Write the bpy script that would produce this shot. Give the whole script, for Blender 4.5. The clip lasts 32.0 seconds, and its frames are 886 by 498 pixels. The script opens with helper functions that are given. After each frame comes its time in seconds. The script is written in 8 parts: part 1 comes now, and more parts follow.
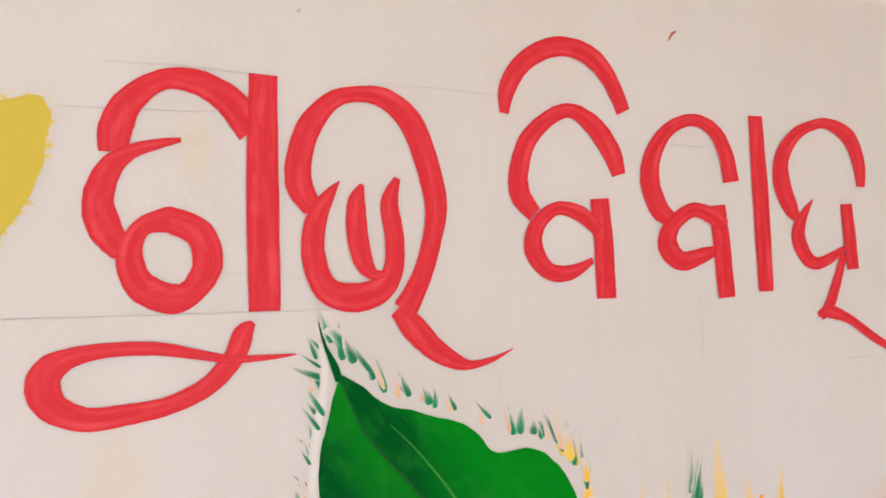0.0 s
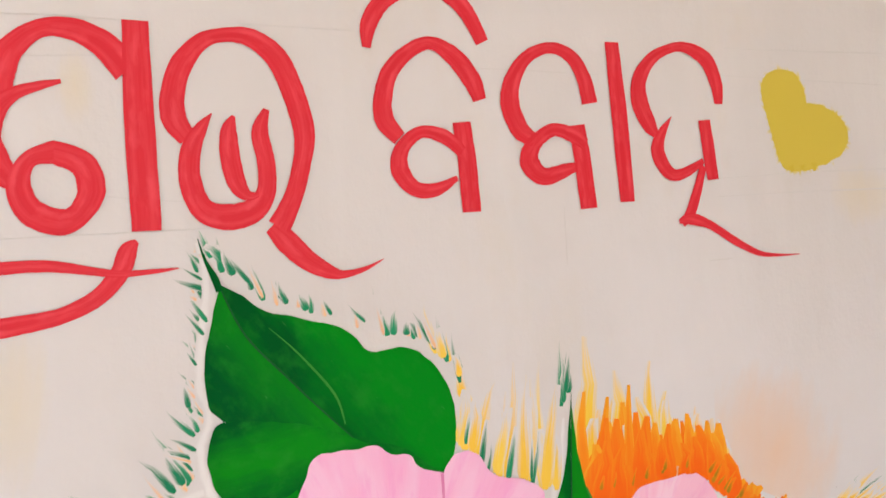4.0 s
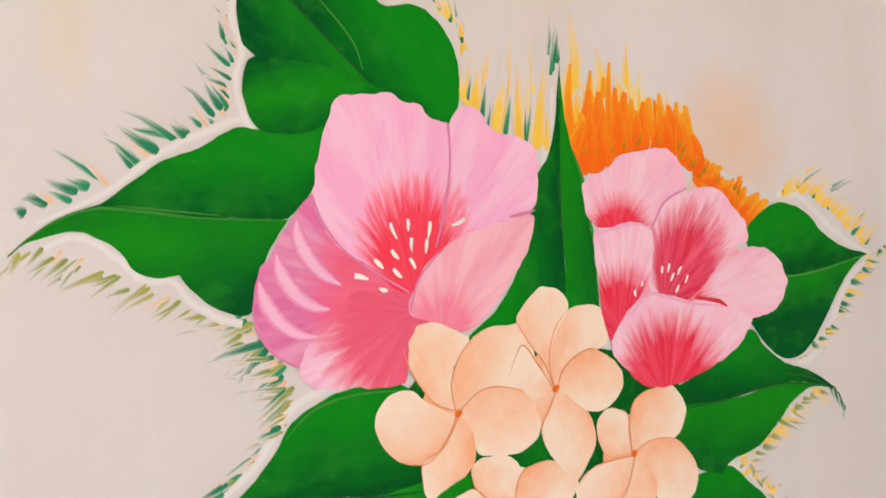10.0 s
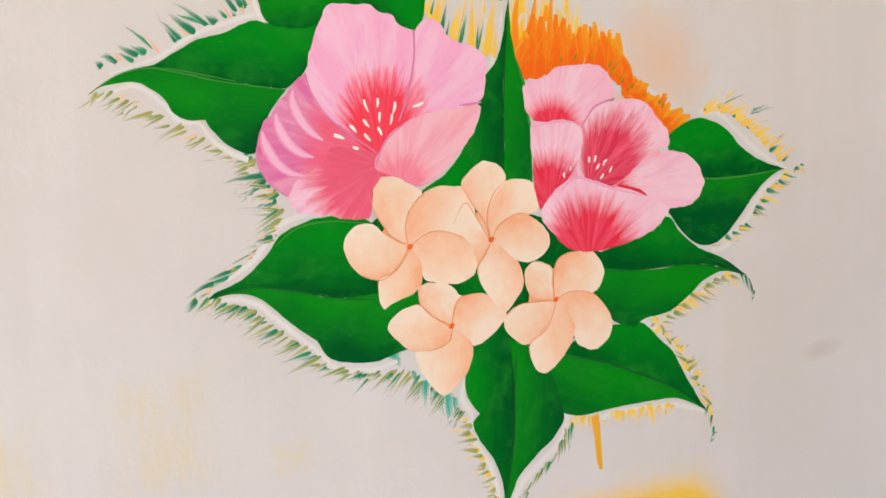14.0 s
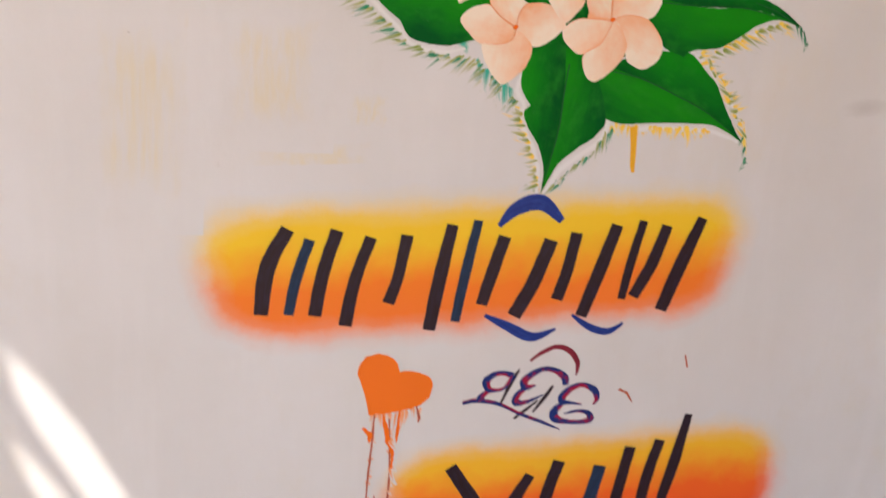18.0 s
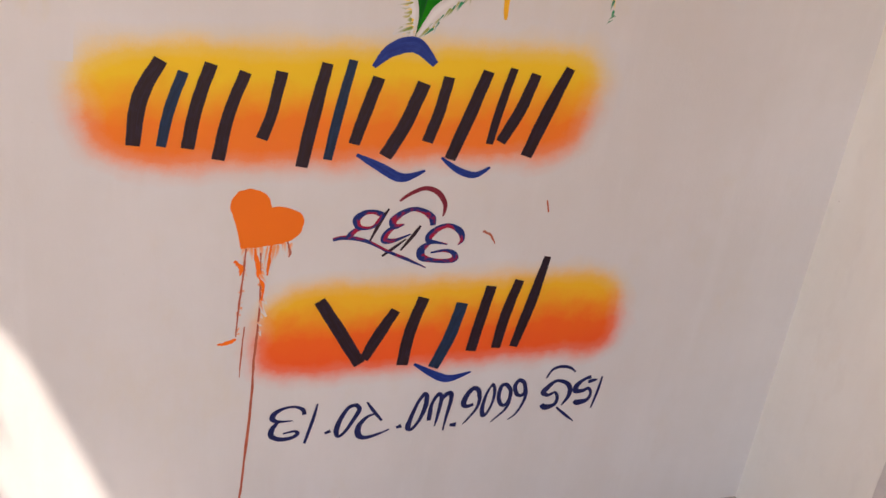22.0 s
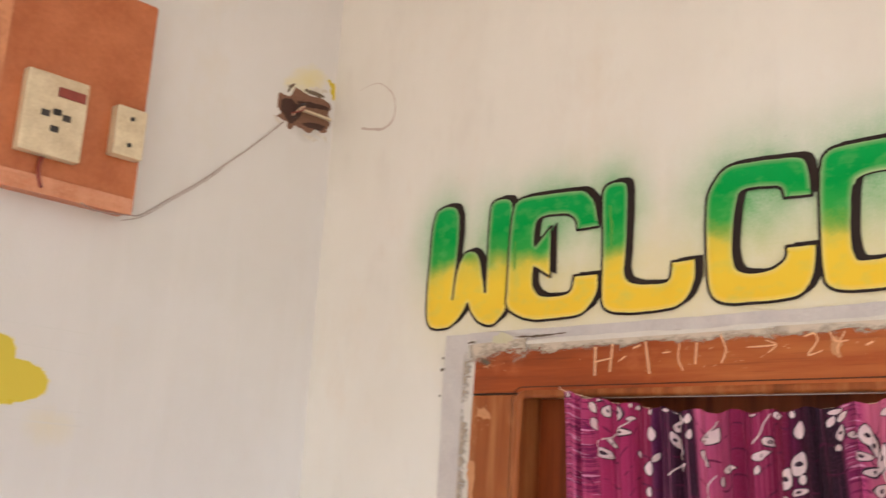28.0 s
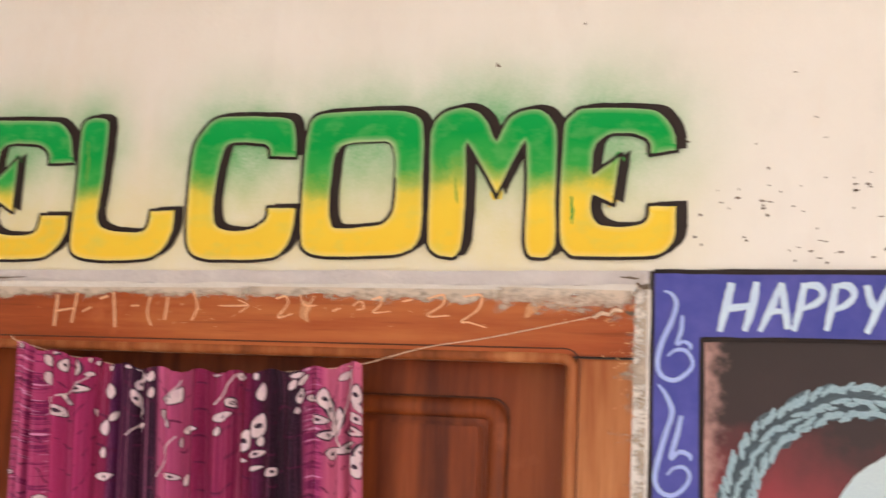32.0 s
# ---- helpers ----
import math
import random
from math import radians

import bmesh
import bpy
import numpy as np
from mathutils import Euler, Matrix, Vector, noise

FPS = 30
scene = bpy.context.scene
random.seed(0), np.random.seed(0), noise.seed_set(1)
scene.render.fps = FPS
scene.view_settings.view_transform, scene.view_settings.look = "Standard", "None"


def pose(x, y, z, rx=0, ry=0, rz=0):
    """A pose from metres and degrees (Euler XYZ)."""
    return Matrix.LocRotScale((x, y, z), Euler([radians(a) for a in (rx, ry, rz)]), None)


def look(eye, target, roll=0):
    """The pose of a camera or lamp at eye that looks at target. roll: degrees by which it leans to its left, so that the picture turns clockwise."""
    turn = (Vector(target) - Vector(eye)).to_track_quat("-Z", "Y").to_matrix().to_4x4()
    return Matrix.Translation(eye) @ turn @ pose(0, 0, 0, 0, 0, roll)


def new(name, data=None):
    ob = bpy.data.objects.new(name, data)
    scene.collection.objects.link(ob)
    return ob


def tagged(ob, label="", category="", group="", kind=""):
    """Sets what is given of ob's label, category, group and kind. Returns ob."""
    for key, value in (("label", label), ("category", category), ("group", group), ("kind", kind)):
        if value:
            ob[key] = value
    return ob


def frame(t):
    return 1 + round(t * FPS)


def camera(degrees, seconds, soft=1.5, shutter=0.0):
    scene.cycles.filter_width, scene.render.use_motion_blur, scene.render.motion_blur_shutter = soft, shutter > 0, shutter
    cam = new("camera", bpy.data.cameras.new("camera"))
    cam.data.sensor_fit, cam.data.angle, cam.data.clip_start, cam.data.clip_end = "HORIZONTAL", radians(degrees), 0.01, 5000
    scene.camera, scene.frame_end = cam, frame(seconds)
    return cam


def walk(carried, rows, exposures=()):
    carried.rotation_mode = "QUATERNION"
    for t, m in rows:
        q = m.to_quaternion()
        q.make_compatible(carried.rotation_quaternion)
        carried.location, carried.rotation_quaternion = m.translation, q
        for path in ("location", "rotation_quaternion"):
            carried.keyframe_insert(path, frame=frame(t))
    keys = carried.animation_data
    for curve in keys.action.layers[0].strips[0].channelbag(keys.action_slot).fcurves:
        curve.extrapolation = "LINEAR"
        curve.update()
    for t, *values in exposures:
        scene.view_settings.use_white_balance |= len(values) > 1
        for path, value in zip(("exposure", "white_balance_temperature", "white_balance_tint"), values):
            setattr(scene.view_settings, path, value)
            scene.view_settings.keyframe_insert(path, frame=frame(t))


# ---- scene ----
cam = camera(45.2, 32.0, 1.5, 0.5)
PATH = [
    (0, (-1.503, -0.67, 1.93), (-0.552, 1.086, 2.05), -2.4),
    (0.5, (-1.497, -0.681, 1.929), (-0.521, 1.059, 2.065), -2.7),
    (1, (-1.489, -0.696, 1.932), (-0.501, 1.039, 2.048), -2.8),
    (1.5, (-1.484, -0.708, 1.929), (-0.493, 1.026, 2.036), -3.2),
    (2, (-1.477, -0.723, 1.933), (-0.473, 1.004, 2.017), -3.2),
    (2.5, (-1.47, -0.738, 1.93), (-0.436, 0.972, 2.012), -3.4),
    (4.5, (-1.458, -0.803, 1.871), (-0.524, 0.965, 1.906), -5.5),
    (5, (-1.46, -0.807, 1.867), (-0.529, 0.963, 1.842), -5.1),
    (5.5, (-1.461, -0.813, 1.853), (-0.521, 0.951, 1.808), -5.4),
    (6, (-1.462, -0.838, 1.839), (-0.54, 0.937, 1.809), -5.7),
    (6.5, (-1.469, -0.861, 1.819), (-0.593, 0.936, 1.772), -6.1),
    (7, (-1.477, -0.879, 1.825), (-0.604, 0.918, 1.726), -5.9),
    (7.5, (-1.48, -0.88, 1.8), (-0.587, 0.905, 1.677), -6.1),
    (8, (-1.518, -0.85, 1.745), (-0.518, 0.879, 1.649), -7.0),
    (8.5, (-1.53, -0.843, 1.732), (-0.517, 0.878, 1.629), -7.0),
    (9, (-1.554, -0.837, 1.714), (-0.542, 0.883, 1.592), -6.8),
    (9.5, (-1.575, -0.823, 1.702), (-0.547, 0.886, 1.55), -6.8),
    (10, (-1.59, -0.811, 1.705), (-0.512, 0.862, 1.505), -5.7),
    (10.5, (-1.6, -0.807, 1.7), (-0.489, 0.837, 1.457), -4.8),
    (11, (-1.611, -0.822, 1.688), (-0.485, 0.815, 1.458), -4.7),
    (11.5, (-1.62, -0.858, 1.679), (-0.528, 0.804, 1.462), -4.7),
    (12, (-1.622, -0.922, 1.667), (-0.586, 0.777, 1.472), -3.9),
    (12.5, (-1.62, -1.024, 1.638), (-0.67, 0.727, 1.461), -3.4),
    (13, (-1.613, -1.114, 1.627), (-0.724, 0.667, 1.429), -3.1),
    (13.5, (-1.615, -1.166, 1.611), (-0.732, 0.617, 1.407), -2.8),
    (15.5, (-1.576, -1.335, 1.579), (-0.833, 0.477, 1.173), -1.4),
    (16, (-1.56, -1.39, 1.564), (-0.889, 0.428, 1.069), -0.3),
    (16.5, (-1.533, -1.467, 1.529), (-0.982, 0.378, 0.987), 0.7),
    (17, (-1.529, -1.519, 1.522), (-1.071, 0.338, 0.935), 1.9),
    (17.5, (-1.522, -1.559, 1.524), (-1.083, 0.3, 0.933), 2.8),
    (18, (-1.508, -1.598, 1.534), (-1.048, 0.244, 0.904), 3.7),
    (18.5, (-1.504, -1.624, 1.526), (-1.003, 0.16, 0.773), 5.1),
    (19, (-1.503, -1.638, 1.526), (-0.974, 0.122, 0.738), 5.9),
    (19.5, (-1.503, -1.646, 1.529), (-0.94, 0.102, 0.735), 6.5),
    (20, (-1.505, -1.653, 1.528), (-0.929, 0.068, 0.688), 7.0),
    (20.5, (-1.502, -1.655, 1.533), (-0.907, 0.054, 0.683), 7.4),
    (21, (-1.504, -1.665, 1.52), (-0.856, 0.037, 0.692), 8.2),
    (21.5, (-1.509, -1.659, 1.533), (-0.854, 0.034, 0.692), 8.3),
    (22, (-1.518, -1.657, 1.525), (-0.837, 0.019, 0.673), 8.6),
    (22.5, (-1.511, -1.663, 1.521), (-0.826, 0.025, 0.694), 8.7),
    (23, (-1.503, -1.664, 1.533), (-0.854, 0.056, 0.745), 7.3),
    (23.5, (-1.524, -1.659, 1.545), (-0.885, 0.127, 0.911), 6.1),
    (24, (-1.518, -1.662, 1.584), (-0.922, 0.175, 1.062), 5.0),
    (24.5, (-1.516, -1.674, 1.591), (-0.953, 0.204, 1.197), 4.1),
    (25, (-1.536, -1.667, 1.623), (-0.964, 0.238, 1.411), 4.0),
    (25.5, (-1.58, -1.606, 1.758), (-0.92, 0.281, 1.691), 4.4),
    (26, (-1.524, -1.631, 1.832), (-0.785, 0.221, 1.974), 5.7),
    (26.5, (-1.441, -1.648, 1.786), (-0.531, 0.099, 2.133), 5.1),
    (28.5, (-1.271, -1.636, 1.905), (0.197, -0.344, 2.325), 3.6),
    (29, (-1.266, -1.628, 1.921), (0.274, -0.415, 2.322), 3.4),
    (29.5, (-1.27, -1.614, 1.919), (0.331, -0.479, 2.309), 3.6),
    (30, (-1.268, -1.606, 1.921), (0.386, -0.551, 2.308), 4.0),
    (30.5, (-1.264, -1.6, 1.913), (0.441, -0.629, 2.3), 4.4),
    (31, (-1.255, -1.601, 1.903), (0.502, -0.733, 2.301), 4.4),
    (31.5, (-1.245, -1.611, 1.907), (0.566, -0.859, 2.302), 3.9),
    (32, (-1.232, -1.624, 1.911), (0.641, -1.031, 2.286), 3.2),
]
EXPOSURES = [(0, 1.37, 6150, 7), (8, 1.35, 6350, 8), (11, 1.34, 6480, 8), (13, 1.36, 6350, 5), (16, 1.35, 6220, 4), (17, 1.15, 6400, 9), (18, 1.12, 6650, 11), (19, 0.93, 7100, 16), (22.5, 0.93, 7100, 16), (23, 0.97, 7000, 14), (24, 1.15, 6750, 13), (25, 1.21, 6700, 12), (26.3, 1.24, 6350, 10), (28.5, 1.33, 6180, 5), (32, 1.42, 6250, 8)]
walk(cam, [(t, look(eye, target, roll)) for t, eye, target, roll in PATH], EXPOSURES)

# ---- world and sun: walls in shade, afternoon sun past an unseen added roof ----
SUN = Vector((1.0, 1.0, -2.41)).normalized()
world = bpy.data.worlds.new("sky")
scene.world = world
world.use_nodes = True
wt = world.node_tree
sky = wt.nodes.new("ShaderNodeTexSky")
sky.sky_type, sky.sun_disc = "NISHITA", False
sky.sun_elevation, sky.sun_rotation = radians(60), radians(225)
sky.dust_density, sky.air_density = 3.0, 1.0
wt.links.new(sky.outputs[0], wt.nodes["Background"].inputs[0])
wt.nodes["Background"].inputs[1].default_value = 0.15
lamp = bpy.data.lights.new("sun", "SUN")
lamp.energy, lamp.angle, lamp.color = 4.5, radians(0.6), (1.0, 0.93, 0.84)
sun = new("sun", lamp)
sun.matrix_world = look((-6, -6, 14.7), (-6 + SUN.x, -6 + SUN.y, 14.7 + SUN.z))


# ---- materials ----
class Paint:
    """A node material, built socket by socket."""

    def __init__(self, name):
        self.m = bpy.data.materials.new(name)
        self.m.use_nodes = True
        self.t = self.m.node_tree
        self.b = self.t.nodes["Principled BSDF"]

    def put(self, s, v):
        if isinstance(v, bpy.types.NodeSocket):
            self.t.links.new(v, s)
        elif isinstance(v, tuple) and len(v) == 3 and s.type == "RGBA":
            s.default_value = (*v, 1)
        else:
            s.default_value = v

    def math(self, op, a, b=0.0, clamp=False):
        n = self.t.nodes.new("ShaderNodeMath")
        n.operation, n.use_clamp = op, clamp
        self.put(n.inputs[0], a)
        self.put(n.inputs[1], b)
        return n.outputs[0]

    def coord(self, which="Object"):
        return self.t.nodes.new("ShaderNodeTexCoord").outputs[which]

    def rand(self):
        return self.t.nodes.new("ShaderNodeObjectInfo").outputs["Random"]

    def xyz(self, v):
        n = self.t.nodes.new("ShaderNodeSeparateXYZ")
        self.put(n.inputs[0], v)
        return n.outputs

    def vec(self, x, y, z=0.0):
        n = self.t.nodes.new("ShaderNodeCombineXYZ")
        for s, v in zip(n.inputs, (x, y, z)):
            self.put(s, v)
        return n.outputs[0]

    def noise(self, v, scale, detail=3.0, stretch=(1, 1, 1), rough=0.6, move=(0, 0, 0)):
        g = self.t.nodes.new("ShaderNodeMapping")
        self.put(g.inputs[0], v)
        g.inputs["Scale"].default_value = stretch
        g.inputs["Location"].default_value = move
        n = self.t.nodes.new("ShaderNodeTexNoise")
        self.put(n.inputs["Vector"], g.outputs[0])
        n.inputs["Scale"].default_value, n.inputs["Detail"].default_value, n.inputs["Roughness"].default_value = scale, detail, rough
        return n.outputs[0]

    def ramp(self, fac, *stops):
        n = self.t.nodes.new("ShaderNodeValToRGB")
        self.put(n.inputs[0], fac)
        e = n.color_ramp.elements
        while len(e) < len(stops):
            e.new(0.5)
        for el, (p, c) in zip(e, stops):
            el.position, el.color = p, (*c, 1) if isinstance(c, tuple) else (c, c, c, 1)
        return n.outputs[0]

    def mix(self, fac, a, b):
        n = self.t.nodes.new("ShaderNodeMix")
        n.data_type = "RGBA"
        self.put(n.inputs[0], fac)
        self.put(n.inputs[6], a)
        self.put(n.inputs[7], b)
        return n.outputs[2]

    def done(self, color, rough=0.6, bump=None, depth=0.001, alpha=None, metal=0.0, spec=0.5):
        self.put(self.b.inputs["Base Color"], color)
        self.put(self.b.inputs["Roughness"], rough)
        self.b.inputs["Metallic"].default_value = metal
        self.b.inputs["Specular IOR Level"].default_value = spec
        if bump is not None:
            n = self.t.nodes.new("ShaderNodeBump")
            n.inputs["Distance"].default_value = depth
            self.put(n.inputs["Height"], bump)
            self.put(self.b.inputs["Normal"], n.outputs[0])
        if alpha is not None:
            self.put(self.b.inputs["Alpha"], alpha)
        return self.m


# the walls' unequal light is put into these colours: N darker, E lighter
WALLS = {
    "N": ((0.738, 0.728, 0.736), (0.70, 0.65, 0.565), (0.675, 0.655, 0.64)),
    "E": ((0.865, 0.845, 0.805), (0.78, 0.70, 0.61), (0.76, 0.71, 0.66)),
}


def wall_ground(p, side):
    """Old distemper over plaster: roller streaks, patches, yellowed stains, specks. Gives colour and relief."""
    base, stain, streak = WALLS[side]
    v = p.t.nodes.new("ShaderNodeNewGeometry").outputs["Position"]
    big = p.noise(v, 1.6, 5)
    down = p.noise(v, 6, 4, (1, 1, 0.06))
    fine = p.noise(v, 160, 4)
    mid = p.noise(v, 14, 5, (1, 1, 0.5), move=(3, 1, 7))
    spots = p.noise(v, 3.1, 6, (1.2, 1.2, 0.7), 0.7, (5, 2, 1))
    speck = p.noise(v, 55, 2, move=(9, 4, 2))
    c = p.mix(p.ramp(big, (0.38, 0.0), (0.64, 1.0)), base, tuple(k * f for k, f in zip(base, (0.93, 0.915, 0.89))))
    c = p.mix(p.math("MULTIPLY", p.ramp(down, (0.45, 0.0), (0.75, 1.0)), 0.42 if side == "N" else 0.35), c, streak)
    wash = p.noise(v, 11, 5, (1, 1, 0.12), move=(2, 6, 3))
    c = p.mix(p.math("MULTIPLY", p.ramp(wash, (0.52, 0.0), (0.7, 1.0)), 0.3 if side == "N" else 0.18), c, tuple(min(k * 1.07, 0.86) for k in base))
    c = p.mix(p.math("MULTIPLY", p.ramp(spots, (0.56, 0.0), (0.74, 1.0)), 0.55), c, stain)
    c = p.mix(p.math("MULTIPLY", p.ramp(mid, (0.55, 0.0), (0.75, 1.0)), 0.25), c, (0.66, 0.62, 0.58))
    c = p.mix(p.math("MULTIPLY", p.ramp(speck, (0.76, 0.0), (0.8, 1.0)), 0.6), c, (0.35, 0.3, 0.27))
    h = p.math("ADD", p.math("MULTIPLY", fine, 0.25), p.math("ADD", mid, p.math("MULTIPLY", down, 0.8)))
    return c, h


def wall_paint(name, side):
    p = Paint(name)
    c, h = wall_ground(p, side)
    return p.done(c, 0.6, h, 0.0012, spec=0.25)


def over_wall(p, side, color, cover):
    """Thin paint over the distemper, covering it by the given share."""
    c, h = wall_ground(p, side)
    return p.done(p.mix(cover, c, color), 0.6, h, 0.0012, spec=0.25)


def brushed(name, deep, light, rough=0.38, cover=0.5, bristle=9.0, rim=0.25):
    """Enamel laid on with a brush: streaks run along each stroke."""
    p = Paint(name)
    u, w, _ = p.xyz(p.coord("UV"))
    v = p.vec(u, w)
    streak = p.noise(v, 1.0, 4, (0.10, bristle, 1))
    blot = p.noise(v, 1.0, 3, (0.35, 1.6, 1), move=(4, 2, 0))
    edge = p.math("ABSOLUTE", p.math("SUBTRACT", w, 0.5))
    k = p.math("ADD", p.math("MULTIPLY", p.ramp(streak, (0.42, 0.0), (0.72, 1.0)), cover), p.math("MULTIPLY", p.ramp(blot, (0.5, 0.0), (0.75, 1.0)), 0.35))
    k = p.math("ADD", k, p.math("MULTIPLY", p.ramp(edge, (0.36, 0.0), (0.5, 1.0)), rim), True)
    return p.done(p.mix(k, deep, light), rough, streak, 0.0004, spec=0.22)


def soft_stroke(name, a, b, under=None):
    """Thin paint blended along both sides of the stroke into the colour it lies on; with none given, into the wall."""
    p = Paint(name)
    u, w, _ = p.xyz(p.coord("UV"))
    streak = p.noise(p.vec(u, w), 1.0, 3, (0.25, 5.0, 1))
    side = p.math("ADD", p.math("ABSOLUTE", p.math("SUBTRACT", w, 0.5)), p.math("MULTIPLY", p.math("SUBTRACT", streak, 0.5), 0.3))
    cover = p.ramp(side, (0.15, 1.0), (0.48, 0.0))
    if under is None:
        return over_wall(p, "N", p.mix(streak, a, b), cover)
    return p.done(p.mix(cover, under, p.mix(streak, a, b)), 0.5, streak, 0.0003, spec=0.2)


def two_tone(name, deep, light, second):
    """Ink laid with a brush that holds two colours: the second shows here and there along one side of each stroke."""
    p = Paint(name)
    u, w, _ = p.xyz(p.coord("UV"))
    streak = p.noise(p.vec(u, w), 1.0, 3, (0.3, 5.0, 1))
    patch_n = p.noise(p.vec(u, w, p.math("MULTIPLY", p.rand(), 20.0)), 1.0, 2, (0.42, 0.9, 1))
    k = p.ramp(p.math("ADD", patch_n, p.math("MULTIPLY", p.math("SUBTRACT", w, 0.5), 0.25)), (0.5, 0.0), (0.6, 1.0))
    return p.done(p.mix(k, p.mix(streak, deep, light), second), 0.42, streak, 0.0003, spec=0.2)


def petal_strokes(p, v, rim, pale, shade):
    """The pink of a petal: broad soft strokes, paler and mauver by turns, drawn along it."""
    broad = p.noise(v, 5.0, 2, move=(2, 5, 1))
    mid = p.noise(v, 13.0, 3, move=(7, 1, 3))
    fine = p.noise(v, 42.0, 2, move=(1, 8, 6))
    c = p.mix(p.math("MULTIPLY", p.ramp(broad, (0.40, 0.0), (0.58, 1.0)), 0.9), rim, pale)
    c = p.mix(p.math("MULTIPLY", p.ramp(mid, (0.52, 0.0), (0.66, 1.0)), 0.42), c, shade)
    return p.mix(p.math("MULTIPLY", p.ramp(fine, (0.55, 0.0), (0.7, 1.0)), 0.16), c, pale), fine


def petal_paint(name, rim, mid, heart, reach, feather=0.3, narrow=0.35):
    """Strokes drawn out from the petal's foot: heart colour at the foot with a feathered edge, rim colour outside."""
    p = Paint(name)
    x, y, _ = p.xyz(p.coord())
    r = p.math("SQRT", p.math("ADD", p.math("MULTIPLY", x, x), p.math("MULTIPLY", y, y)))
    a = p.math("ARCTAN2", x, y)
    v = p.vec(a, p.math("MULTIPLY", r, 0.22), p.math("MULTIPLY", p.rand(), 9.0))
    c, fine = petal_strokes(p, v, rim, tuple(min(k * 0.80 + 0.22, 0.95) for k in rim), tuple(k * f for k, f in zip(rim, (0.93, 0.72, 0.92))))
    hair = p.noise(v, 15, 4)
    q = p.math("ADD", r, p.math("MULTIPLY", p.math("SUBTRACT", hair, 0.5), feather))
    q = p.math("ADD", q, p.math("MULTIPLY", p.math("MULTIPLY", a, a), narrow))
    k = p.ramp(q, (reach * 0.80, 1.0), (reach, 0.55), (reach + 0.11, 0.0))
    deep = p.mix(p.ramp(p.noise(v, 8, 4, move=(4, 4, 2)), (0.42, 0.0), (0.74, 1.0)), heart, mid)
    return p.done(p.mix(k, c, deep), 0.5, fine, 0.0003, spec=0.2)


def heart_paint(name, rim, mid, heart, foot, tall, lean):
    """Petals that share one heart: crimson strokes fanning up the wall from a common foot, long in the middle and short aside."""
    p = Paint(name)
    px, _, pz = p.xyz(p.t.nodes.new("ShaderNodeNewGeometry").outputs["Position"])
    dx, dz = p.math("SUBTRACT", px, foot[0] / 100), p.math("SUBTRACT", pz, foot[1] / 100)
    r = p.math("SQRT", p.math("ADD", p.math("MULTIPLY", dx, dx), p.math("MULTIPLY", dz, dz)))
    a = p.math("ARCTAN2", dx, dz)
    v = p.vec(a, p.math("MULTIPLY", r, 1.4))
    c, fine = petal_strokes(p, v, rim, tuple(min(k * 0.80 + 0.22, 0.95) for k in rim), tuple(k * f for k, f in zip(rim, (0.95, 0.74, 0.96))))
    hair = p.noise(v, 17, 4)
    side = p.math("SUBTRACT", a, lean)
    q = p.math("ADD", p.math("DIVIDE", r, tall / 100), p.math("MULTIPLY", p.math("SUBTRACT", hair, 0.5), 0.75))
    q = p.math("ADD", q, p.math("MULTIPLY", p.math("MULTIPLY", side, side), 0.42))
    k = p.ramp(p.math("MULTIPLY", q, 0.5), (0.38, 1.0), (0.47, 0.6), (0.56, 0.0))
    deep = p.mix(p.ramp(p.noise(v, 9, 4, move=(4, 4, 2)), (0.42, 0.0), (0.78, 1.0)), heart, mid)
    return p.done(p.mix(k, c, deep), 0.5, fine, 0.0003, spec=0.2)


def peach_paint(name, light, mid, deep):
    """Smooth petal: one flank deep, the other pale, blended softly."""
    p = Paint(name)
    x, y, _ = p.xyz(p.coord())
    n = p.noise(p.vec(x, y, p.math("MULTIPLY", p.rand(), 9.0)), 2.2, 4)
    s = p.noise(p.vec(x, y, p.math("MULTIPLY", p.rand(), 5.0)), 12, 3, (1, 0.25, 1))
    t = p.math("ADD", p.math("MULTIPLY", x, 0.75), p.math("ADD", p.math("MULTIPLY", p.math("SUBTRACT", n, 0.5), 0.9), p.math("MULTIPLY", y, 0.25)))
    t = p.math("ADD", t, p.math("MULTIPLY", p.math("SUBTRACT", s, 0.5), 0.25))
    return p.done(p.ramp(p.math("ADD", t, 0.35), (0.08, deep), (0.38, mid), (0.72, light)), 0.55, s, 0.0003, spec=0.15)


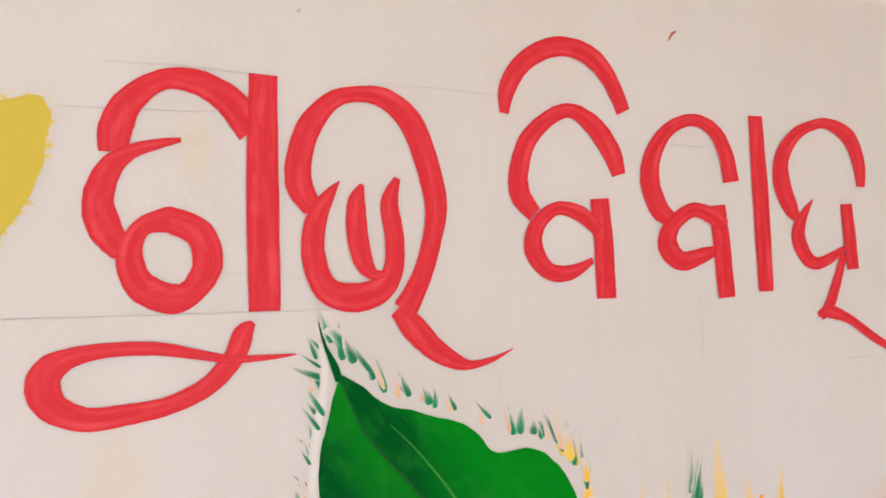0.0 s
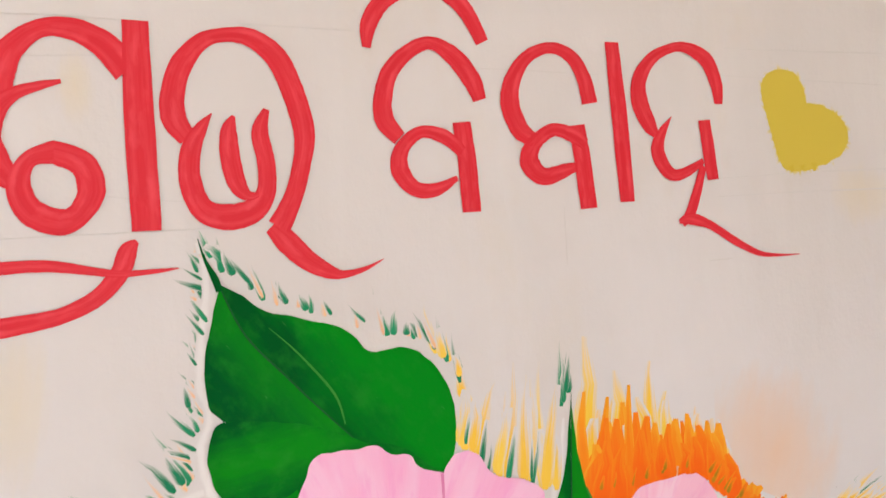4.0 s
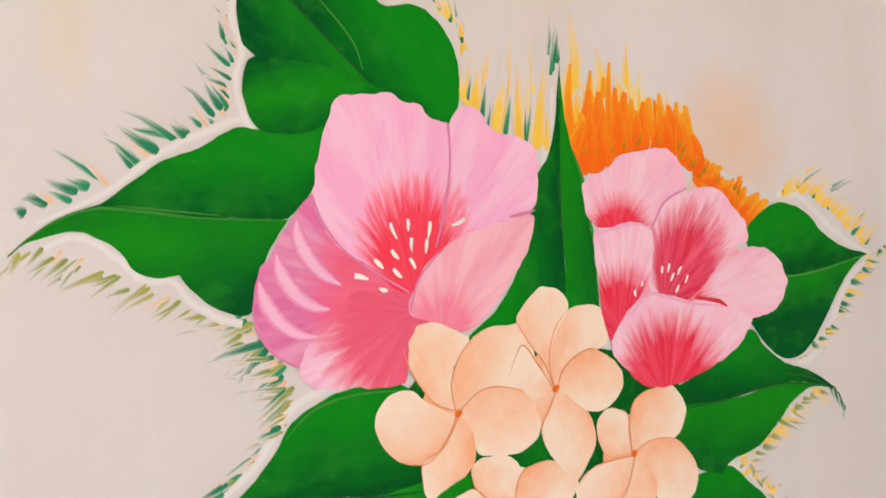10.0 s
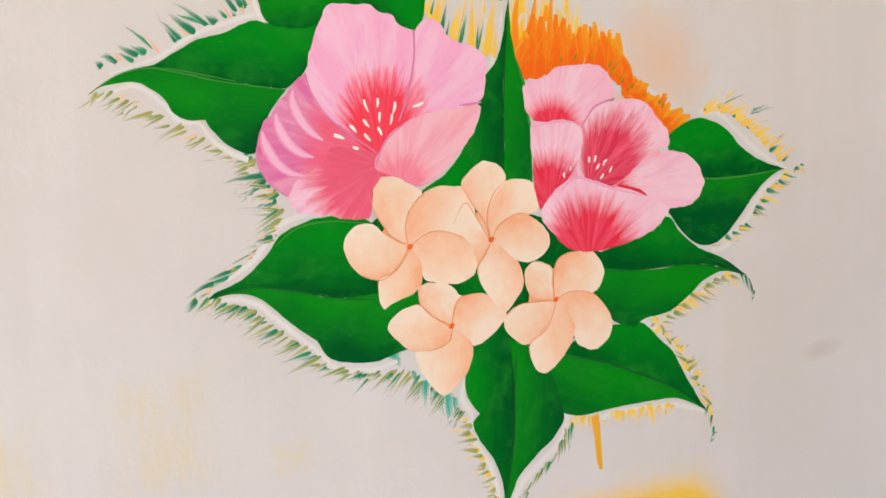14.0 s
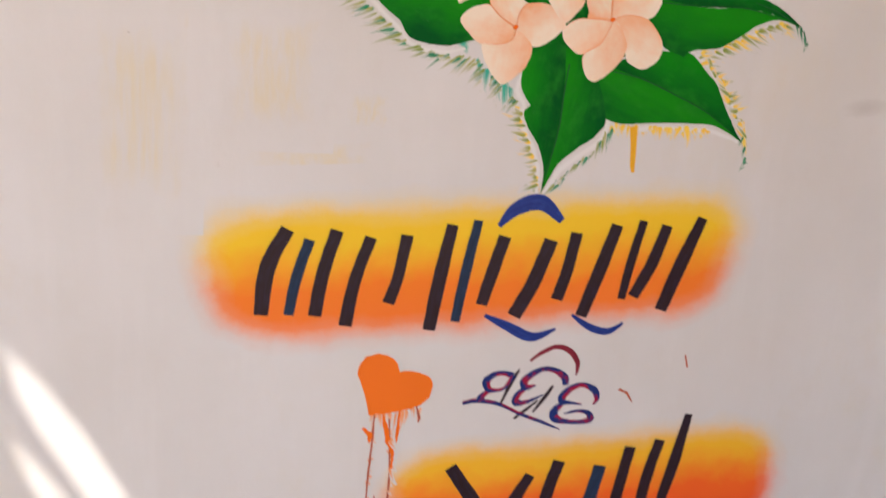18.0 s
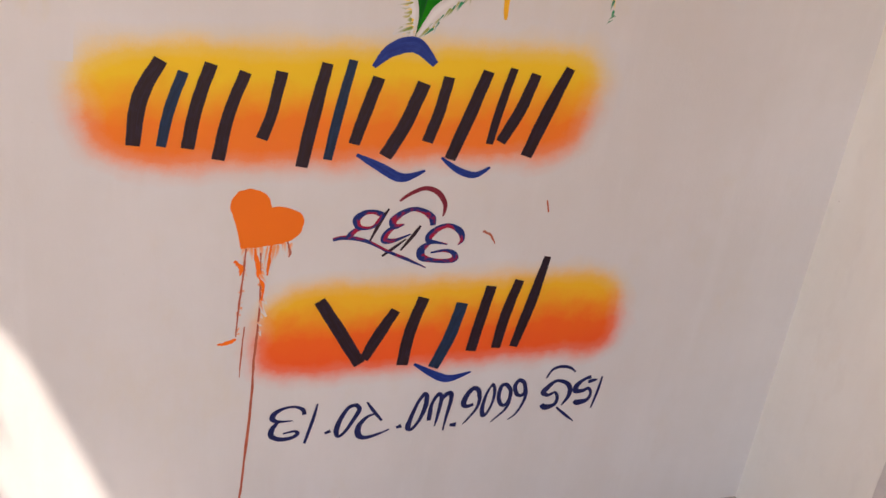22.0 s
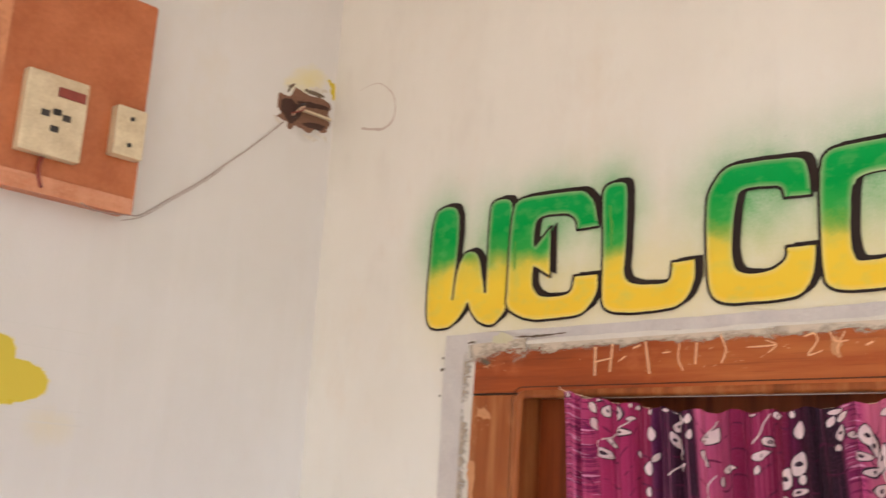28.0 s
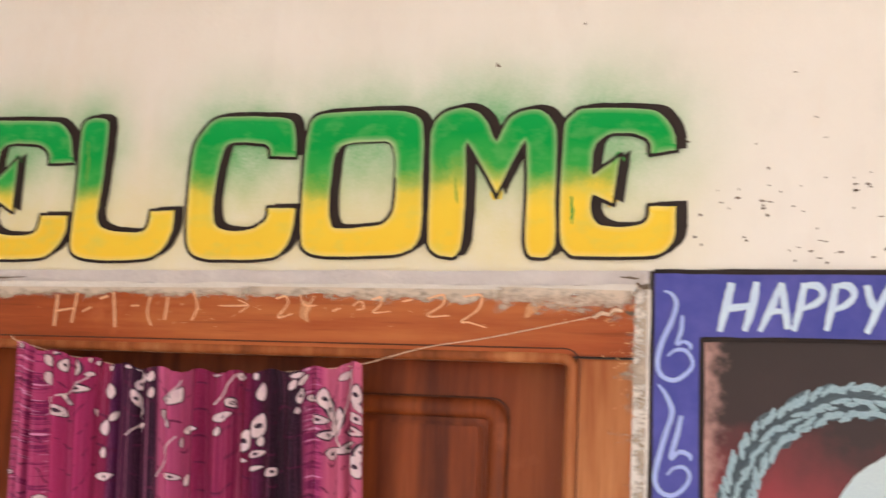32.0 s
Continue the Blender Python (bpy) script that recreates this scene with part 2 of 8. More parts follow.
def leaf_paint(name, at_rib, at_margin, width):
    """Leaf green blended across the half blade, from the rib to the margin, with soft strokes along it."""
    p = Paint(name)
    x, y, _ = p.xyz(p.coord())
    v = p.vec(x, y, p.math("MULTIPLY", p.rand(), 7.0))
    s = p.noise(v, 6, 4, (4.0, 0.8, 1))
    big = p.noise(v, 2.6, 2, move=(1, 4, 0))
    g = p.math("DIVIDE", p.math("ABSOLUTE", x), width)
    g = p.math("ADD", g, p.math("ADD", p.math("MULTIPLY", p.math("SUBTRACT", s, 0.5), 0.5), p.math("MULTIPLY", p.math("SUBTRACT", big, 0.5), 1.1)))
    c = p.ramp(g, (0.05, at_rib), (0.5, tuple((i + j) / 2 for i, j in zip(at_rib, at_margin))), (0.95, at_margin))
    worn = p.noise(v, 5.0, 5, (1.6, 1.0, 1), move=(6, 2, 5))
    c = p.mix(p.math("MULTIPLY", p.ramp(worn, (0.50, 0.0), (0.70, 1.0)), 0.45), c, (0.022, 0.270, 0.022))
    nick = p.noise(v, 17, 4, (5.0, 0.6, 1), move=(3, 9, 2))
    c = p.mix(p.math("MULTIPLY", p.ramp(nick, (0.70, 0.0), (0.78, 1.0)), 0.5), c, (0.10, 0.38, 0.10))
    return p.done(c, 0.55, s, 0.0003, spec=0.06)


def tick_paint(name, a, b, fade=0.55, end=None):
    """A dry dab of the brush: solid at its foot, thinning and splitting into bristle marks towards its tip."""
    p = Paint(name)
    u, w, _ = p.xyz(p.coord("UV"))
    i = p.t.nodes.new("ShaderNodeNewGeometry").outputs["Random Per Island"]
    hair = p.noise(p.vec(u, w, p.math("MULTIPLY", i, 20)), 1.0, 4, (1.1, 8.0, 1))
    al = p.math("SUBTRACT", p.math("ADD", p.math("MULTIPLY", hair, 2.2), fade - 0.3), p.math("MULTIPLY", u, 1.5))
    al = p.math("SUBTRACT", al, p.math("MULTIPLY", p.ramp(p.math("ABSOLUTE", p.math("SUBTRACT", w, 0.5)), (0.12, 0.0), (0.5, 1.0)), 0.75), True)
    al = p.ramp(al, (0.15, 0.0), (0.5, 0.5), (1.0, 1.0))
    c = p.mix(p.math("ADD", p.math("MULTIPLY", i, 0.6), p.math("MULTIPLY", hair, 0.5)), a, b)
    if end:
        return p.done(p.mix(al, end, c), 0.5, spec=0.2)
    return over_wall(p, "N", c, al)


def mist_paint(name, top, low, split, tail, lean):
    """Airbrushed band: two colours, one above the other, with a wandering soft edge. Works in the band's own -1..1."""
    p = Paint(name)
    v = p.coord()
    x, y, _ = p.xyz(v)
    n = p.noise(v, 2.2, 4, (2.2, 0.8, 1))
    f = p.noise(v, 60, 2, (3, 1, 1))
    dx = p.math("MULTIPLY", p.math("MAXIMUM", p.math("SUBTRACT", p.math("ADD", p.math("ABSOLUTE", x), p.math("MULTIPLY", y, lean)), 0.66), 0.0), 2.9)
    dy = p.math("MULTIPLY", p.math("MAXIMUM", p.math("SUBTRACT", p.math("ABSOLUTE", y), 0.16), 0.0), 1.2)
    d = p.math("SQRT", p.math("ADD", p.math("MULTIPLY", dx, dx), p.math("MULTIPLY", dy, dy)))
    d = p.math("ADD", d, p.math("MULTIPLY", p.math("SUBTRACT", n, 0.5), 0.34))
    d = p.math("ADD", d, p.math("MULTIPLY", p.math("SUBTRACT", f, 0.5), 0.06))
    al = p.ramp(d, (0.30, 0.98), (0.42, 0.86), (0.53, 0.45), (0.62, 0.14), (0.74, 0.0))
    t = p.math("ADD", y, p.math("MULTIPLY", p.math("SUBTRACT", n, 0.5), 0.5))
    c = p.ramp(p.math("ADD", p.math("MULTIPLY", t, 0.5), 0.5), (split - 0.26, tail), (split - 0.1, low), (split + 0.02, tuple((i + j) / 2 for i, j in zip(low, top))), (split + 0.13, top))
    return over_wall(p, "N", c, al)


def stain_paint(name, col, strong, rag=0.5, stretch=(1, 1, 1)):
    """A soft blot that thins out from its middle."""
    p = Paint(name)
    v = p.coord()
    x, y, _ = p.xyz(v)
    n = p.noise(p.vec(x, y, p.math("MULTIPLY", p.rand(), 30.0)), 1.7, 5, stretch)
    d = p.math("SQRT", p.math("ADD", p.math("MULTIPLY", x, x), p.math("MULTIPLY", y, y)))
    d = p.math("ADD", d, p.math("MULTIPLY", p.math("SUBTRACT", n, 0.5), rag))
    return over_wall(p, "N", col, p.ramp(d, (0.0, strong), (0.4, strong * 0.6), (0.72, 0.0)))


def patch_stain(name, col, strong):
    """A squarish wash with ragged sides, broken by the strokes of a broad brush."""
    p = Paint(name)
    x, y, _ = p.xyz(p.coord())
    v = p.vec(x, y, p.math("MULTIPLY", p.rand(), 30.0))
    n = p.noise(v, 2.2, 5)
    d = p.math("MAXIMUM", p.math("ABSOLUTE", x), p.math("ABSOLUTE", y))
    d = p.math("ADD", d, p.math("MULTIPLY", p.math("SUBTRACT", n, 0.5), 0.7))
    brush = p.ramp(p.noise(v, 3.0, 4, (2.2, 0.5, 1), move=(4, 4, 0)), (0.38, 0.15), (0.62, 1.0))
    return over_wall(p, "N", col, p.math("MULTIPLY", p.ramp(d, (0.3, strong), (0.66, 0.0)), brush))


def wood_paint(name, dark, mid, light, axis, rough=0.34):
    """Varnished reddish wood with long grain along one axis."""
    p = Paint(name)
    v = p.coord()
    st = tuple(0.08 if k == axis else 1.0 for k in range(3))
    g = p.noise(v, 26, 6, st, 0.65)
    g2 = p.noise(v, 5, 4, tuple(0.15 if k == axis else 1.0 for k in range(3)), move=(3, 2, 1))
    pore = p.noise(v, 190, 2, tuple(0.03 if k == axis else 1.0 for k in range(3)))
    c = p.ramp(p.math("ADD", p.math("MULTIPLY", g, 0.6), p.math("MULTIPLY", g2, 0.4)), (0.36, dark), (0.5, mid), (0.64, light))
    c = p.mix(p.math("MULTIPLY", p.ramp(pore, (0.6, 0.0), (0.75, 1.0)), 0.35), c, tuple(k * 0.4 for k in dark))
    wear = p.noise(v, 9, 6, move=(8, 3, 5))
    c = p.mix(p.math("MULTIPLY", p.ramp(wear, (0.62, 0.0), (0.78, 1.0)), 0.4), c, tuple(min(1, k * 1.5 + 0.05) for k in light))
    return p.done(c, rough, g, 0.0005, spec=0.28)


def plain(name, a, b, scale=12.0, rough=0.5, metal=0.0, depth=0.0008, spec=0.5):
    p = Paint(name)
    n = p.noise(p.coord(), scale, 5)
    f = p.noise(p.coord(), scale * 9, 3)
    return p.done(p.mix(p.ramp(p.math("ADD", p.math("MULTIPLY", n, 0.7), p.math("MULTIPLY", f, 0.3)), (0.38, 0.0), (0.66, 1.0)), a, b), rough, f, depth, metal=metal, spec=spec)


M_WALL = wall_paint("distempered wall", "N")
M_WALL_E = wall_paint("distempered wall by the door, lightened for its light", "E")
M_FLOOR = plain("cement floor", (0.40, 0.34, 0.29), (0.50, 0.44, 0.38), 4, 0.5)
M_EARTH = plain("dry earth", (0.26, 0.19, 0.13), (0.36, 0.27, 0.19), 0.7, 0.9)
M_ROOF = plain("lime-washed ceiling", (0.74, 0.70, 0.66), (0.80, 0.77, 0.73), 3, 0.8)
M_SUN_SHEET = plain("metal of the unseen sun sheet", (0.40, 0.40, 0.40), (0.5, 0.48, 0.46), 6, 0.5, 0.8)
M_RED = brushed("red enamel", (0.690, 0.022, 0.040), (0.900, 0.105, 0.135), 0.42, 0.42, 3.2, -0.45)
M_YEL = brushed("mustard paint", (0.613, 0.477, 0.037), (0.732, 0.614, 0.120), 0.5, 0.6)
M_AMBER = brushed("amber paint", (0.860, 0.430, 0.020), (0.900, 0.560, 0.070), 0.5)
M_ORA = brushed("orange paint", (0.930, 0.153, 0.006), (0.930, 0.252, 0.029), 0.5)
M_INK = brushed("dark teal brush paint", (0.010, 0.022, 0.053), (0.020, 0.060, 0.145), 0.45, 0.7)
M_NAVY = brushed("navy ink paint", (0.013, 0.016, 0.074), (0.028, 0.049, 0.245))
M_BLACK = brushed("dark brush paint", (0.024, 0.010, 0.012), (0.038, 0.031, 0.074))
M_BLUE = brushed("blue brush paint", (0.010, 0.029, 0.211), (0.030, 0.086, 0.412))
M_MAROON = brushed("maroon brush paint", (0.209, 0.015, 0.034), (0.339, 0.056, 0.083))
M_TWO = two_tone("navy ink drawn over maroon", (0.012, 0.020, 0.12), (0.016, 0.045, 0.22), (0.36, 0.014, 0.055))
M_WHITE = brushed("white brush paint", (0.930, 0.930, 0.930), (0.747, 0.772, 0.816))
M_HALO = soft_stroke("white undercoat", (0.80, 0.795, 0.79), (0.78, 0.772, 0.77))
M_LINE = brushed("pencil", (0.642, 0.629, 0.617), (0.795, 0.788, 0.781), 0.7, 0.8)
M_VEIN = brushed("dark vein paint", (0.002, 0.086, 0.014), (0.005, 0.134, 0.018))
M_VEIN_L = brushed("light vein paint", (0.014, 0.252, 0.022), (0.130, 0.359, 0.043))
M_DRIP = brushed("brown drip paint", (0.435, 0.095, 0.057), (0.686, 0.235, 0.120))
M_SEAM = brushed("petal line paint", (0.897, 0.288, 0.108), (0.930, 0.516, 0.292), 0.5, 0.9)
M_MAUVE = brushed("mauve line paint", (0.690, 0.190, 0.420), (0.880, 0.380, 0.620), 0.5, 0.9)
M_PALE = soft_stroke("pale highlight paint", (0.930, 0.600, 0.790), (0.900, 0.430, 0.650), (0.790, 0.210, 0.450))
M_PET_A = heart_paint("rose petal", (0.940, 0.455, 0.705), (0.930, 0.110, 0.190), (0.930, 0.042, 0.085), (-110.3, 156.8), 10.4, 0.12)
M_PET_B = petal_paint("mauve petal", (0.760, 0.175, 0.430), (0.880, 0.175, 0.310), (0.880, 0.125, 0.230), 0.62, 0.25, 0.0)
M_PET_C = petal_paint("deep rose petal", (0.900, 0.520, 0.700), (0.860, 0.150, 0.270), (0.830, 0.110, 0.205), 0.74, 0.5, 0.0)
M_PET_D = petal_paint("pale rose petal", (0.910, 0.420, 0.530), (0.900, 0.330, 0.450), (0.930, 0.230, 0.360), 0.26, 0.25, 0.0)
M_PET_E = petal_paint("light pink petal with a band of red at its foot", (0.940, 0.540, 0.700), (0.930, 0.110, 0.190), (0.850, 0.030, 0.075), 0.36, 0.22, 0.0)
M_PET_F = petal_paint("light pink petal streaked red up its middle", (0.940, 0.530, 0.690), (0.900, 0.130, 0.230), (0.720, 0.030, 0.085), 0.72, 0.5, 0.35)
M_PET_G = petal_paint("light pink petal touched with red", (0.940, 0.550, 0.700), (0.930, 0.200, 0.310), (0.850, 0.050, 0.110), 0.22, 0.3, 0.1)
M_PET_H = petal_paint("light pink petal with a red lower edge", (0.940, 0.540, 0.700), (0.900, 0.110, 0.200), (0.800, 0.025, 0.070), 0.56, 0.4, 0.05)
M_PEACH = peach_paint("peach petal", (0.930, 0.790, 0.640), (0.930, 0.630, 0.440), (0.930, 0.460, 0.250))
M_LEAF_D = leaf_paint("leaf green, bright margin", (0.000, 0.088, 0.013), (0.004, 0.240, 0.008), 0.30)
M_LEAF_L = leaf_paint("leaf green, bright rib", (0.007, 0.245, 0.007), (0.000, 0.090, 0.015), 0.32)
M_LEAF_G = leaf_paint("leaf green ground", (0.002, 0.170, 0.010), (0.001, 0.110, 0.012), 0.5)
M_T_GREEN = tick_paint("green dab", (0.002, 0.146, 0.065), (0.020, 0.328, 0.145), 0.8)
M_T_OLIVE = tick_paint("olive dab", (0.099, 0.252, 0.034), (0.495, 0.439, 0.083), 0.6)
M_T_ORANGE = tick_paint("tan dab", (0.860, 0.430, 0.150), (0.880, 0.620, 0.380), 0.25)
M_T_YELLOW = tick_paint("yellow dab", (0.930, 0.543, 0.022), (0.930, 0.706, 0.120), 0.75)
M_FLAME = tick_paint("orange flame stroke", (0.930, 0.190, 0.004), (0.930, 0.300, 0.008), 0.9, (0.930, 0.400, 0.022))
M_FLAME_R = tick_paint("deep orange flame stroke", (0.930, 0.120, 0.002), (0.930, 0.190, 0.004), 0.9, (0.930, 0.250, 0.007))
M_FLAME_O = tick_paint("olive stroke in the flame", (0.209, 0.195, 0.009), (0.642, 0.279, 0.009), 0.45, (0.930, 0.235, 0.007))
M_FLAME_Y = tick_paint("yellow flame stroke", (0.930, 0.502, 0.018), (0.930, 0.690, 0.083), 1.1)
M_TEAL = tick_paint("teal smear", (0.024, 0.381, 0.302), (0.068, 0.502, 0.354), 0.5)
M_MIST_A = mist_paint("yellow over orange mist", (0.930, 0.590, 0.014), (0.945, 0.215, 0.007), 0.52, (0.945, 0.200, 0.016), -0.055)
M_MIST_B = mist_paint("gold over vermilion mist", (0.930, 0.500, 0.014), (0.945, 0.130, 0.002), 0.55, (0.945, 0.105, 0.006), 0.05)
M_MIST_S = stain_paint("soft beige wash", (0.790, 0.595, 0.460), 1.0, 0.6, (2.5, 0.8, 1))
M_FLAME_S = stain_paint("orange underpaint", (0.930, 0.328, 0.029), 1.0, 0.4, (3, 0.6, 1))
M_STAIN = stain_paint("yellow stain", (0.740, 0.650, 0.430), 0.42, 0.6, (3.2, 0.5, 1))
M_STREAK = patch_stain("yellowed wash", (0.735, 0.650, 0.460), 0.62)
M_DIRT = stain_paint("grey scuff", (0.482, 0.439, 0.412), 0.42, 0.7)
M_WOOD_V = wood_paint("door wood, upright grain", (0.094, 0.018, 0.005), (0.240, 0.053, 0.012), (0.359, 0.100, 0.026), 2, 0.45)
M_WOOD_H = wood_paint("door wood, level grain", (0.187, 0.034, 0.008), (0.349, 0.074, 0.017), (0.495, 0.153, 0.043), 1, 0.45)
M_WOOD_J = wood_paint("jamb wood, worn", (0.154, 0.040, 0.009), (0.319, 0.090, 0.024), (0.507, 0.210, 0.078), 2, 0.5)
M_WOOD_P = wood_paint("door panel wood", (0.089, 0.016, 0.005), (0.232, 0.049, 0.012), (0.339, 0.090, 0.023), 2, 0.45)

M_YEL_S = tick_paint("thin mustard paint", (0.686, 0.557, 0.074), (0.747, 0.644, 0.158), 0.6)


# ---- helpers for paint on a wall (centimetres along it and up it) ----
def on_wall(side, u, v, lift):
    """A place on the north (N) or east (E) wall, lift millimetres in front of it."""
    if side == "N":
        return Vector((u / 100, -0.4 * lift / 1000, v / 100))
    return Vector((-lift / 1000, -u / 100, v / 100))


def curve(pts, closed=False, step=6):
    """A smooth curve through the points; a third value 1 in an outline marks a sharp corner."""
    n, out = len(pts), []
    sharp = [len(p) == 3 and p[2] == 1 and closed for p in pts]
    arr = [np.array(p[:2] if closed else p, float) for p in pts]
    for i in range(n if closed else n - 1):
        a, b = arr[i], arr[(i + 1) % n]
        before = arr[i - 1] if closed or i else a
        after = arr[(i + 2) % n] if closed or i + 2 < n else b
        ta = (b - a) * 0.3 if sharp[i] else (b - before) / 2
        tb = (b - a) * 0.3 if sharp[(i + 1) % n] else (after - a) / 2
        lim = np.linalg.norm((b - a)[:2]) * 1.3 + 1e-9
        ta = ta * min(1, lim / (np.linalg.norm(ta[:2]) + 1e-9))
        tb = tb * min(1, lim / (np.linalg.norm(tb[:2]) + 1e-9))
        for k in range(step):
            s = k / step
            out.append((2 * s**3 - 3 * s**2 + 1) * a + (s**3 - 2 * s**2 + s) * ta + (3 * s**2 - 2 * s**3) * b + (s**3 - s**2) * tb)
    if not closed:
        out.append(arr[-1])
    return out


def finish(name, bm, material, parent=None, label="", matrix=None):
    me = bpy.data.meshes.new(name)
    bm.normal_update()
    bm.to_mesh(me)
    bm.free()
    me.materials.append(material)
    ob = new(name, me)
    if matrix is not None:
        ob.matrix_world = matrix
    if parent:
        ob.parent = parent
    return tagged(ob, label)


part = finish


def thing(name, label, category, group=""):
    return tagged(new(name), label, category, group)


def ribbon(bm, side, pts, lift, closed=False, step=6, rag=0.0, seed=1):
    """One brush stroke: points of (along, up, width)."""
    uv = bm.loops.layers.uv.verify()
    pts = [tuple(p) for p in pts]
    c = curve(pts + pts[:1], False, step) if closed else curve(pts, False, step)
    rnd = random.Random(seed)
    rows, run = [], 0.0
    for i, p in enumerate(c):
        if closed:
            d = (c[(i + 1) % (len(c) - 1)] - c[i - 1 if i else -2])[:2]
        else:
            d = (c[min(i + 1, len(c) - 1)] - c[max(i - 1, 0)])[:2]
        d = d / (np.linalg.norm(d) + 1e-9)
        nrm = np.array([-d[1], d[0]]) * max(p[2], 0.02) / 2
        if i:
            run += float(np.linalg.norm((p - c[i - 1])[:2]))
        j = 1 + rnd.uniform(-rag, rag), 1 + rnd.uniform(-rag, rag)
        up = lift + 0.005 * i
        rows.append([bm.verts.new(on_wall(side, *(p[:2] + nrm * j[0]), up)), bm.verts.new(on_wall(side, *(p[:2] - nrm * j[1]), up)), run])
    for a, b in zip(rows, rows[1:]):
        f = bm.faces.new((a[0], a[1], b[1], b[0]))
        for loop, q in zip(f.loops, ((a[2], 1), (a[2], 0), (b[2], 0), (b[2], 1))):
            loop[uv].uv = q


def strokes(side, name, lines, material, parent, base, label="", closed=(), rag=0.03):
    """A letter or mark of several strokes, each a hair above the one before."""
    bm = bmesh.new()
    for i, pts in enumerate(lines):
        ribbon(bm, side, pts, base + 0.12 * i, i in closed, rag=rag, seed=i + len(pts))
    return part(name, bm, material, parent, label)


def outline(pts, foot=None, wobble=0.0, seed=0):
    c = [p[:2] for p in curve(pts, True)]
    if wobble:
        c = [np.array(p) + wobble * np.array([noise.noise((p[0] * 0.9, p[1] * 0.9, seed)), noise.noise((p[1] * 0.9, p[0] * 0.9, seed + 5))]) for p in c]
    return c


def patch(side, name, pts, foot, axis, material, parent, lift, label="", holes=(), wobble=0.12):
    """A filled patch of paint. Its own axes start at foot, point along axis, and count its length as one."""
    loops = [outline(pts, wobble=wobble, seed=len(pts))] + [outline(h, wobble=wobble, seed=3) for h in holes]
    foot, axis = np.array(foot[:2], float), np.array(axis[:2], float)
    y = axis - foot
    size = float(np.linalg.norm(y)) or 1.0
    y = y / size
    x = np.array([y[1], -y[0]])
    bm = bmesh.new()
    edges = []
    for c in loops:
        vs = [bm.verts.new((float((p - foot) @ x) / size, float((p - foot) @ y) / size, 0)) for p in c]
        edges += [bm.edges.new((a, b)) for a, b in zip(vs, vs[1:] + vs[:1])]
    bmesh.ops.triangle_fill(bm, use_beauty=True, use_dissolve=False, edges=edges)
    for f in bm.faces:
        f.normal_update()
        if f.normal.z < 0:
            f.normal_flip()
    o = on_wall(side, *foot, lift)
    ex = (on_wall(side, *(foot + x), lift) - o) * size
    ey = (on_wall(side, *(foot + y), lift) - o) * size
    ez = ex.cross(ey).normalized() * size / 100
    m = Matrix((ex, ey, ez)).transposed().to_4x4()
    m.translation = o
    return part(name, bm, material, parent, label, m)


def band(side, name, a, b, height, material, lift, label, category, parent=None):
    """A soft sheet of airbrushed paint from a to b, of that height."""
    a, b = np.array(a[:2], float), np.array(b[:2], float)
    mid, half = (a + b) / 2, (b - a) / 2
    y = np.array([-half[1], half[0]]) / np.linalg.norm(half) * height / 2
    bm = bmesh.new()
    bm.faces.new([bm.verts.new(p) for p in ((-1, -1, 0), (1, -1, 0), (1, 1, 0), (-1, 1, 0))])
    o = on_wall(side, *mid, lift)
    ex, ey = on_wall(side, *(mid + half), lift) - o, on_wall(side, *(mid + y), lift) - o
    m = Matrix((ex, ey, ex.cross(ey).normalized() * 0.01)).transposed().to_4x4()
    m.translation = o
    ob = part(name, bm, material, parent, label, m)
    if category:
        tagged(ob, category=category)
    return ob


def flicks(side, parent, name, feet, tips, count, width, material, lift, seed, short=0.5, label="", reach=1.0, blunt=0.6):
    """Many short flicks of the brush from one curve towards another."""
    rnd = random.Random(seed)
    fa, fb = curve(feet, False, 12), curve(tips, False, 12)
    bm = bmesh.new()
    uv = bm.loops.layers.uv.verify()
    for i in range(count):
        s = min(max((i + rnd.uniform(-0.45, 0.45)) / max(count - 1, 1), 0), 1)
        a = fa[int(s * (len(fa) - 1))][:2] + np.array([rnd.gauss(0, 0.25), rnd.gauss(0, 0.25)])
        b = fb[int(s * (len(fb) - 1))][:2] + np.array([rnd.gauss(0, 0.3), rnd.gauss(0, 0.3)])
        b = a + (b - a) * rnd.uniform(short, 1.1)
        d = b - a
        nrm = np.array([-d[1], d[0]]) / (np.linalg.norm(d) + 1e-9) * width * rnd.uniform(0.5, 1.2) / 2
        hair(bm, uv, side, rnd, a, d * rnd.uniform(0.95, 1.6) * reach, nrm, lift + 0.5 * ((i * 0.618034) % 1.0), blunt)
    return part(name, bm, material, parent, label)


def hair(bm, uv, side, rnd, a, d, nrm, up, blunt=0.6):
    """One dab of the brush: foot a, reach d, half width nrm."""
    bend = nrm * rnd.uniform(-0.6, 0.6)
    rows = [(a - d * 0.04, 0.45), (a + d * 0.08, 0.9), (a + d * 0.33 + bend * 0.5, 1.0), (a + d * 0.66 + bend, 0.6 + 0.5 * blunt), (a + d, blunt)]
    run = (0, 0.12, 0.36, 0.68, 1)
    vs = [(bm.verts.new(on_wall(side, *(p + nrm * k), up)), bm.verts.new(on_wall(side, *(p - nrm * k), up))) for p, k in rows]
    for j, (p, q) in enumerate(zip(vs, vs[1:])):
        f = bm.faces.new((p[0], p[1], q[1], q[0]))
        for loop, c in zip(f.loops, ((run[j], 1), (run[j], 0), (run[j + 1], 0), (run[j + 1], 1))):
            loop[uv].uv = c


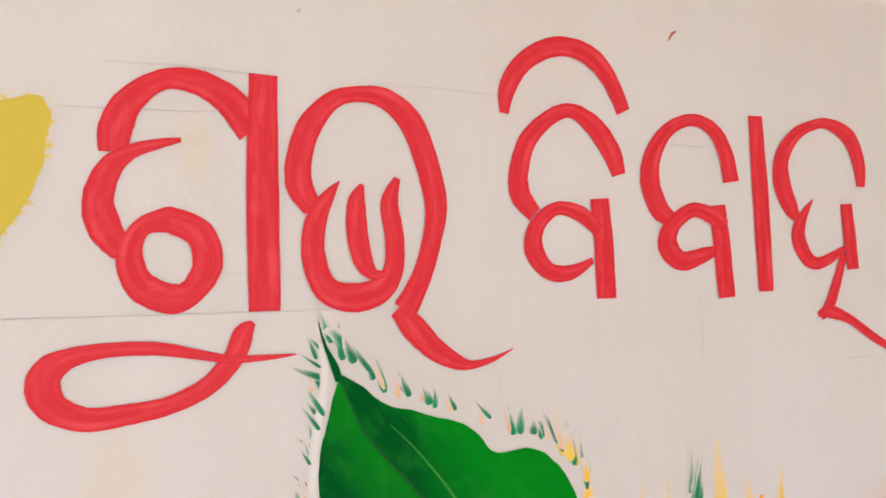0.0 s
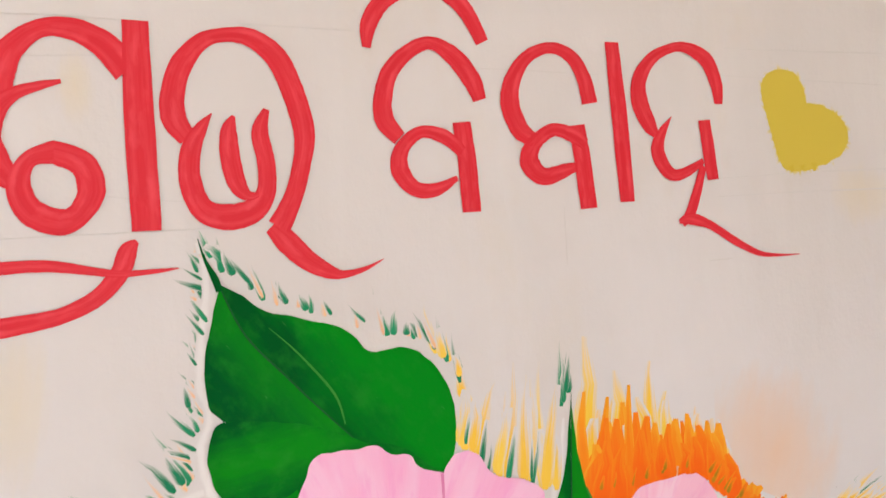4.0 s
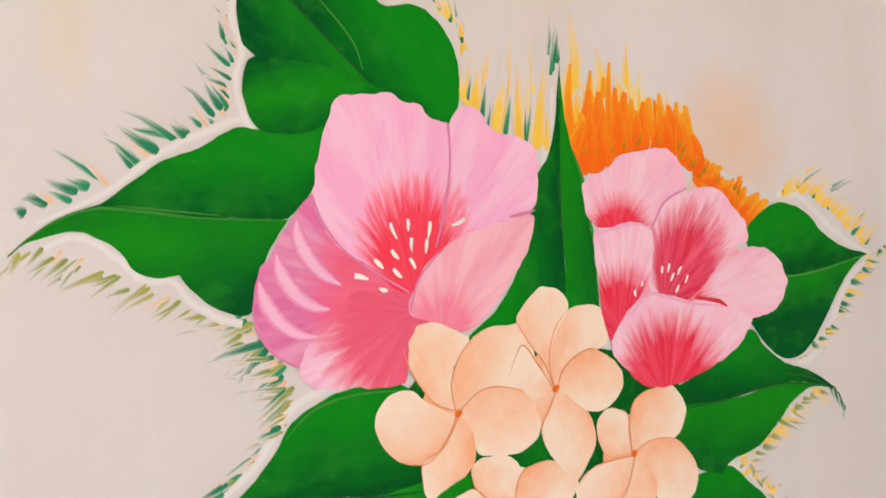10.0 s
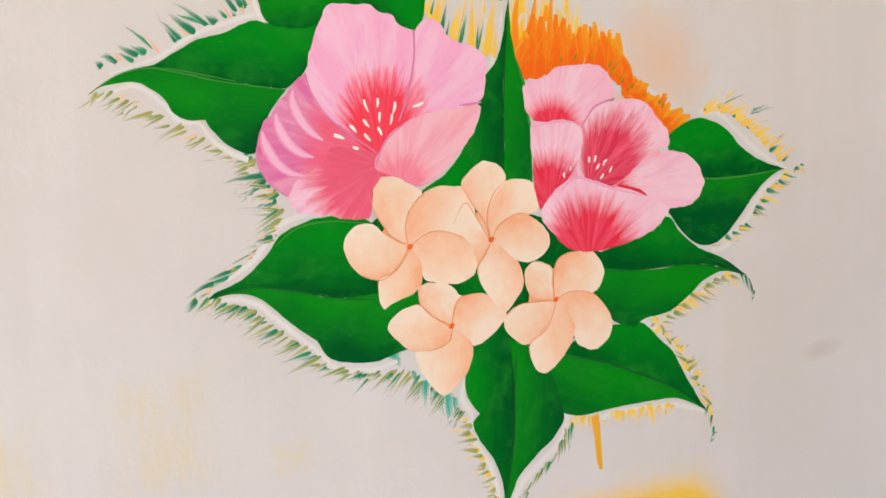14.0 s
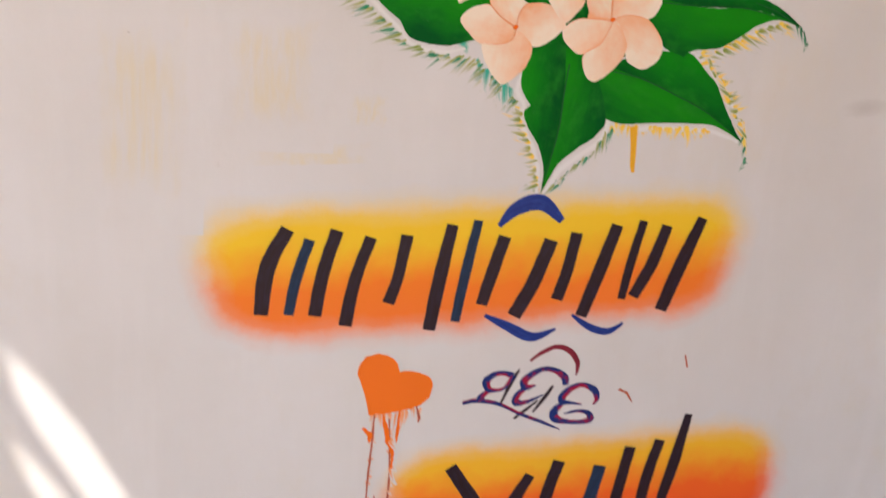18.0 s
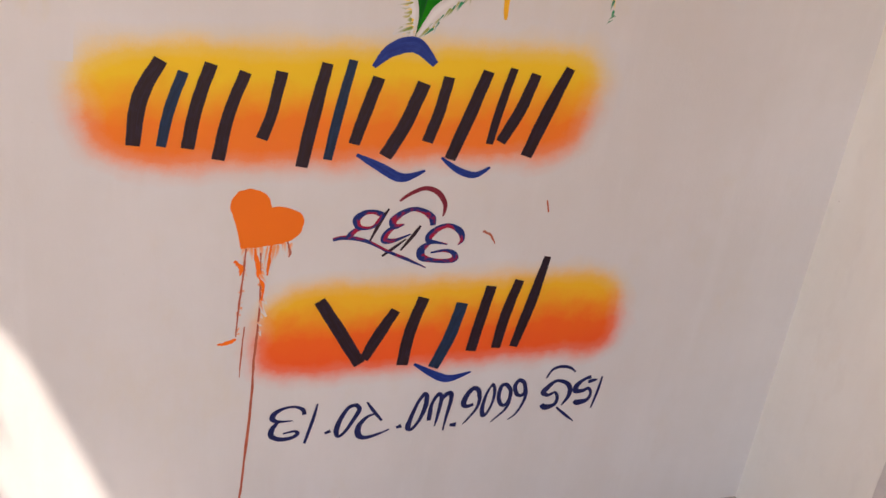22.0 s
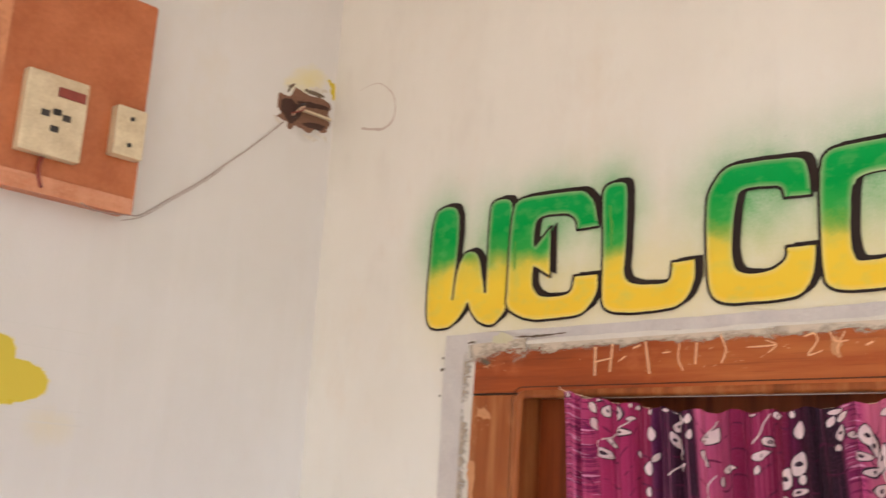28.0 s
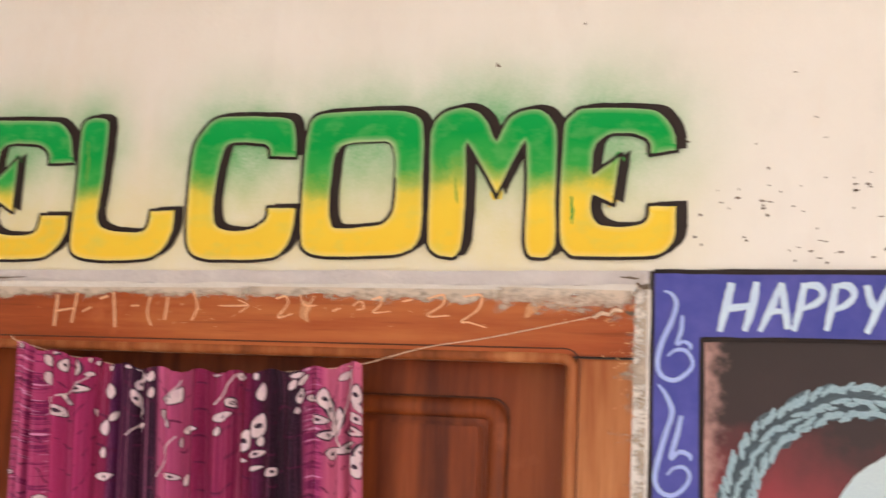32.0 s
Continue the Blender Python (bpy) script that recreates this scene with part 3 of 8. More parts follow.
def block(bm, x0, x1, y0, y1, z0, z1, bevel=0.0):
    r = bmesh.ops.create_cube(bm, size=1, matrix=Matrix.LocRotScale(((x0 + x1) / 2, (y0 + y1) / 2, (z0 + z1) / 2), None, (abs(x1 - x0), abs(y1 - y0), abs(z1 - z0))))
    if bevel:
        es = list({e for v in r["verts"] for e in v.link_edges})
        bmesh.ops.bevel(bm, geom=es, offset=bevel, segments=2, affect="EDGES", profile=0.6)


def slab(name, material, *boxes, parent=None, bevel=0.0, label="", kind="", category="", group=""):
    bm = bmesh.new()
    for b in boxes:
        block(bm, *b, bevel)
    return tagged(part(name, bm, material, parent, label), kind=kind, category=category, group=group)


def tube(name, pts, radius, material, parent=None, label="", category="", sides=6, closed=False):
    """A cord or wire through points in space."""
    c = curve3(pts)
    bm = bmesh.new()
    rings = []
    for i, p in enumerate(c):
        d = (c[min(i + 1, len(c) - 1)] - c[max(i - 1, 0)]).normalized()
        a = d.cross(Vector((0.31, 0.2, 0.93))).normalized()
        b = d.cross(a)
        rings.append([bm.verts.new(p + (a * math.cos(k * 2 * math.pi / sides) + b * math.sin(k * 2 * math.pi / sides)) * radius) for k in range(sides)])
    for r, s in zip(rings, rings[1:]):
        for k in range(sides):
            bm.faces.new((r[k], r[(k + 1) % sides], s[(k + 1) % sides], s[k])).smooth = True
    for r in (rings[0], rings[-1]):
        bm.faces.new(r)
    ob = part(name, bm, material, parent, label)
    if category:
        tagged(ob, category=category)
    return ob


def curve3(pts, step=6):
    a = [Vector(p) for p in pts]
    out = []
    for i in range(len(a) - 1):
        p0, p1, p2, p3 = a[max(i - 1, 0)], a[i], a[i + 1], a[min(i + 2, len(a) - 1)]
        for k in range(step):
            s = k / step
            out.append(0.5 * ((2 * p1) + (p2 - p0) * s + (2 * p0 - 5 * p1 + 4 * p2 - p3) * s * s + (3 * p1 - p0 - 3 * p2 + p3) * s**3))
    return out + [a[-1]]


# ---- the large structure ----
slab("wall_north", M_WALL, (-6.0, 0.2, 0.0, 0.2, 0.0, 3.0), kind="structure", label="whitewashed plaster wall with a painted wedding mural")
slab("wall_east", M_WALL_E, (0.0, 0.2, -0.433, 0.0, 0.0, 3.0), (0.0, 0.2, -4.4, -1.476, 0.0, 3.0), (0.0, 0.2, -1.476, -0.433, 2.101, 3.0), kind="structure", label="plaster wall with a doorway, its colour lightened for brighter light")
slab("floor", M_FLOOR, (-6.0, 0.2, -4.6, 0.2, -0.15, 0.0), kind="structure", label="bare cement veranda floor")
# out-of-view slab, added so that it blocks the sun from both walls
slab("ceiling", M_ROOF, (-2.614, 0.2, -3.6, 0.2, 3.0, 3.12), kind="structure", label="unseen lime-washed slab added to keep the sun off the walls")
slab("ground", M_EARTH, (-400, 400, -400, 400, -0.45, -0.4), kind="structure", label="dry bare earth outside the veranda")
slab("wall_inner", M_ROOF, (1.6, 1.7, -4.4, 0.2, 0.0, 3.0), kind="structure", label="plain wall of the room behind the door")
# unseen sheet added to block the sun; its slot shapes the wall's sun patch
torn = [(-2.60, 0.0), (-2.60, -1.06), (-2.625, -1.01), (-2.637, -0.957), (-2.656, -0.922), (-2.68, -0.897), (-2.70, -0.92), (-2.703, -0.95), (-2.69, -1.0), (-2.688, -1.045), (-2.715, -1.10), (-2.726, -1.115),
        (-2.718, -1.06), (-2.715, -1.01), (-2.728, -0.985), (-2.745, -0.963), (-2.756, -0.975), (-2.763, -1.05), (-2.778, -1.15), (-2.79, -3.6), (-5.2, -3.6), (-5.2, 0.0)]
bm = bmesh.new()
ring = [bm.verts.new((x, y, 2.99)) for x, y in torn]
bmesh.ops.triangle_fill(bm, use_beauty=True, use_dissolve=False, edges=[bm.edges.new((a, b)) for a, b in zip(ring, ring[1:] + ring[:1])])
ext = bmesh.ops.extrude_face_region(bm, geom=list(bm.faces))
bmesh.ops.translate(bm, vec=(0, 0, 0.006), verts=[v for v in ext["geom"] if isinstance(v, bmesh.types.BMVert)])
bmesh.ops.recalc_face_normals(bm, faces=bm.faces)
tagged(part("awning", bm, M_SUN_SHEET, None, "unseen tin sheet with a ragged slot, added to shape the sun patch"), category="awning")
# out-of-view pillar, added with the sun-blocking slab
slab("veranda_pillar", M_WALL_E, (-2.66, -2.40, -3.6, -3.34, 0.0, 3.0), bevel=0.01, label="unseen square whitewashed pillar added under the slab", category="pillar")

# ---- mural, north wall: wedding greeting in red brush letters ----
greeting = thing("painted_greeting", "two red brush-painted Odia words of wedding greeting on the wall", "lettering")
strokes("N", "letter", [
    [(-136.9, 203.8, 1.83), (-136.8, 205.2, 2.11), (-135.8, 207.1, 1.75), (-133.8, 208.5, 1.34), (-131.6, 208.5, 1.66), (-129.6, 207.5, 2.04), (-127.9, 205.6, 2.38)],
    [(-132.7, 204.7, 0.29), (-134.1, 204.4, 0.64), (-135.9, 203.8, 0.96), (-137.2, 202.7, 1.54), (-137.9, 200.9, 1.90), (-137.6, 199.2, 2.11), (-136.7, 197.8, 1.52), (-136.1, 197.4, 0.70)],
    [(-133.6, 199.6, 1.67), (-131.7, 198.7, 1.91), (-131.2, 196.8, 1.98), (-132.2, 195.1, 1.65), (-133.6, 194.6, 1.91), (-135.5, 195.5, 1.94), (-136.1, 197.4, 1.64), (-135.3, 199.1, 1.17)],
    [(-127.1, 209.3, 1.95), (-127.4, 201.1, 2.25), (-127.5, 193.6, 2.16)],
    [(-128.3, 192.9, 0.38), (-129.0, 192.2, 1.36), (-129.7, 190.7, 1.35), (-131.3, 189.1, 1.24), (-133.8, 188.0, 1.14), (-136.6, 187.6, 1.31), (-138.9, 187.5, 1.47), (-140.7, 188.3, 1.78), (-141.3, 189.5, 2.07), (-140.9, 190.6, 1.79), (-139.5, 191.3, 1.15), (-137.2, 191.6, 0.89), (-134.4, 191.5, 0.84), (-131.9, 191.0, 0.64), (-129.7, 190.6, 0.51), (-127.1, 190.6, 0.33), (-125.4, 190.7, 0.07)],
], M_RED, greeting, 3.0, closed=(2,))
strokes("N", "letter", [
    [(-123.9, 200.4, 1.47), (-124.8, 201.9, 1.95), (-124.8, 203.6, 1.82), (-124.0, 205.9, 1.71), (-122.3, 207.8, 1.30), (-120.4, 208.4, 1.11), (-118.2, 208.2, 1.53), (-116.3, 206.7, 1.91), (-115.2, 204.1, 1.94), (-114.5, 200.9, 1.84), (-114.9, 198.4, 1.53), (-115.9, 195.6, 1.57), (-117.3, 193.3, 1.88)],
    [(-117.9, 193.4, 1.25), (-116.7, 192.1, 1.92), (-115.2, 190.6, 1.67), (-113.6, 189.6, 1.22), (-112.2, 189.2, 0.65), (-110.3, 189.5, 0.38), (-108.5, 190.2, 0.04)],
    [(-121.9, 202.3, 0.08), (-122.8, 201.2, 0.95), (-123.7, 199.6, 1.52), (-124.0, 197.3, 1.70), (-123.2, 195.0, 1.83), (-121.3, 194.3, 2.00), (-119.3, 194.7, 1.83), (-118.1, 196.1, 1.54), (-117.9, 198.4, 1.49), (-118.2, 200.8, 1.39), (-117.5, 202.6, 0.51)],
    [(-120.2, 202.1, 0.33), (-120.7, 200.8, 1.35), (-120.7, 198.5, 1.61), (-120.3, 196.7, 1.44), (-119.6, 195.9, 0.88), (-118.7, 195.9, 0.31)],
], M_RED, greeting, 3.0)
strokes("N", "vowel_sign", [[(-108.4, 207.7, 0.77), (-108.0, 209.7, 1.49), (-106.5, 211.7, 1.48), (-104.1, 213.0, 1.55), (-101.9, 213.2, 1.57), (-99.8, 212.4, 1.77), (-98.3, 210.7, 1.57), (-97.2, 208.4, 1.37)]], M_RED, greeting, 3.0)
strokes("N", "letter", [
    [(-98.0, 203.3, 1.34), (-98.6, 205.1, 1.87), (-100.2, 207.1, 1.76), (-102.2, 208.2, 1.19), (-104.1, 207.7, 1.22), (-106.3, 205.9, 1.48), (-107.3, 203.5, 1.67), (-107.3, 201.6, 1.81), (-106.1, 200.1, 1.37)],
    [(-100.9, 196.6, 0.45), (-103.0, 195.7, 1.13), (-105.0, 195.8, 1.35), (-106.3, 197.4, 1.72), (-105.9, 199.3, 1.32), (-104.0, 200.6, 1.04), (-101.7, 200.1, 1.31), (-100.2, 198.8, 1.10)],
    [(-100.0, 201.4, 1.75), (-99.8, 197.5, 1.86), (-99.8, 193.6, 1.85)],
], M_RED, greeting, 3.0)
strokes("N", "letter", [
    [(-86.2, 203.0, 1.79), (-86.6, 205.3, 1.65), (-87.8, 207.3, 1.38), (-90.0, 208.1, 1.05), (-92.5, 207.3, 1.16), (-94.3, 205.3, 1.61), (-94.9, 203.0, 1.97), (-94.1, 200.7, 1.91), (-92.7, 199.7, 1.26)],
    [(-88.1, 197.3, 0.67), (-89.6, 196.9, 1.22), (-92.0, 196.4, 1.61), (-93.4, 197.7, 2.11), (-92.7, 199.4, 1.45), (-90.5, 200.6, 1.21), (-88.3, 200.0, 1.43), (-87.1, 199.2, 1.19)],
    [(-87.9, 201.0, 1.75), (-87.6, 197.4, 1.88), (-87.4, 193.3, 1.87)],
], M_RED, greeting, 3.0)
strokes("N", "vowel_sign", [[(-83.0, 208.8, 1.59), (-82.9, 201.8, 1.85), (-82.9, 193.7, 1.70)]], M_RED, greeting, 3.0)
strokes("N", "letter", [
    [(-70.4, 202.9, 1.05), (-70.5, 205.1, 1.65), (-71.6, 207.4, 1.75), (-74.1, 208.5, 1.09), (-76.2, 208.3, 0.91), (-78.4, 207.3, 1.21), (-80.1, 205.3, 1.65), (-80.3, 203.0, 2.04), (-79.4, 200.9, 1.72), (-78.7, 200.0, 0.89)],
    [(-76.6, 201.7, 0.06), (-78.0, 200.1, 1.01), (-78.7, 198.4, 1.65), (-77.9, 196.6, 1.50), (-76.6, 196.0, 1.10), (-74.8, 196.5, 0.94), (-73.1, 197.3, 0.54)],
    [(-72.5, 201.3, 1.47), (-72.3, 198.3, 1.61), (-72.1, 195.4, 1.47)],
    [(-73.2, 196.8, 0.82), (-74.2, 194.5, 1.07), (-75.4, 192.3, 1.16), (-76.5, 191.2, 0.61)],
    [(-76.9, 191.5, 0.42), (-75.4, 191.7, 1.18), (-72.9, 190.9, 0.87), (-70.0, 189.2, 0.83), (-67.0, 187.8, 0.57), (-64.3, 187.4, 0.28), (-61.3, 187.3, 0.06)],
], M_RED, greeting, 3.0)

def fringe(ob, pts, material=M_YEL_S, reach=0.9):
    """Dry brush ends straying past the edge of a patch."""
    rnd = random.Random(len(pts))
    c = outline(pts)
    mid = sum(c) / len(c)
    bm = bmesh.new()
    uv = bm.loops.layers.uv.verify()
    for k, q in enumerate(c):
        d = (q - mid) / np.linalg.norm(q - mid)
        t = np.array([-d[1], d[0]])
        hair(bm, uv, "N", rnd, q - d * 0.35, (d + t * rnd.uniform(-0.5, 0.5)) * reach * rnd.uniform(0.6, 1.3), t * rnd.uniform(0.25, 0.5), 1.2 + rnd.uniform(0, 0.5))
    o = part("dry_brush_edge", bm, material, ob)
    o.matrix_parent_inverse = ob.matrix_world.inverted()
    tagged(o, kind="stuff")


heart_label = "mustard yellow painted heart on the white wall beside the greeting"
for pts, foot in (
    ([(-145.8, 196.4, 1), (-149.1, 198.4), (-152.2, 200.4), (-152.9, 202.1), (-151.7, 203.6), (-149.4, 203.9), (-147.3, 202.8, 1), (-146.0, 205.3), (-143.5, 206.6), (-141.0, 206.9), (-140.6, 205.2), (-141.5, 201.7), (-143.6, 198.3)], [(-146.5, 201.1)]),
    ([(-64.4, 204.8), (-62.1, 206.4), (-59.6, 206.2), (-58.4, 204.6), (-58.2, 202.9, 1), (-55.9, 202.8), (-53.2, 201.4), (-52.3, 199.4), (-53.6, 197.5), (-56.6, 196.4), (-59.7, 195.9), (-62.3, 196.3), (-63.6, 200.0)], [(-59.3, 200.0)]),
):
    h = patch("N", "painted_heart", pts, foot[0], pts[0], M_YEL, None, 2.0, heart_label, wobble=0.2)
    tagged(h, category="painted heart", group="painted hearts")
    fringe(h, pts)
pencil = thing("pencil_guide_lines", "faint grey pencil guide lines ruled across the wall", "guide lines")
for pts in (
    [(-143.5, 193.7, 0.10), (-132.6, 193.6, 0.11), (-117.9, 193.5, 0.08)], [(-141.8, 206.6, 0.07), (-136.8, 206.5, 0.07), (-128.9, 206.7, 0.04)], [(-137.4, 209.5, 0.07), (-132.5, 209.5, 0.11), (-128.0, 209.3, 0.08)],
    [(-119.0, 209.3, 0.08), (-113.6, 209.2, 0.08), (-107.9, 209.0, 0.04)], [(-100.7, 206.2, 0.09), (-92.8, 206.0, 0.09), (-84.8, 205.7, 0.05)], [(-131.4, 196.5, 0.04), (-128.1, 196.0, 0.07), (-120.4, 195.3, 0.04)],
    [(-68.9, 208.6, 0.06), (-60.0, 208.5, 0.18), (-45.7, 208.5, 0.12)], [(-72.9, 205.9, 0.05), (-60.4, 205.5, 0.12), (-46.1, 205.0, 0.12)], [(-71.4, 195.5, 0.06), (-58.8, 195.7, 0.12), (-44.7, 195.7, 0.13)],
    [(-71.6, 193.7, 0.06), (-59.0, 193.7, 0.12), (-45.0, 193.5, 0.13)], [(-90.1, 193.7, 0.06), (-90.2, 190.9, 0.12), (-90.3, 188.2, 0.06)], [(-73.4, 187.5, 0.10), (-70.5, 187.5, 0.15)],
):
    strokes("N", "pencil_line", [pts], M_LINE, pencil, 1.0, rag=0.5)
strokes("N", "pencil_line", [[(-92.1, 214.6, 0.11), (-91.7, 215.2, 0.25), (-91.2, 215.5, 0.09)]], M_DRIP, pencil, 1.0)

# ---- mural: the bouquet ----
bouquet = thing("painted_bouquet", "painted bouquet of pink hibiscus, peach frangipani and green leaves", "flower painting")


def leaf(halves, ribs, halo, label="", stem=None):
    """A painted leaf: halves with their rib, on a white undercoat line."""
    strokes("N", "white_edging", [halo], M_HALO, bouquet, 1.2, rag=0.2)
    first = None
    for i, (pts, foot, tip, m) in enumerate(halves):
        ob = patch("N", "leaf" if first is None else "leaf_half", pts, foot[0], tip[0], m, first or bouquet, 2.2 + 0.2 * i, label if first is None else "")
        if first is not None:
            ob.matrix_parent_inverse = first.matrix_world.inverted()
        first = first or ob
    for line, m in ribs:
        bm = bmesh.new()
        ribbon(bm, "N", [(q[0], q[1], q[2] * 0.7) for q in line] if m is M_VEIN else line, 3.3)
        v = part("vein", bm, m, first)
        v.matrix_parent_inverse = first.matrix_world.inverted()


leaf([
    ([(-122.5, 189.1, 1), (-123.3, 186.3), (-124.1, 183.2), (-124.0, 180.2), (-123.0, 178.9, 1), (-120.9, 178.6), (-117.1, 177.9), (-112.7, 176.2, 1), (-115.1, 178.7), (-117.7, 181.6), (-120.7, 185.1)], [(-112.7, 176.2)], [(-122.5, 189.1)], M_LEAF_L),
    ([(-122.5, 189.2, 1), (-120.8, 188.3), (-119.3, 187.0), (-117.0, 186.3), (-114.3, 185.5), (-112.4, 184.7), (-110.9, 183.1), (-109.7, 182.7), (-107.8, 182.9), (-106.0, 182.2), (-104.3, 180.3), (-103.3, 178.0), (-103.3, 175.0), (-103.9, 173.0), (-104.9, 172.1, 1), (-106.2, 172.9), (-108.2, 174.6), (-112.5, 176.1, 1), (-115.1, 178.7), (-117.7, 181.6), (-120.7, 185.1)], [(-112.5, 176.1)], [(-122.5, 189.1)], M_LEAF_D),
    ([(-123.0, 178.9, 1), (-123.8, 178.4), (-124.4, 176.7), (-124.3, 174.9), (-123.5, 173.1), (-121.6, 172.5), (-118.2, 172.6), (-115.4, 175.1), (-111.3, 175.2), (-112.7, 176.2, 1), (-117.1, 177.9), (-120.9, 178.6)], [(-112.7, 176.2)], [(-124.3, 174.9)], M_LEAF_L),
], [([(-122.4, 188.9, 0.14), (-120.7, 185.1, 0.23), (-117.7, 181.6, 0.24), (-115.1, 178.7, 0.19), (-112.6, 176.1, 0.10)], M_VEIN), ([(-123.8, 192.8, 0.05), (-123.4, 191.2, 0.23), (-122.7, 189.6, 0.56), (-122.5, 188.7, 0.46)], M_LEAF_L), ([(-118.8, 185.5, 0.05), (-116.6, 183.3, 0.14), (-113.9, 179.8, 0.20), (-113.2, 177.3, 0.10)], M_VEIN_L)],
    [(-123.9, 192.5, 0.27), (-123.4, 189.4, 0.73), (-124.1, 185.4, 0.81), (-124.6, 181.9, 0.81), (-124.0, 179.5, 0.73), (-124.9, 177.0, 0.81), (-124.6, 174.2, 0.80), (-123.7, 172.5, 0.71)], "dark and bright green painted heart-shaped leaf")
leaf([
    ([(-144.0, 165.3, 1), (-141.7, 166.9), (-139.1, 167.8), (-136.5, 168.6), (-134.1, 169.9), (-131.7, 171.2), (-128.9, 171.8), (-126.4, 172.9), (-124.9, 173.3), (-122.5, 172.8), (-117.7, 172.9), (-118.3, 169.1), (-119.4, 167.3), (-121.7, 165.4, 1), (-129.1, 166.5), (-133.6, 167.4), (-137.4, 168.1), (-140.8, 167.3)], [(-121.7, 165.4)], [(-144.0, 165.3)], M_LEAF_D),
    ([(-144.0, 165.3, 1), (-140.8, 167.3), (-137.4, 168.1), (-133.6, 167.4), (-129.1, 166.5), (-121.7, 165.4, 1), (-123.9, 162.7), (-125.3, 159.6), (-125.9, 158.2), (-127.4, 158.3), (-129.2, 159.3), (-130.8, 161.0), (-131.5, 162.2, 1), (-133.4, 162.2), (-135.0, 163.2), (-136.1, 164.9), (-138.1, 166.3), (-139.7, 166.6), (-142.2, 166.2)], [(-121.7, 165.4)], [(-144.0, 165.3)], M_LEAF_L),
], [([(-143.9, 165.4, 0.08), (-140.8, 167.3, 0.17), (-137.4, 168.1, 0.22), (-133.6, 167.4, 0.22), (-129.2, 166.4, 0.18), (-122.0, 165.3, 0.09)], M_VEIN_L), ([(-135.7, 168.1, 0.04), (-132.7, 167.5, 0.18), (-127.7, 166.4, 0.09)], M_VEIN_L)],
    [(-143.2, 164.8, 0.33), (-139.8, 166.1, 0.68), (-137.9, 165.7, 0.68), (-136.0, 164.0, 0.77), (-134.5, 162.2, 0.78), (-132.1, 161.7, 0.71), (-131.0, 160.1, 0.80), (-128.8, 158.3, 0.81), (-126.8, 157.4, 0.73)], "deep green painted leaf with a pointed tip")
strokes("N", "white_edging", [[(-141.6, 167.5, 0.34), (-136.4, 169.2, 0.60), (-131.6, 171.9, 0.71), (-126.3, 173.6, 0.82), (-124.5, 174.0, 0.65)]], M_HALO, bouquet, 1.25)
leaf([
    ([(-91.4, 176.3, 1), (-92.7, 170.4), (-93.9, 167.8), (-95.4, 166.3), (-96.1, 163.9), (-97.1, 161.0), (-99.0, 157.0), (-101.7, 154.2), (-104.9, 152.1), (-100.9, 150.8), (-94.2, 150.5), (-93.0, 153.7, 1), (-92.8, 157.6), (-92.8, 163.2), (-92.2, 168.7)], [(-93.5, 152.7)], [(-91.4, 176.3)], M_LEAF_D),
    ([(-91.4, 176.3, 1), (-92.2, 168.7), (-92.8, 163.2), (-92.8, 157.6), (-93.3, 151.5, 1), (-90.0, 149.7), (-88.8, 152.3), (-88.9, 156.4), (-89.0, 159.8), (-89.6, 163.3), (-89.7, 165.7), (-90.6, 168.5), (-91.2, 171.9)], [(-93.2, 152.6)], [(-91.4, 176.3)], M_LEAF_L),
], [([(-90.6, 168.4, 0.14), (-89.6, 165.3, 0.42), (-89.5, 163.0, 0.35), (-88.8, 159.2, 0.28), (-88.9, 154.7, 0.14)], M_VEIN_L), ([(-91.3, 176.9, 0.07), (-92.2, 168.7, 0.21), (-92.7, 163.2, 0.28), (-92.9, 157.0, 0.21)], M_VEIN)],
    [(-92.3, 174.8, 0.41), (-93.3, 170.5, 0.94), (-94.5, 167.3, 0.80)], "slender green painted leaf standing upright")
leaf([
    ([(-66.9, 157.0, 1), (-65.4, 158.3), (-61.5, 159.8), (-57.9, 159.1), (-55.2, 157.4), (-53.3, 155.4), (-49.8, 153.3), (-45.1, 151.7, 1), (-52.1, 151.2), (-58.1, 151.1), (-61.8, 151.5), (-65.6, 154.1)], [(-61.8, 151.5)], [(-45.1, 151.7)], M_LEAF_D),
    ([(-61.8, 151.5, 1), (-58.1, 151.1), (-52.1, 151.2), (-45.1, 151.7, 1), (-48.1, 150.5), (-51.1, 148.0), (-53.8, 145.1), (-56.3, 142.8), (-58.5, 141.7), (-61.3, 141.7), (-64.3, 143.8), (-67.4, 147.7, 1)], [(-61.8, 151.5)], [(-45.1, 151.7)], M_LEAF_L),
], [([(-61.8, 151.4, 0.19), (-58.1, 151.0, 0.26), (-52.2, 151.1, 0.27), (-45.1, 151.7, 0.07)], M_VEIN_L)],
    [(-60.9, 160.8, 0.77), (-56.8, 160.0, 1.11), (-52.4, 156.3, 1.20), (-47.7, 153.2, 0.88), (-44.3, 151.7, 0.43)], "deep green painted leaf with a pointed tip")
strokes("N", "white_edging", [[(-44.9, 151.0, 0.50), (-48.9, 149.0, 1.27), (-52.6, 144.6, 1.49), (-56.1, 141.2, 1.17), (-59.1, 140.7, 0.85)]], M_HALO, bouquet, 1.25)
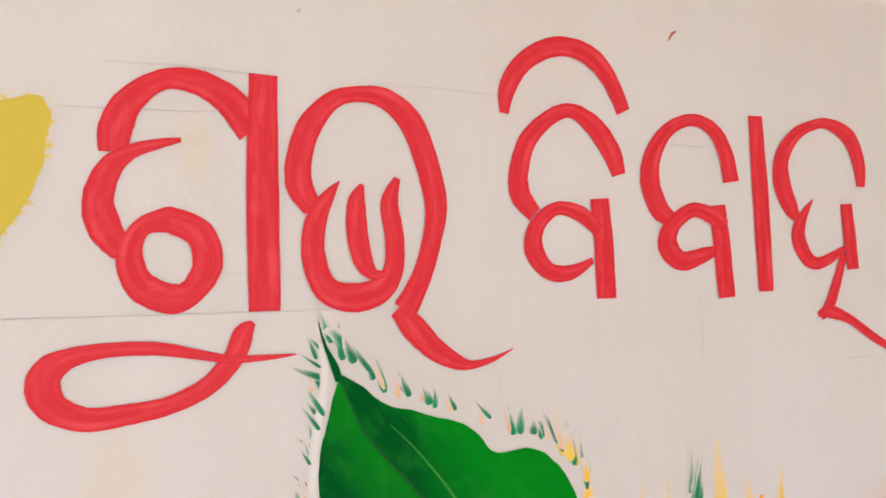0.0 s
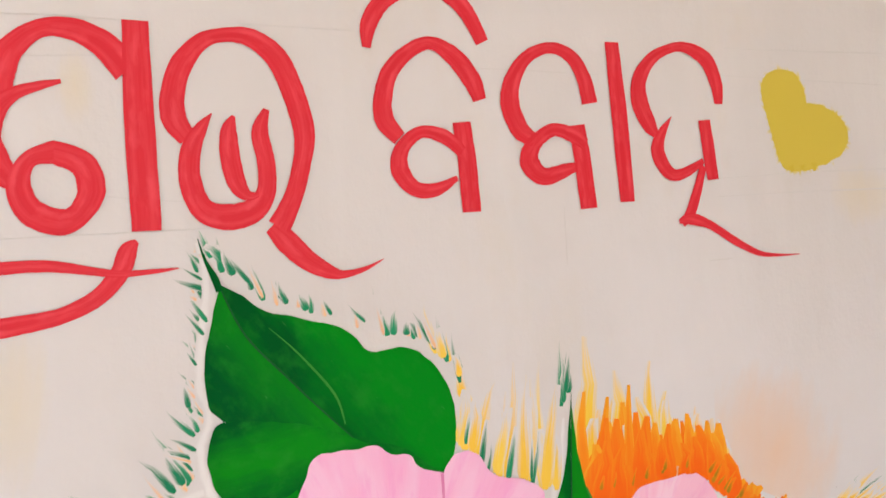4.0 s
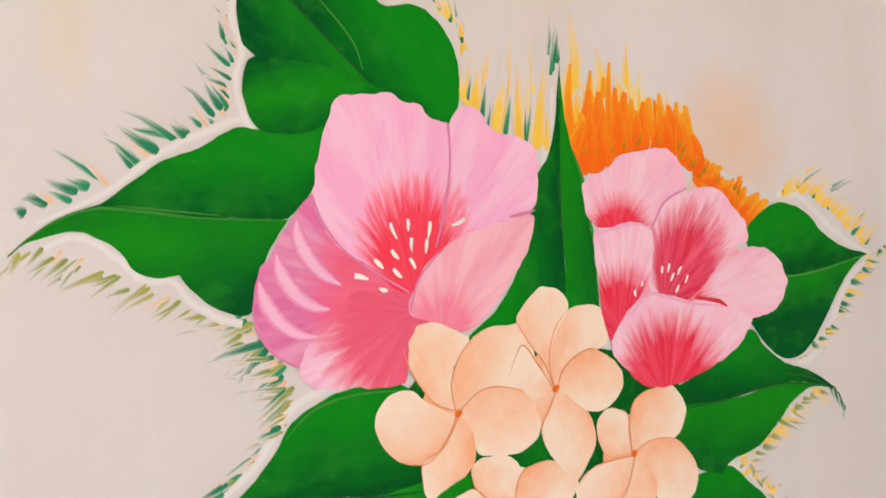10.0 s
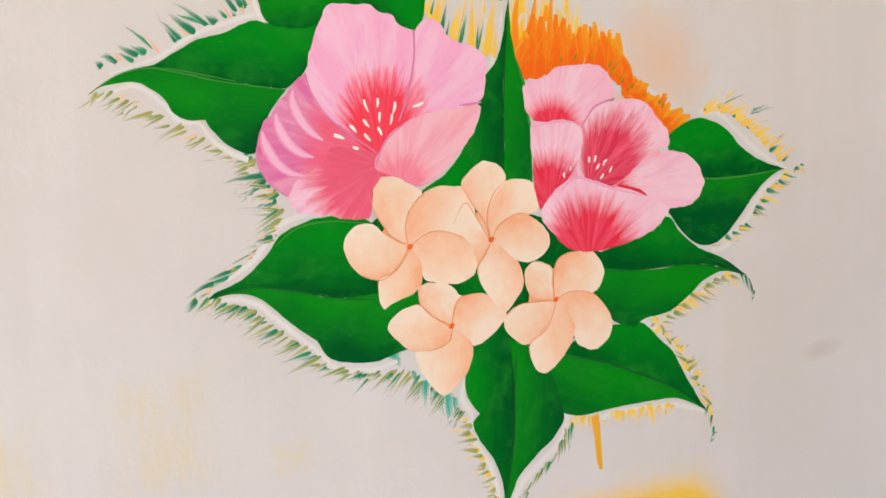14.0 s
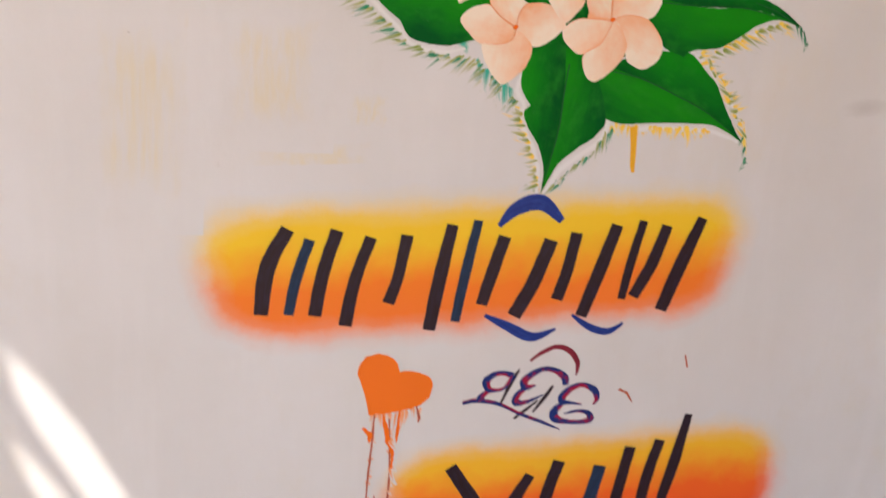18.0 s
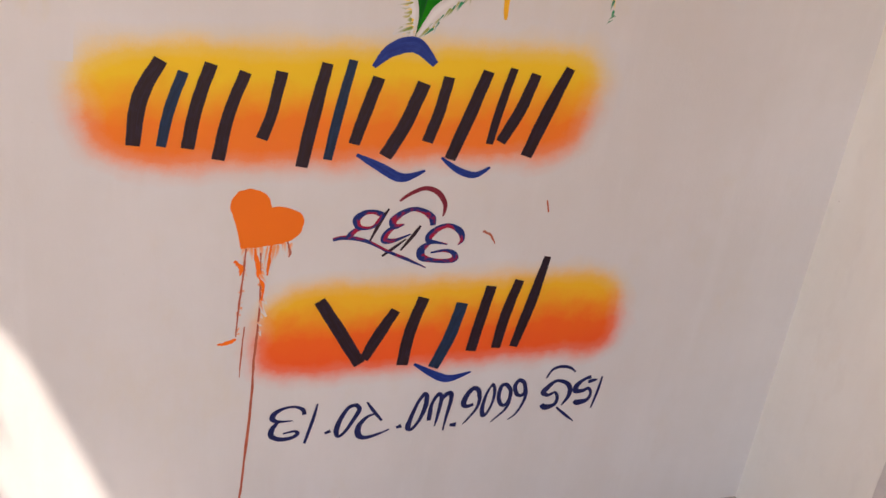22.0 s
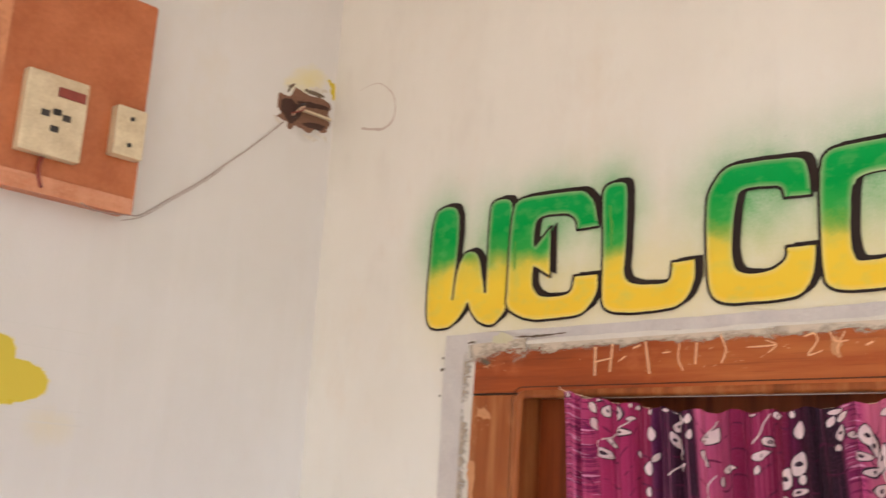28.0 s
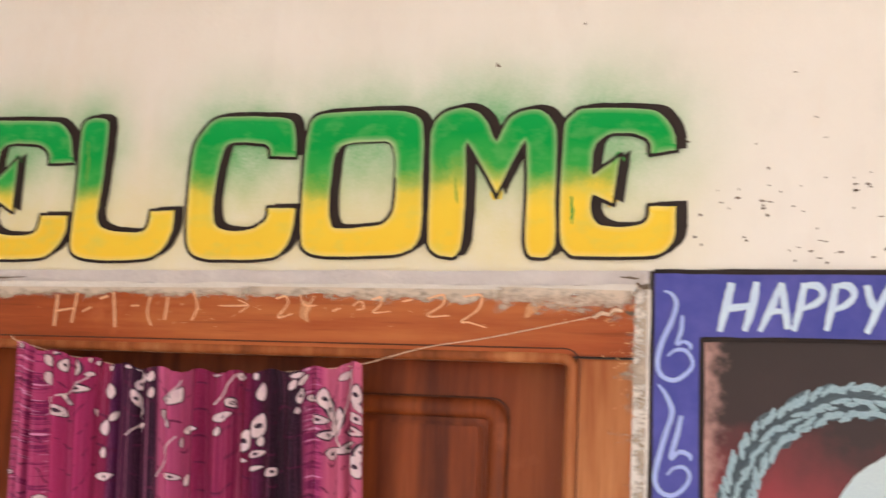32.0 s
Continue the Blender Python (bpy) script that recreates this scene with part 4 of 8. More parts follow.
leaf([
    ([(-80.4, 141.8, 1), (-73.0, 143.6), (-67.2, 146.2), (-64.8, 143.9), (-61.5, 141.3), (-56.9, 139.3), (-52.5, 136.3, 1), (-57.5, 138.1), (-62.6, 139.0), (-71.3, 139.0), (-79.6, 139.4)], [(-79.6, 139.8)], [(-52.5, 136.3)], M_LEAF_D),
    ([(-80.5, 140.3, 1), (-71.3, 139.0), (-62.6, 139.0), (-57.5, 138.1), (-52.5, 136.3, 1), (-57.0, 137.4), (-60.4, 136.5), (-63.2, 134.7), (-66.7, 132.7), (-71.1, 132.1), (-73.0, 131.0, 1), (-76.3, 132.3), (-80.7, 135.5)], [(-79.6, 139.8)], [(-52.5, 136.3)], M_LEAF_L),
], [([(-78.7, 139.5, 0.22), (-71.3, 139.1, 0.30), (-62.6, 139.0, 0.31), (-52.8, 136.5, 0.08)], M_VEIN), ([(-61.5, 140.0, 0.16), (-57.0, 138.5, 0.32), (-52.3, 135.7, 0.17), (-51.3, 133.6, 0.10)], M_VEIN)],
    [(-52.3, 135.6, 0.40), (-57.0, 136.5, 0.97), (-59.9, 135.2, 1.26), (-62.8, 133.5, 1.26), (-66.6, 131.4, 1.17), (-71.2, 131.2, 0.94)], "green painted leaf with a curling tip")
leaf([
    ([(-86.3, 128.6, 1), (-82.7, 130.6), (-78.1, 131.8), (-73.5, 131.7), (-71.1, 131.2), (-68.7, 128.8), (-66.4, 126.6), (-64.4, 123.1), (-62.2, 119.5), (-60.3, 116.9, 1), (-67.2, 121.8), (-73.8, 124.9), (-80.1, 127.4)], [(-86.3, 128.6)], [(-60.3, 116.9)], M_LEAF_D),
    ([(-86.3, 129.3, 1), (-80.1, 127.4), (-73.8, 124.9), (-67.2, 121.8), (-60.3, 116.9, 1), (-65.3, 119.6), (-70.2, 120.1), (-76.8, 120.1), (-82.3, 119.9), (-85.6, 121.0), (-87.1, 123.2), (-87.2, 126.9)], [(-86.3, 128.6)], [(-60.3, 116.9)], M_LEAF_L),
], [([(-85.9, 128.5, 0.22), (-80.1, 127.4, 0.29), (-73.8, 124.9, 0.30), (-67.2, 121.8, 0.23), (-60.5, 117.1, 0.08)], M_VEIN)],
    [(-59.8, 116.5, 0.39), (-65.3, 118.6, 1.09), (-70.2, 119.1, 1.11), (-76.8, 119.2, 1.10), (-82.3, 118.9, 0.93)], "green painted leaf pointing down")
strokes("N", "white_edging", [[(-71.6, 132.0, 0.78), (-67.4, 128.7, 1.15), (-63.3, 123.1, 1.39), (-60.4, 118.4, 0.89)]], M_HALO, bouquet, 1.25)
leaf([
    ([(-98.9, 130.6, 1), (-94.5, 132.6), (-91.8, 130.2), (-92.7, 125.2), (-93.0, 119.3), (-93.9, 114.2), (-95.2, 108.0, 1), (-95.0, 112.1), (-96.2, 116.0), (-98.3, 119.2), (-99.1, 121.4), (-98.2, 122.7, 1), (-99.8, 125.2), (-100.0, 127.8)], [(-92.3, 130.2)], [(-95.2, 108.0)], M_LEAF_D),
    ([(-93.2, 131.9, 1), (-89.1, 130.8), (-87.0, 126.5), (-85.2, 120.7), (-86.6, 117.9), (-89.8, 115.5), (-92.5, 113.2), (-93.9, 110.7), (-95.2, 108.0, 1), (-93.9, 114.2), (-93.0, 119.3), (-92.7, 125.2)], [(-92.3, 130.2)], [(-95.2, 108.0)], M_LEAF_L),
], [([(-92.3, 129.4, 0.36), (-92.7, 125.2, 0.36), (-93.0, 119.3, 0.37), (-93.9, 114.2, 0.28), (-95.1, 108.2, 0.09)], M_VEIN)],
    [(-100.0, 127.4, 1.06), (-100.5, 125.0, 1.21), (-99.2, 122.5, 1.05), (-99.9, 120.6, 1.20), (-97.3, 116.1, 1.20), (-96.0, 112.3, 1.07), (-95.8, 108.1, 0.55)], "green painted leaf hanging point down")
strokes("N", "white_edging", [[(-84.6, 120.3, 0.97), (-85.8, 116.9, 1.36), (-89.6, 114.2, 1.34), (-92.3, 111.9, 1.35), (-94.5, 108.1, 0.77)]], M_HALO, bouquet, 1.25)
leaf([
    ([(-132.8, 141.6, 1), (-131.5, 142.5), (-129.1, 143.3), (-127.1, 144.6), (-125.0, 146.6), (-123.6, 148.3), (-120.8, 149.6), (-117.4, 150.1), (-112.6, 149.4), (-109.2, 145.4), (-108.1, 139.9), (-116.7, 140.1, 1), (-122.7, 141.7), (-127.9, 142.5)], [(-109.6, 139.3)], [(-132.3, 142.1)], M_LEAF_D),
    ([(-132.8, 141.6, 1), (-127.9, 142.5), (-122.7, 141.7), (-116.7, 140.1), (-106.6, 139.7), (-107.0, 133.6), (-109.7, 132.2), (-113.0, 131.6), (-117.2, 132.3), (-118.9, 133.5), (-119.8, 135.2, 1), (-122.4, 137.2), (-124.8, 139.6), (-126.7, 141.2), (-129.2, 142.0)], [(-109.6, 139.3)], [(-132.3, 142.1)], M_LEAF_L),
], [([(-132.6, 141.7, 0.12), (-127.9, 142.5, 0.25), (-122.7, 141.7, 0.25), (-116.7, 140.1, 0.26), (-109.6, 139.0, 0.13)], M_VEIN), ([(-124.3, 147.1, 0.06), (-121.5, 149.0, 0.26), (-117.5, 149.5, 0.19), (-112.6, 148.9, 0.13)], M_VEIN_L)],
    [(-132.0, 141.4, 0.49), (-129.2, 141.3, 0.86), (-126.7, 140.4, 0.98), (-124.9, 138.6, 0.99), (-122.4, 136.3, 1.00), (-119.9, 134.0, 1.01), (-117.3, 131.4, 0.90), (-112.4, 130.7, 0.81), (-109.4, 131.3, 0.56)], "bright green painted leaf with a pointed tip")
strokes("N", "white_edging", [[(-130.3, 143.6, 0.51), (-127.0, 145.7, 0.90), (-124.2, 149.0, 1.04), (-120.8, 150.5, 1.02), (-116.0, 150.9, 0.65)]], M_HALO, bouquet, 1.25)
patch("N", "leaf_ground", [(-112.6, 148.4), (-96.8, 149.5), (-83.7, 146.1), (-76.0, 138.6), (-79.9, 133.2), (-89.8, 127.3), (-97.9, 130.1), (-108.5, 133.9)], (-97.4, 139.9), (-98.0, 128.7), M_LEAF_G, bouquet, 2.0)
patch("N", "leaf_ground", [(-122.8, 179.2), (-117, 179.5), (-112, 178.5), (-106, 176.5), (-104, 173.5), (-105, 170.5), (-112, 171), (-119, 169), (-121, 173)], (-112, 174), (-105, 172), M_LEAF_G, bouquet, 2.0)


def flower(name, label, petals, seams, stamens):
    first = None
    for i, (pts, foot, m) in enumerate(petals):
        c = np.mean([p[:2] for p in pts], 0)
        far = max(np.linalg.norm(np.array(p[:2]) - foot[0][:2]) for p in pts)
        d = c - np.array(foot[0][:2])
        tip = np.array(foot[0][:2]) + d / np.linalg.norm(d) * far
        if first is None:
            first = tagged(new(name), label)
            first.parent = bouquet
        patch("N", "petal", pts, foot[0], tip, m, first, 3.6 + 0.2 * i, wobble=0.12 if m is M_PEACH else 0.25)
    for k, (line, m) in enumerate(seams):
        bm = bmesh.new()
        ribbon(bm, "N", line, 5.2 + 0.1 * k, rag=0.06)
        part("petal_line", bm, m, first)
    for line in stamens:
        bm = bmesh.new()
        ribbon(bm, "N", [(q[0], q[1], q[2] * 0.72) for q in line], 6.2, step=4)
        part("stamen", bm, M_WHITE, first)


flower("hibiscus", "large pink hibiscus with a crimson heart", [
    ([(-119.4, 167.3, 1), (-121.3, 165.5), (-123.5, 162.9), (-125.0, 161.0), (-125.8, 158.8), (-125.7, 156.7), (-124.5, 154.6), (-122.5, 152.9), (-121.2, 152.8), (-118.6, 155.4), (-116.8, 157.0), (-110.8, 157.3, 1), (-112.7, 158.3), (-115.1, 160.7), (-117.6, 162.6), (-118.9, 165.0)], [(-110.2, 157.3)], M_PET_B),
    ([(-104.9, 172.1, 1), (-103.6, 173.4), (-101.6, 173.2), (-100.0, 171.1), (-97.5, 170.3), (-95.3, 169.0), (-95.2, 166.3), (-95.9, 163.5), (-97.9, 162.8), (-101.2, 162.2), (-104.5, 161.1), (-107.1, 160.4), (-109.5, 158.3), (-110.8, 157.3, 1), (-108.4, 159.6), (-106.4, 163.5), (-105.5, 167.5)], [(-110.6, 157.3)], M_PET_A),
    ([(-117.0, 173.8, 1), (-115.9, 175.1), (-113.7, 175.2), (-110.8, 175.1), (-109.6, 174.4), (-107.8, 173.9), (-106.6, 172.7), (-105.0, 172.1, 1), (-105.5, 167.5), (-106.3, 163.5), (-108.4, 159.6), (-110.8, 157.3, 1), (-112.7, 158.3), (-115.1, 160.7), (-117.6, 162.6), (-118.9, 165.3), (-119.2, 167.3), (-118.5, 170.1)], [(-110.6, 157.3)], M_PET_A),
    ([(-110.6, 157.4, 1), (-114.4, 158.2), (-116.7, 158.3), (-117.6, 156.7), (-119.7, 155.5), (-121.4, 154.4), (-122.3, 152.3), (-121.1, 150.8), (-117.7, 150.2), (-112.4, 149.5), (-111.4, 152.9), (-110.2, 155.3)], [(-110.4, 155.8)], M_PET_C),
    ([(-111.1, 155.7), (-109.6, 158.8), (-106.9, 160.9), (-103.8, 161.9), (-99.9, 162.4), (-96.2, 162.6), (-97.3, 159.4), (-99.8, 156.6), (-102.2, 154.3), (-105.1, 152.9), (-108.0, 154.1)], [(-108.1, 152.8)], M_PET_D),
], [
    ([(-105.0, 172.1, 0.30), (-105.2, 168.5, 0.24), (-106.2, 164.5, 0.30), (-107.6, 161.1, 0.18)], M_MAUVE), ([(-119.4, 167.2, 0.21), (-118.7, 164.8, 0.26), (-117.1, 162.3, 0.20), (-114.7, 160.2, 0.20), (-110.9, 157.5, 0.15)], M_MAUVE),
    ([(-125.8, 158.7, 0.14), (-125.6, 156.6, 0.28), (-124.4, 154.5, 0.28), (-122.4, 152.9, 0.19)], M_MAUVE), ([(-111.0, 155.8, 0.17), (-109.6, 158.7, 0.23), (-106.9, 160.8, 0.17)], M_MAUVE),
    ([(-121.0, 165.2, 0.3), (-121.1, 163.9, 1.3), (-120.5, 162.2, 1.6), (-119.2, 160.4, 1.2), (-117.6, 159.2, 0.2)], M_PALE), ([(-123.2, 162.6, 0.3), (-123.0, 161.1, 1.4), (-122.0, 159.2, 1.6), (-120.4, 157.8, 1.1), (-118.9, 157.3, 0.2)], M_PALE),
    ([(-125.0, 160.6, 0.3), (-124.7, 159.0, 1.4), (-123.6, 157.0, 1.5), (-121.9, 155.6, 1.0), (-120.3, 155.2, 0.2)], M_PALE), ([(-99.2, 162.8, 0.11), (-97.6, 162.9, 0.38), (-96.0, 163.1, 0.11)], M_MAUVE),
], [[(-112.1, 163.9, 0.33), (-112.0, 163.3, 0.50), (-111.6, 162.4, 0.22)], [(-110.3, 164.0, 0.35), (-110.3, 163.5, 0.52), (-110.4, 162.9, 0.17)], [(-108.0, 163.5, 0.47), (-108.1, 162.8, 0.53), (-108.4, 162.0, 0.18)], [(-105.7, 162.8, 0.21), (-104.9, 163.0, 0.54), (-104.2, 163.3, 0.49)],
    [(-110.1, 162.3, 0.46), (-110.2, 161.7, 0.46), (-110.2, 161.1, 0.17)], [(-108.5, 162.0, 0.35), (-108.6, 161.4, 0.53), (-108.8, 160.7, 0.18)], [(-112.3, 161.5, 0.42), (-112.0, 161.0, 0.58), (-111.6, 160.6, 0.21)], [(-110.5, 160.5, 0.38), (-110.2, 160.0, 0.55), (-110.0, 159.5, 0.28)],
    [(-114.1, 160.9, 0.41), (-113.7, 160.5, 0.62), (-113.3, 160.0, 0.26)], [(-112.3, 159.8, 0.42), (-111.9, 159.3, 0.57), (-111.5, 158.9, 0.26)], [(-116.2, 159.8, 0.64), (-115.6, 159.6, 0.64), (-114.9, 159.3, 0.30)], [(-113.9, 158.3, 0.25), (-113.5, 158.1, 0.55), (-113.1, 158.0, 0.40)]])
patch("N", "flower_ground", [(-87.5, 160.5), (-80, 163.5), (-73, 160), (-68, 155.5), (-65, 150), (-72, 146), (-80, 145), (-86.5, 148.5), (-88, 154)], (-77.5, 151.5), (-80, 163.5), M_PET_D, bouquet, 3.2)
patch("N", "flower_ground", [(-118, 166), (-112, 171), (-104, 170.5), (-97.5, 167), (-98.5, 160), (-105, 154.5), (-112, 152), (-119, 153.5), (-122.5, 158)], (-110.5, 157), (-104, 170.5), M_PET_C, bouquet, 3.2)
flower("hibiscus", "smaller pink hibiscus with crimson streaks", [
    ([(-89.8, 164.5), (-88.5, 165.7), (-86.3, 166.1), (-84.5, 167.3), (-80.0, 167.6), (-77.2, 167.1), (-75.5, 164.7), (-75.4, 163.1, 1), (-78.4, 161.8), (-80.8, 159.7), (-82.6, 160.2), (-85.6, 160.1), (-88.1, 160.4), (-89.4, 162.0)], [(-85.5, 158.4)], M_PET_E),
    ([(-81.0, 159.2, 1), (-78.8, 161.9), (-75.4, 162.6), (-72.4, 162.8), (-70.0, 162.1), (-68.6, 160.5), (-66.6, 158.4), (-66.4, 156.3), (-69.2, 155.6), (-72.2, 153.5), (-75.0, 151.5), (-78.3, 151.3), (-81.7, 152.7)], [(-79.9, 151.4)], M_PET_F),
    ([(-88.8, 159.8), (-86.9, 160.2), (-83.3, 160.3), (-80.9, 159.2), (-81.3, 155.1), (-82.8, 152.9), (-86.1, 150.5), (-87.7, 148.5, 1), (-88.5, 151.1), (-88.7, 155.2)], [(-86.3, 148.9)], M_PET_H),
    ([(-75.4, 151.2, 1), (-72.3, 153.1), (-68.6, 154.9), (-65.6, 155.4), (-62.2, 154.2), (-60.3, 151.3), (-60.9, 149.0), (-63.3, 147.5), (-67.8, 147.7), (-71.1, 149.2)], [(-77.2, 150.9)], M_PET_G),
    ([(-87.7, 148.5, 1), (-85.4, 151.1), (-81.7, 152.8), (-79.8, 152.3), (-76.6, 151.1), (-72.5, 150.4), (-70.5, 149.4), (-66.4, 147.5, 1), (-68.9, 144.8), (-73.5, 143.2), (-78.6, 142.4), (-83.1, 143.0), (-85.6, 145.0), (-87.4, 147.1)], [(-80.5, 140.6)], M_PET_H),
], [
    ([(-81.0, 159.2, 0.22), (-78.8, 161.9, 0.27), (-75.4, 163.0, 0.19)], M_MAUVE), ([(-75.4, 151.2, 0.24), (-71.8, 150.2, 0.49), (-70.5, 149.4, 0.19)], M_RED), ([(-88.5, 159.7, 0.12), (-85.6, 160.1, 0.23), (-82.6, 160.1, 0.23), (-80.9, 159.2, 0.12)], M_PALE),
    ([(-84.6, 151.0, 0.20), (-81.7, 152.6, 0.30), (-76.7, 150.9, 0.24), (-71.1, 149.5, 0.12)], M_PALE), 
], [[(-78.8, 155.4, 0.32), (-78.9, 155.0, 0.47), (-79.1, 154.5, 0.24)], [(-78.2, 154.3, 0.23), (-78.5, 153.9, 0.46), (-78.8, 153.5, 0.23)], [(-77.0, 154.8, 0.22), (-77.4, 154.5, 0.46), (-77.7, 154.0, 0.23)], [(-79.8, 155.3, 0.31), (-79.9, 154.9, 0.47), (-79.9, 154.5, 0.23)],
    [(-76.2, 153.8, 0.24), (-76.4, 153.4, 0.39), (-76.7, 153.0, 0.23)], [(-77.6, 152.9, 0.23), (-77.9, 152.5, 0.46), (-78.2, 152.2, 0.23)], [(-83.9, 153.4, 0.30), (-84.0, 153.1, 0.53), (-83.9, 152.7, 0.22)], [(-82.9, 154.2, 0.23), (-82.9, 153.8, 0.38), (-83.0, 153.6, 0.15)]])


def frangipani(label, heart, petals):
    flower("frangipani", label, [(pts, heart, M_PEACH) for pts in petals], [([(*p[:2], w) for p, w in zip(pts[:4], (0.10, 0.14, 0.11, 0.04))], M_SEAM) for pts in petals], [])
    u, v = heart[0][:2]
    ring = [(u + 4.2 * math.cos(k * 0.785), v + 4.2 * math.sin(k * 0.785)) for k in range(8)]
    patch("N", "flower_ground", ring, (u, v), ring[2], M_PEACH, bouquet, 3.3)
    bm = bmesh.new()
    ribbon(bm, "N", [(u - 0.4, v - 0.1, 0.3), (u, v, 0.7), (u + 0.4, v + 0.2, 0.2)], 6.4)
    dot = part("flower_heart", bm, M_ORA, bouquet)


rows = []
rows.append(([(-95.4, 145.4)], [
        [(-95.5, 145.5, 1), (-95.9, 148.4), (-94.8, 151.3), (-93.0, 152.9), (-90.1, 152.9), (-88.5, 151.9), (-88.2, 148.7), (-91.2, 148.0), (-93.9, 147.0)], [(-95.6, 145.6, 1), (-96.5, 148.1), (-98.0, 150.3), (-99.4, 152.8), (-98.1, 154.4), (-96.0, 155.6), (-93.6, 154.7), (-92.9, 152.9), (-94.8, 150.7), (-95.8, 148.4)],
        [(-95.6, 145.3, 1), (-97.3, 148.2), (-99.0, 150.4), (-100.8, 147.9), (-100.3, 143.0), (-97.9, 141.9), (-96.7, 143.4)], [(-95.3, 145.2, 1), (-96.5, 143.4), (-97.5, 142.0), (-97.3, 140.0), (-95.9, 137.9), (-93.9, 135.7), (-92.1, 137.1), (-90.8, 139.0), (-91.2, 141.6), (-93.1, 143.9)],
        [(-95.3, 145.4, 1), (-93.9, 147.4), (-90.8, 148.5), (-88.3, 147.3), (-86.7, 145.6), (-86.8, 143.6), (-89.0, 142.0), (-91.5, 142.3), (-93.5, 143.9)]]))
rows.append(([(-107.0, 145.5)], [
        [(-107.2, 145.7, 1), (-107.4, 148.5), (-105.9, 151.1), (-103.6, 152.6), (-100.5, 152.7), (-98.1, 152.1), (-97.6, 149.6), (-97.7, 147.2), (-98.3, 146.1), (-101.7, 146.6), (-104.7, 147.1)], [(-107.2, 145.8, 1), (-109.5, 147.1), (-111.5, 150.3), (-112.1, 152.6), (-110.9, 154.1), (-108.7, 154.4), (-106.2, 153.1), (-105.0, 152.1), (-106.6, 150.4), (-107.4, 148.2)],
        [(-107.2, 145.4, 1), (-108.6, 143.3), (-110.9, 141.7), (-113.7, 142.6), (-115.4, 144.8), (-115.6, 147.1), (-114.1, 148.6), (-111.9, 148.7), (-109.7, 146.9)], [(-106.9, 145.3, 1), (-109.0, 142.7), (-111.3, 141.9), (-111.5, 139.7), (-110.9, 138.1), (-109.5, 138.7), (-106.6, 139.7), (-105.4, 141.4), (-105.6, 144.0)],
        [(-107.0, 145.5, 1), (-104.8, 146.9), (-102.4, 147.1), (-99.4, 146.0), (-97.8, 143.4), (-97.9, 141.3), (-100.5, 140.2), (-103.6, 140.6), (-105.3, 141.4), (-105.6, 143.6)]]))
rows.append(([(-101.7, 134.8)], [
        [(-102.0, 135.1, 1), (-104.2, 136.3), (-106.0, 138.3), (-105.9, 140.3), (-103.9, 140.7), (-101.7, 140.1), (-100.4, 138.5), (-100.8, 136.7)], [(-101.6, 135.0, 1), (-101.1, 137.2), (-99.8, 138.5), (-96.5, 138.4), (-93.7, 136.0), (-94.1, 134.4), (-96.1, 132.7), (-98.6, 131.8), (-100.1, 133.5)],
        [(-102.0, 134.8, 1), (-104.2, 136.3), (-106.0, 138.0), (-107.3, 138.0), (-109.5, 137.1), (-110.5, 135.5), (-109.2, 133.8), (-107.1, 132.1), (-104.5, 131.8), (-102.5, 132.9)], [(-101.6, 134.6, 1), (-102.1, 132.9), (-104.1, 132.1), (-106.8, 132.2), (-106.5, 130.1), (-105.1, 127.7), (-103.2, 125.9), (-101.1, 127.1), (-99.4, 128.9), (-98.7, 131.6), (-99.7, 133.2)]]))
rows.append(([(-85.9, 136.5)], [
        [(-86.2, 136.7, 1), (-86.2, 139.2), (-86.5, 141.0), (-88.6, 141.9), (-90.3, 141.1), (-90.5, 139.0), (-89.3, 137.0)], [(-86.1, 137.0, 1), (-86.3, 139.5), (-85.2, 142.0), (-82.5, 142.7), (-79.8, 142.5), (-78.0, 139.9), (-78.7, 137.5), (-80.6, 136.6), (-83.2, 137.3)],
        [(-85.7, 136.6, 1), (-83.2, 137.3), (-79.7, 136.5), (-77.2, 133.6), (-77.1, 130.8), (-79.5, 128.9), (-82.3, 129.7), (-83.5, 132.2), (-83.9, 134.6)], [(-86.1, 136.3, 1), (-89.3, 136.5), (-91.8, 136.3), (-93.9, 134.8), (-93.4, 132.8), (-90.9, 130.9), (-88.3, 131.8), (-86.5, 134.1)],
        [(-85.7, 136.4, 1), (-87.4, 132.8), (-90.1, 131.0), (-90.0, 128.7), (-88.1, 126.6), (-84.9, 128.7), (-83.0, 131.8), (-83.9, 134.6)]]))
for heart, petals in rows:
    frangipani("peach frangipani blossom with overlapping petals", heart, petals)

# flicks of the brush round the leaves
FL = 0.9
rows = []
rows.append(([(-123.6, 191.5), (-123.8, 188.6), (-124.3, 185.0), (-124.9, 181.9), (-125.3, 179.7)], [(-124.5, 192.6), (-124.6, 189.5), (-125.2, 186.2), (-125.5, 183.3), (-125.8, 181.1)], 22, 0.55, (M_T_GREEN, M_T_ORANGE)))
rows.append(([(-122.9, 191.4), (-120.7, 189.5), (-118.1, 187.6), (-114.2, 186.2), (-109.8, 184.5), (-106.7, 183.6), (-104.3, 182.4)], [(-123.6, 193.5), (-121.5, 191.4), (-118.6, 189.3), (-114.7, 188.0), (-110.0, 186.5), (-106.9, 185.4), (-105.2, 184.8)], 26, 0.7, (M_T_ORANGE, M_T_GREEN)))
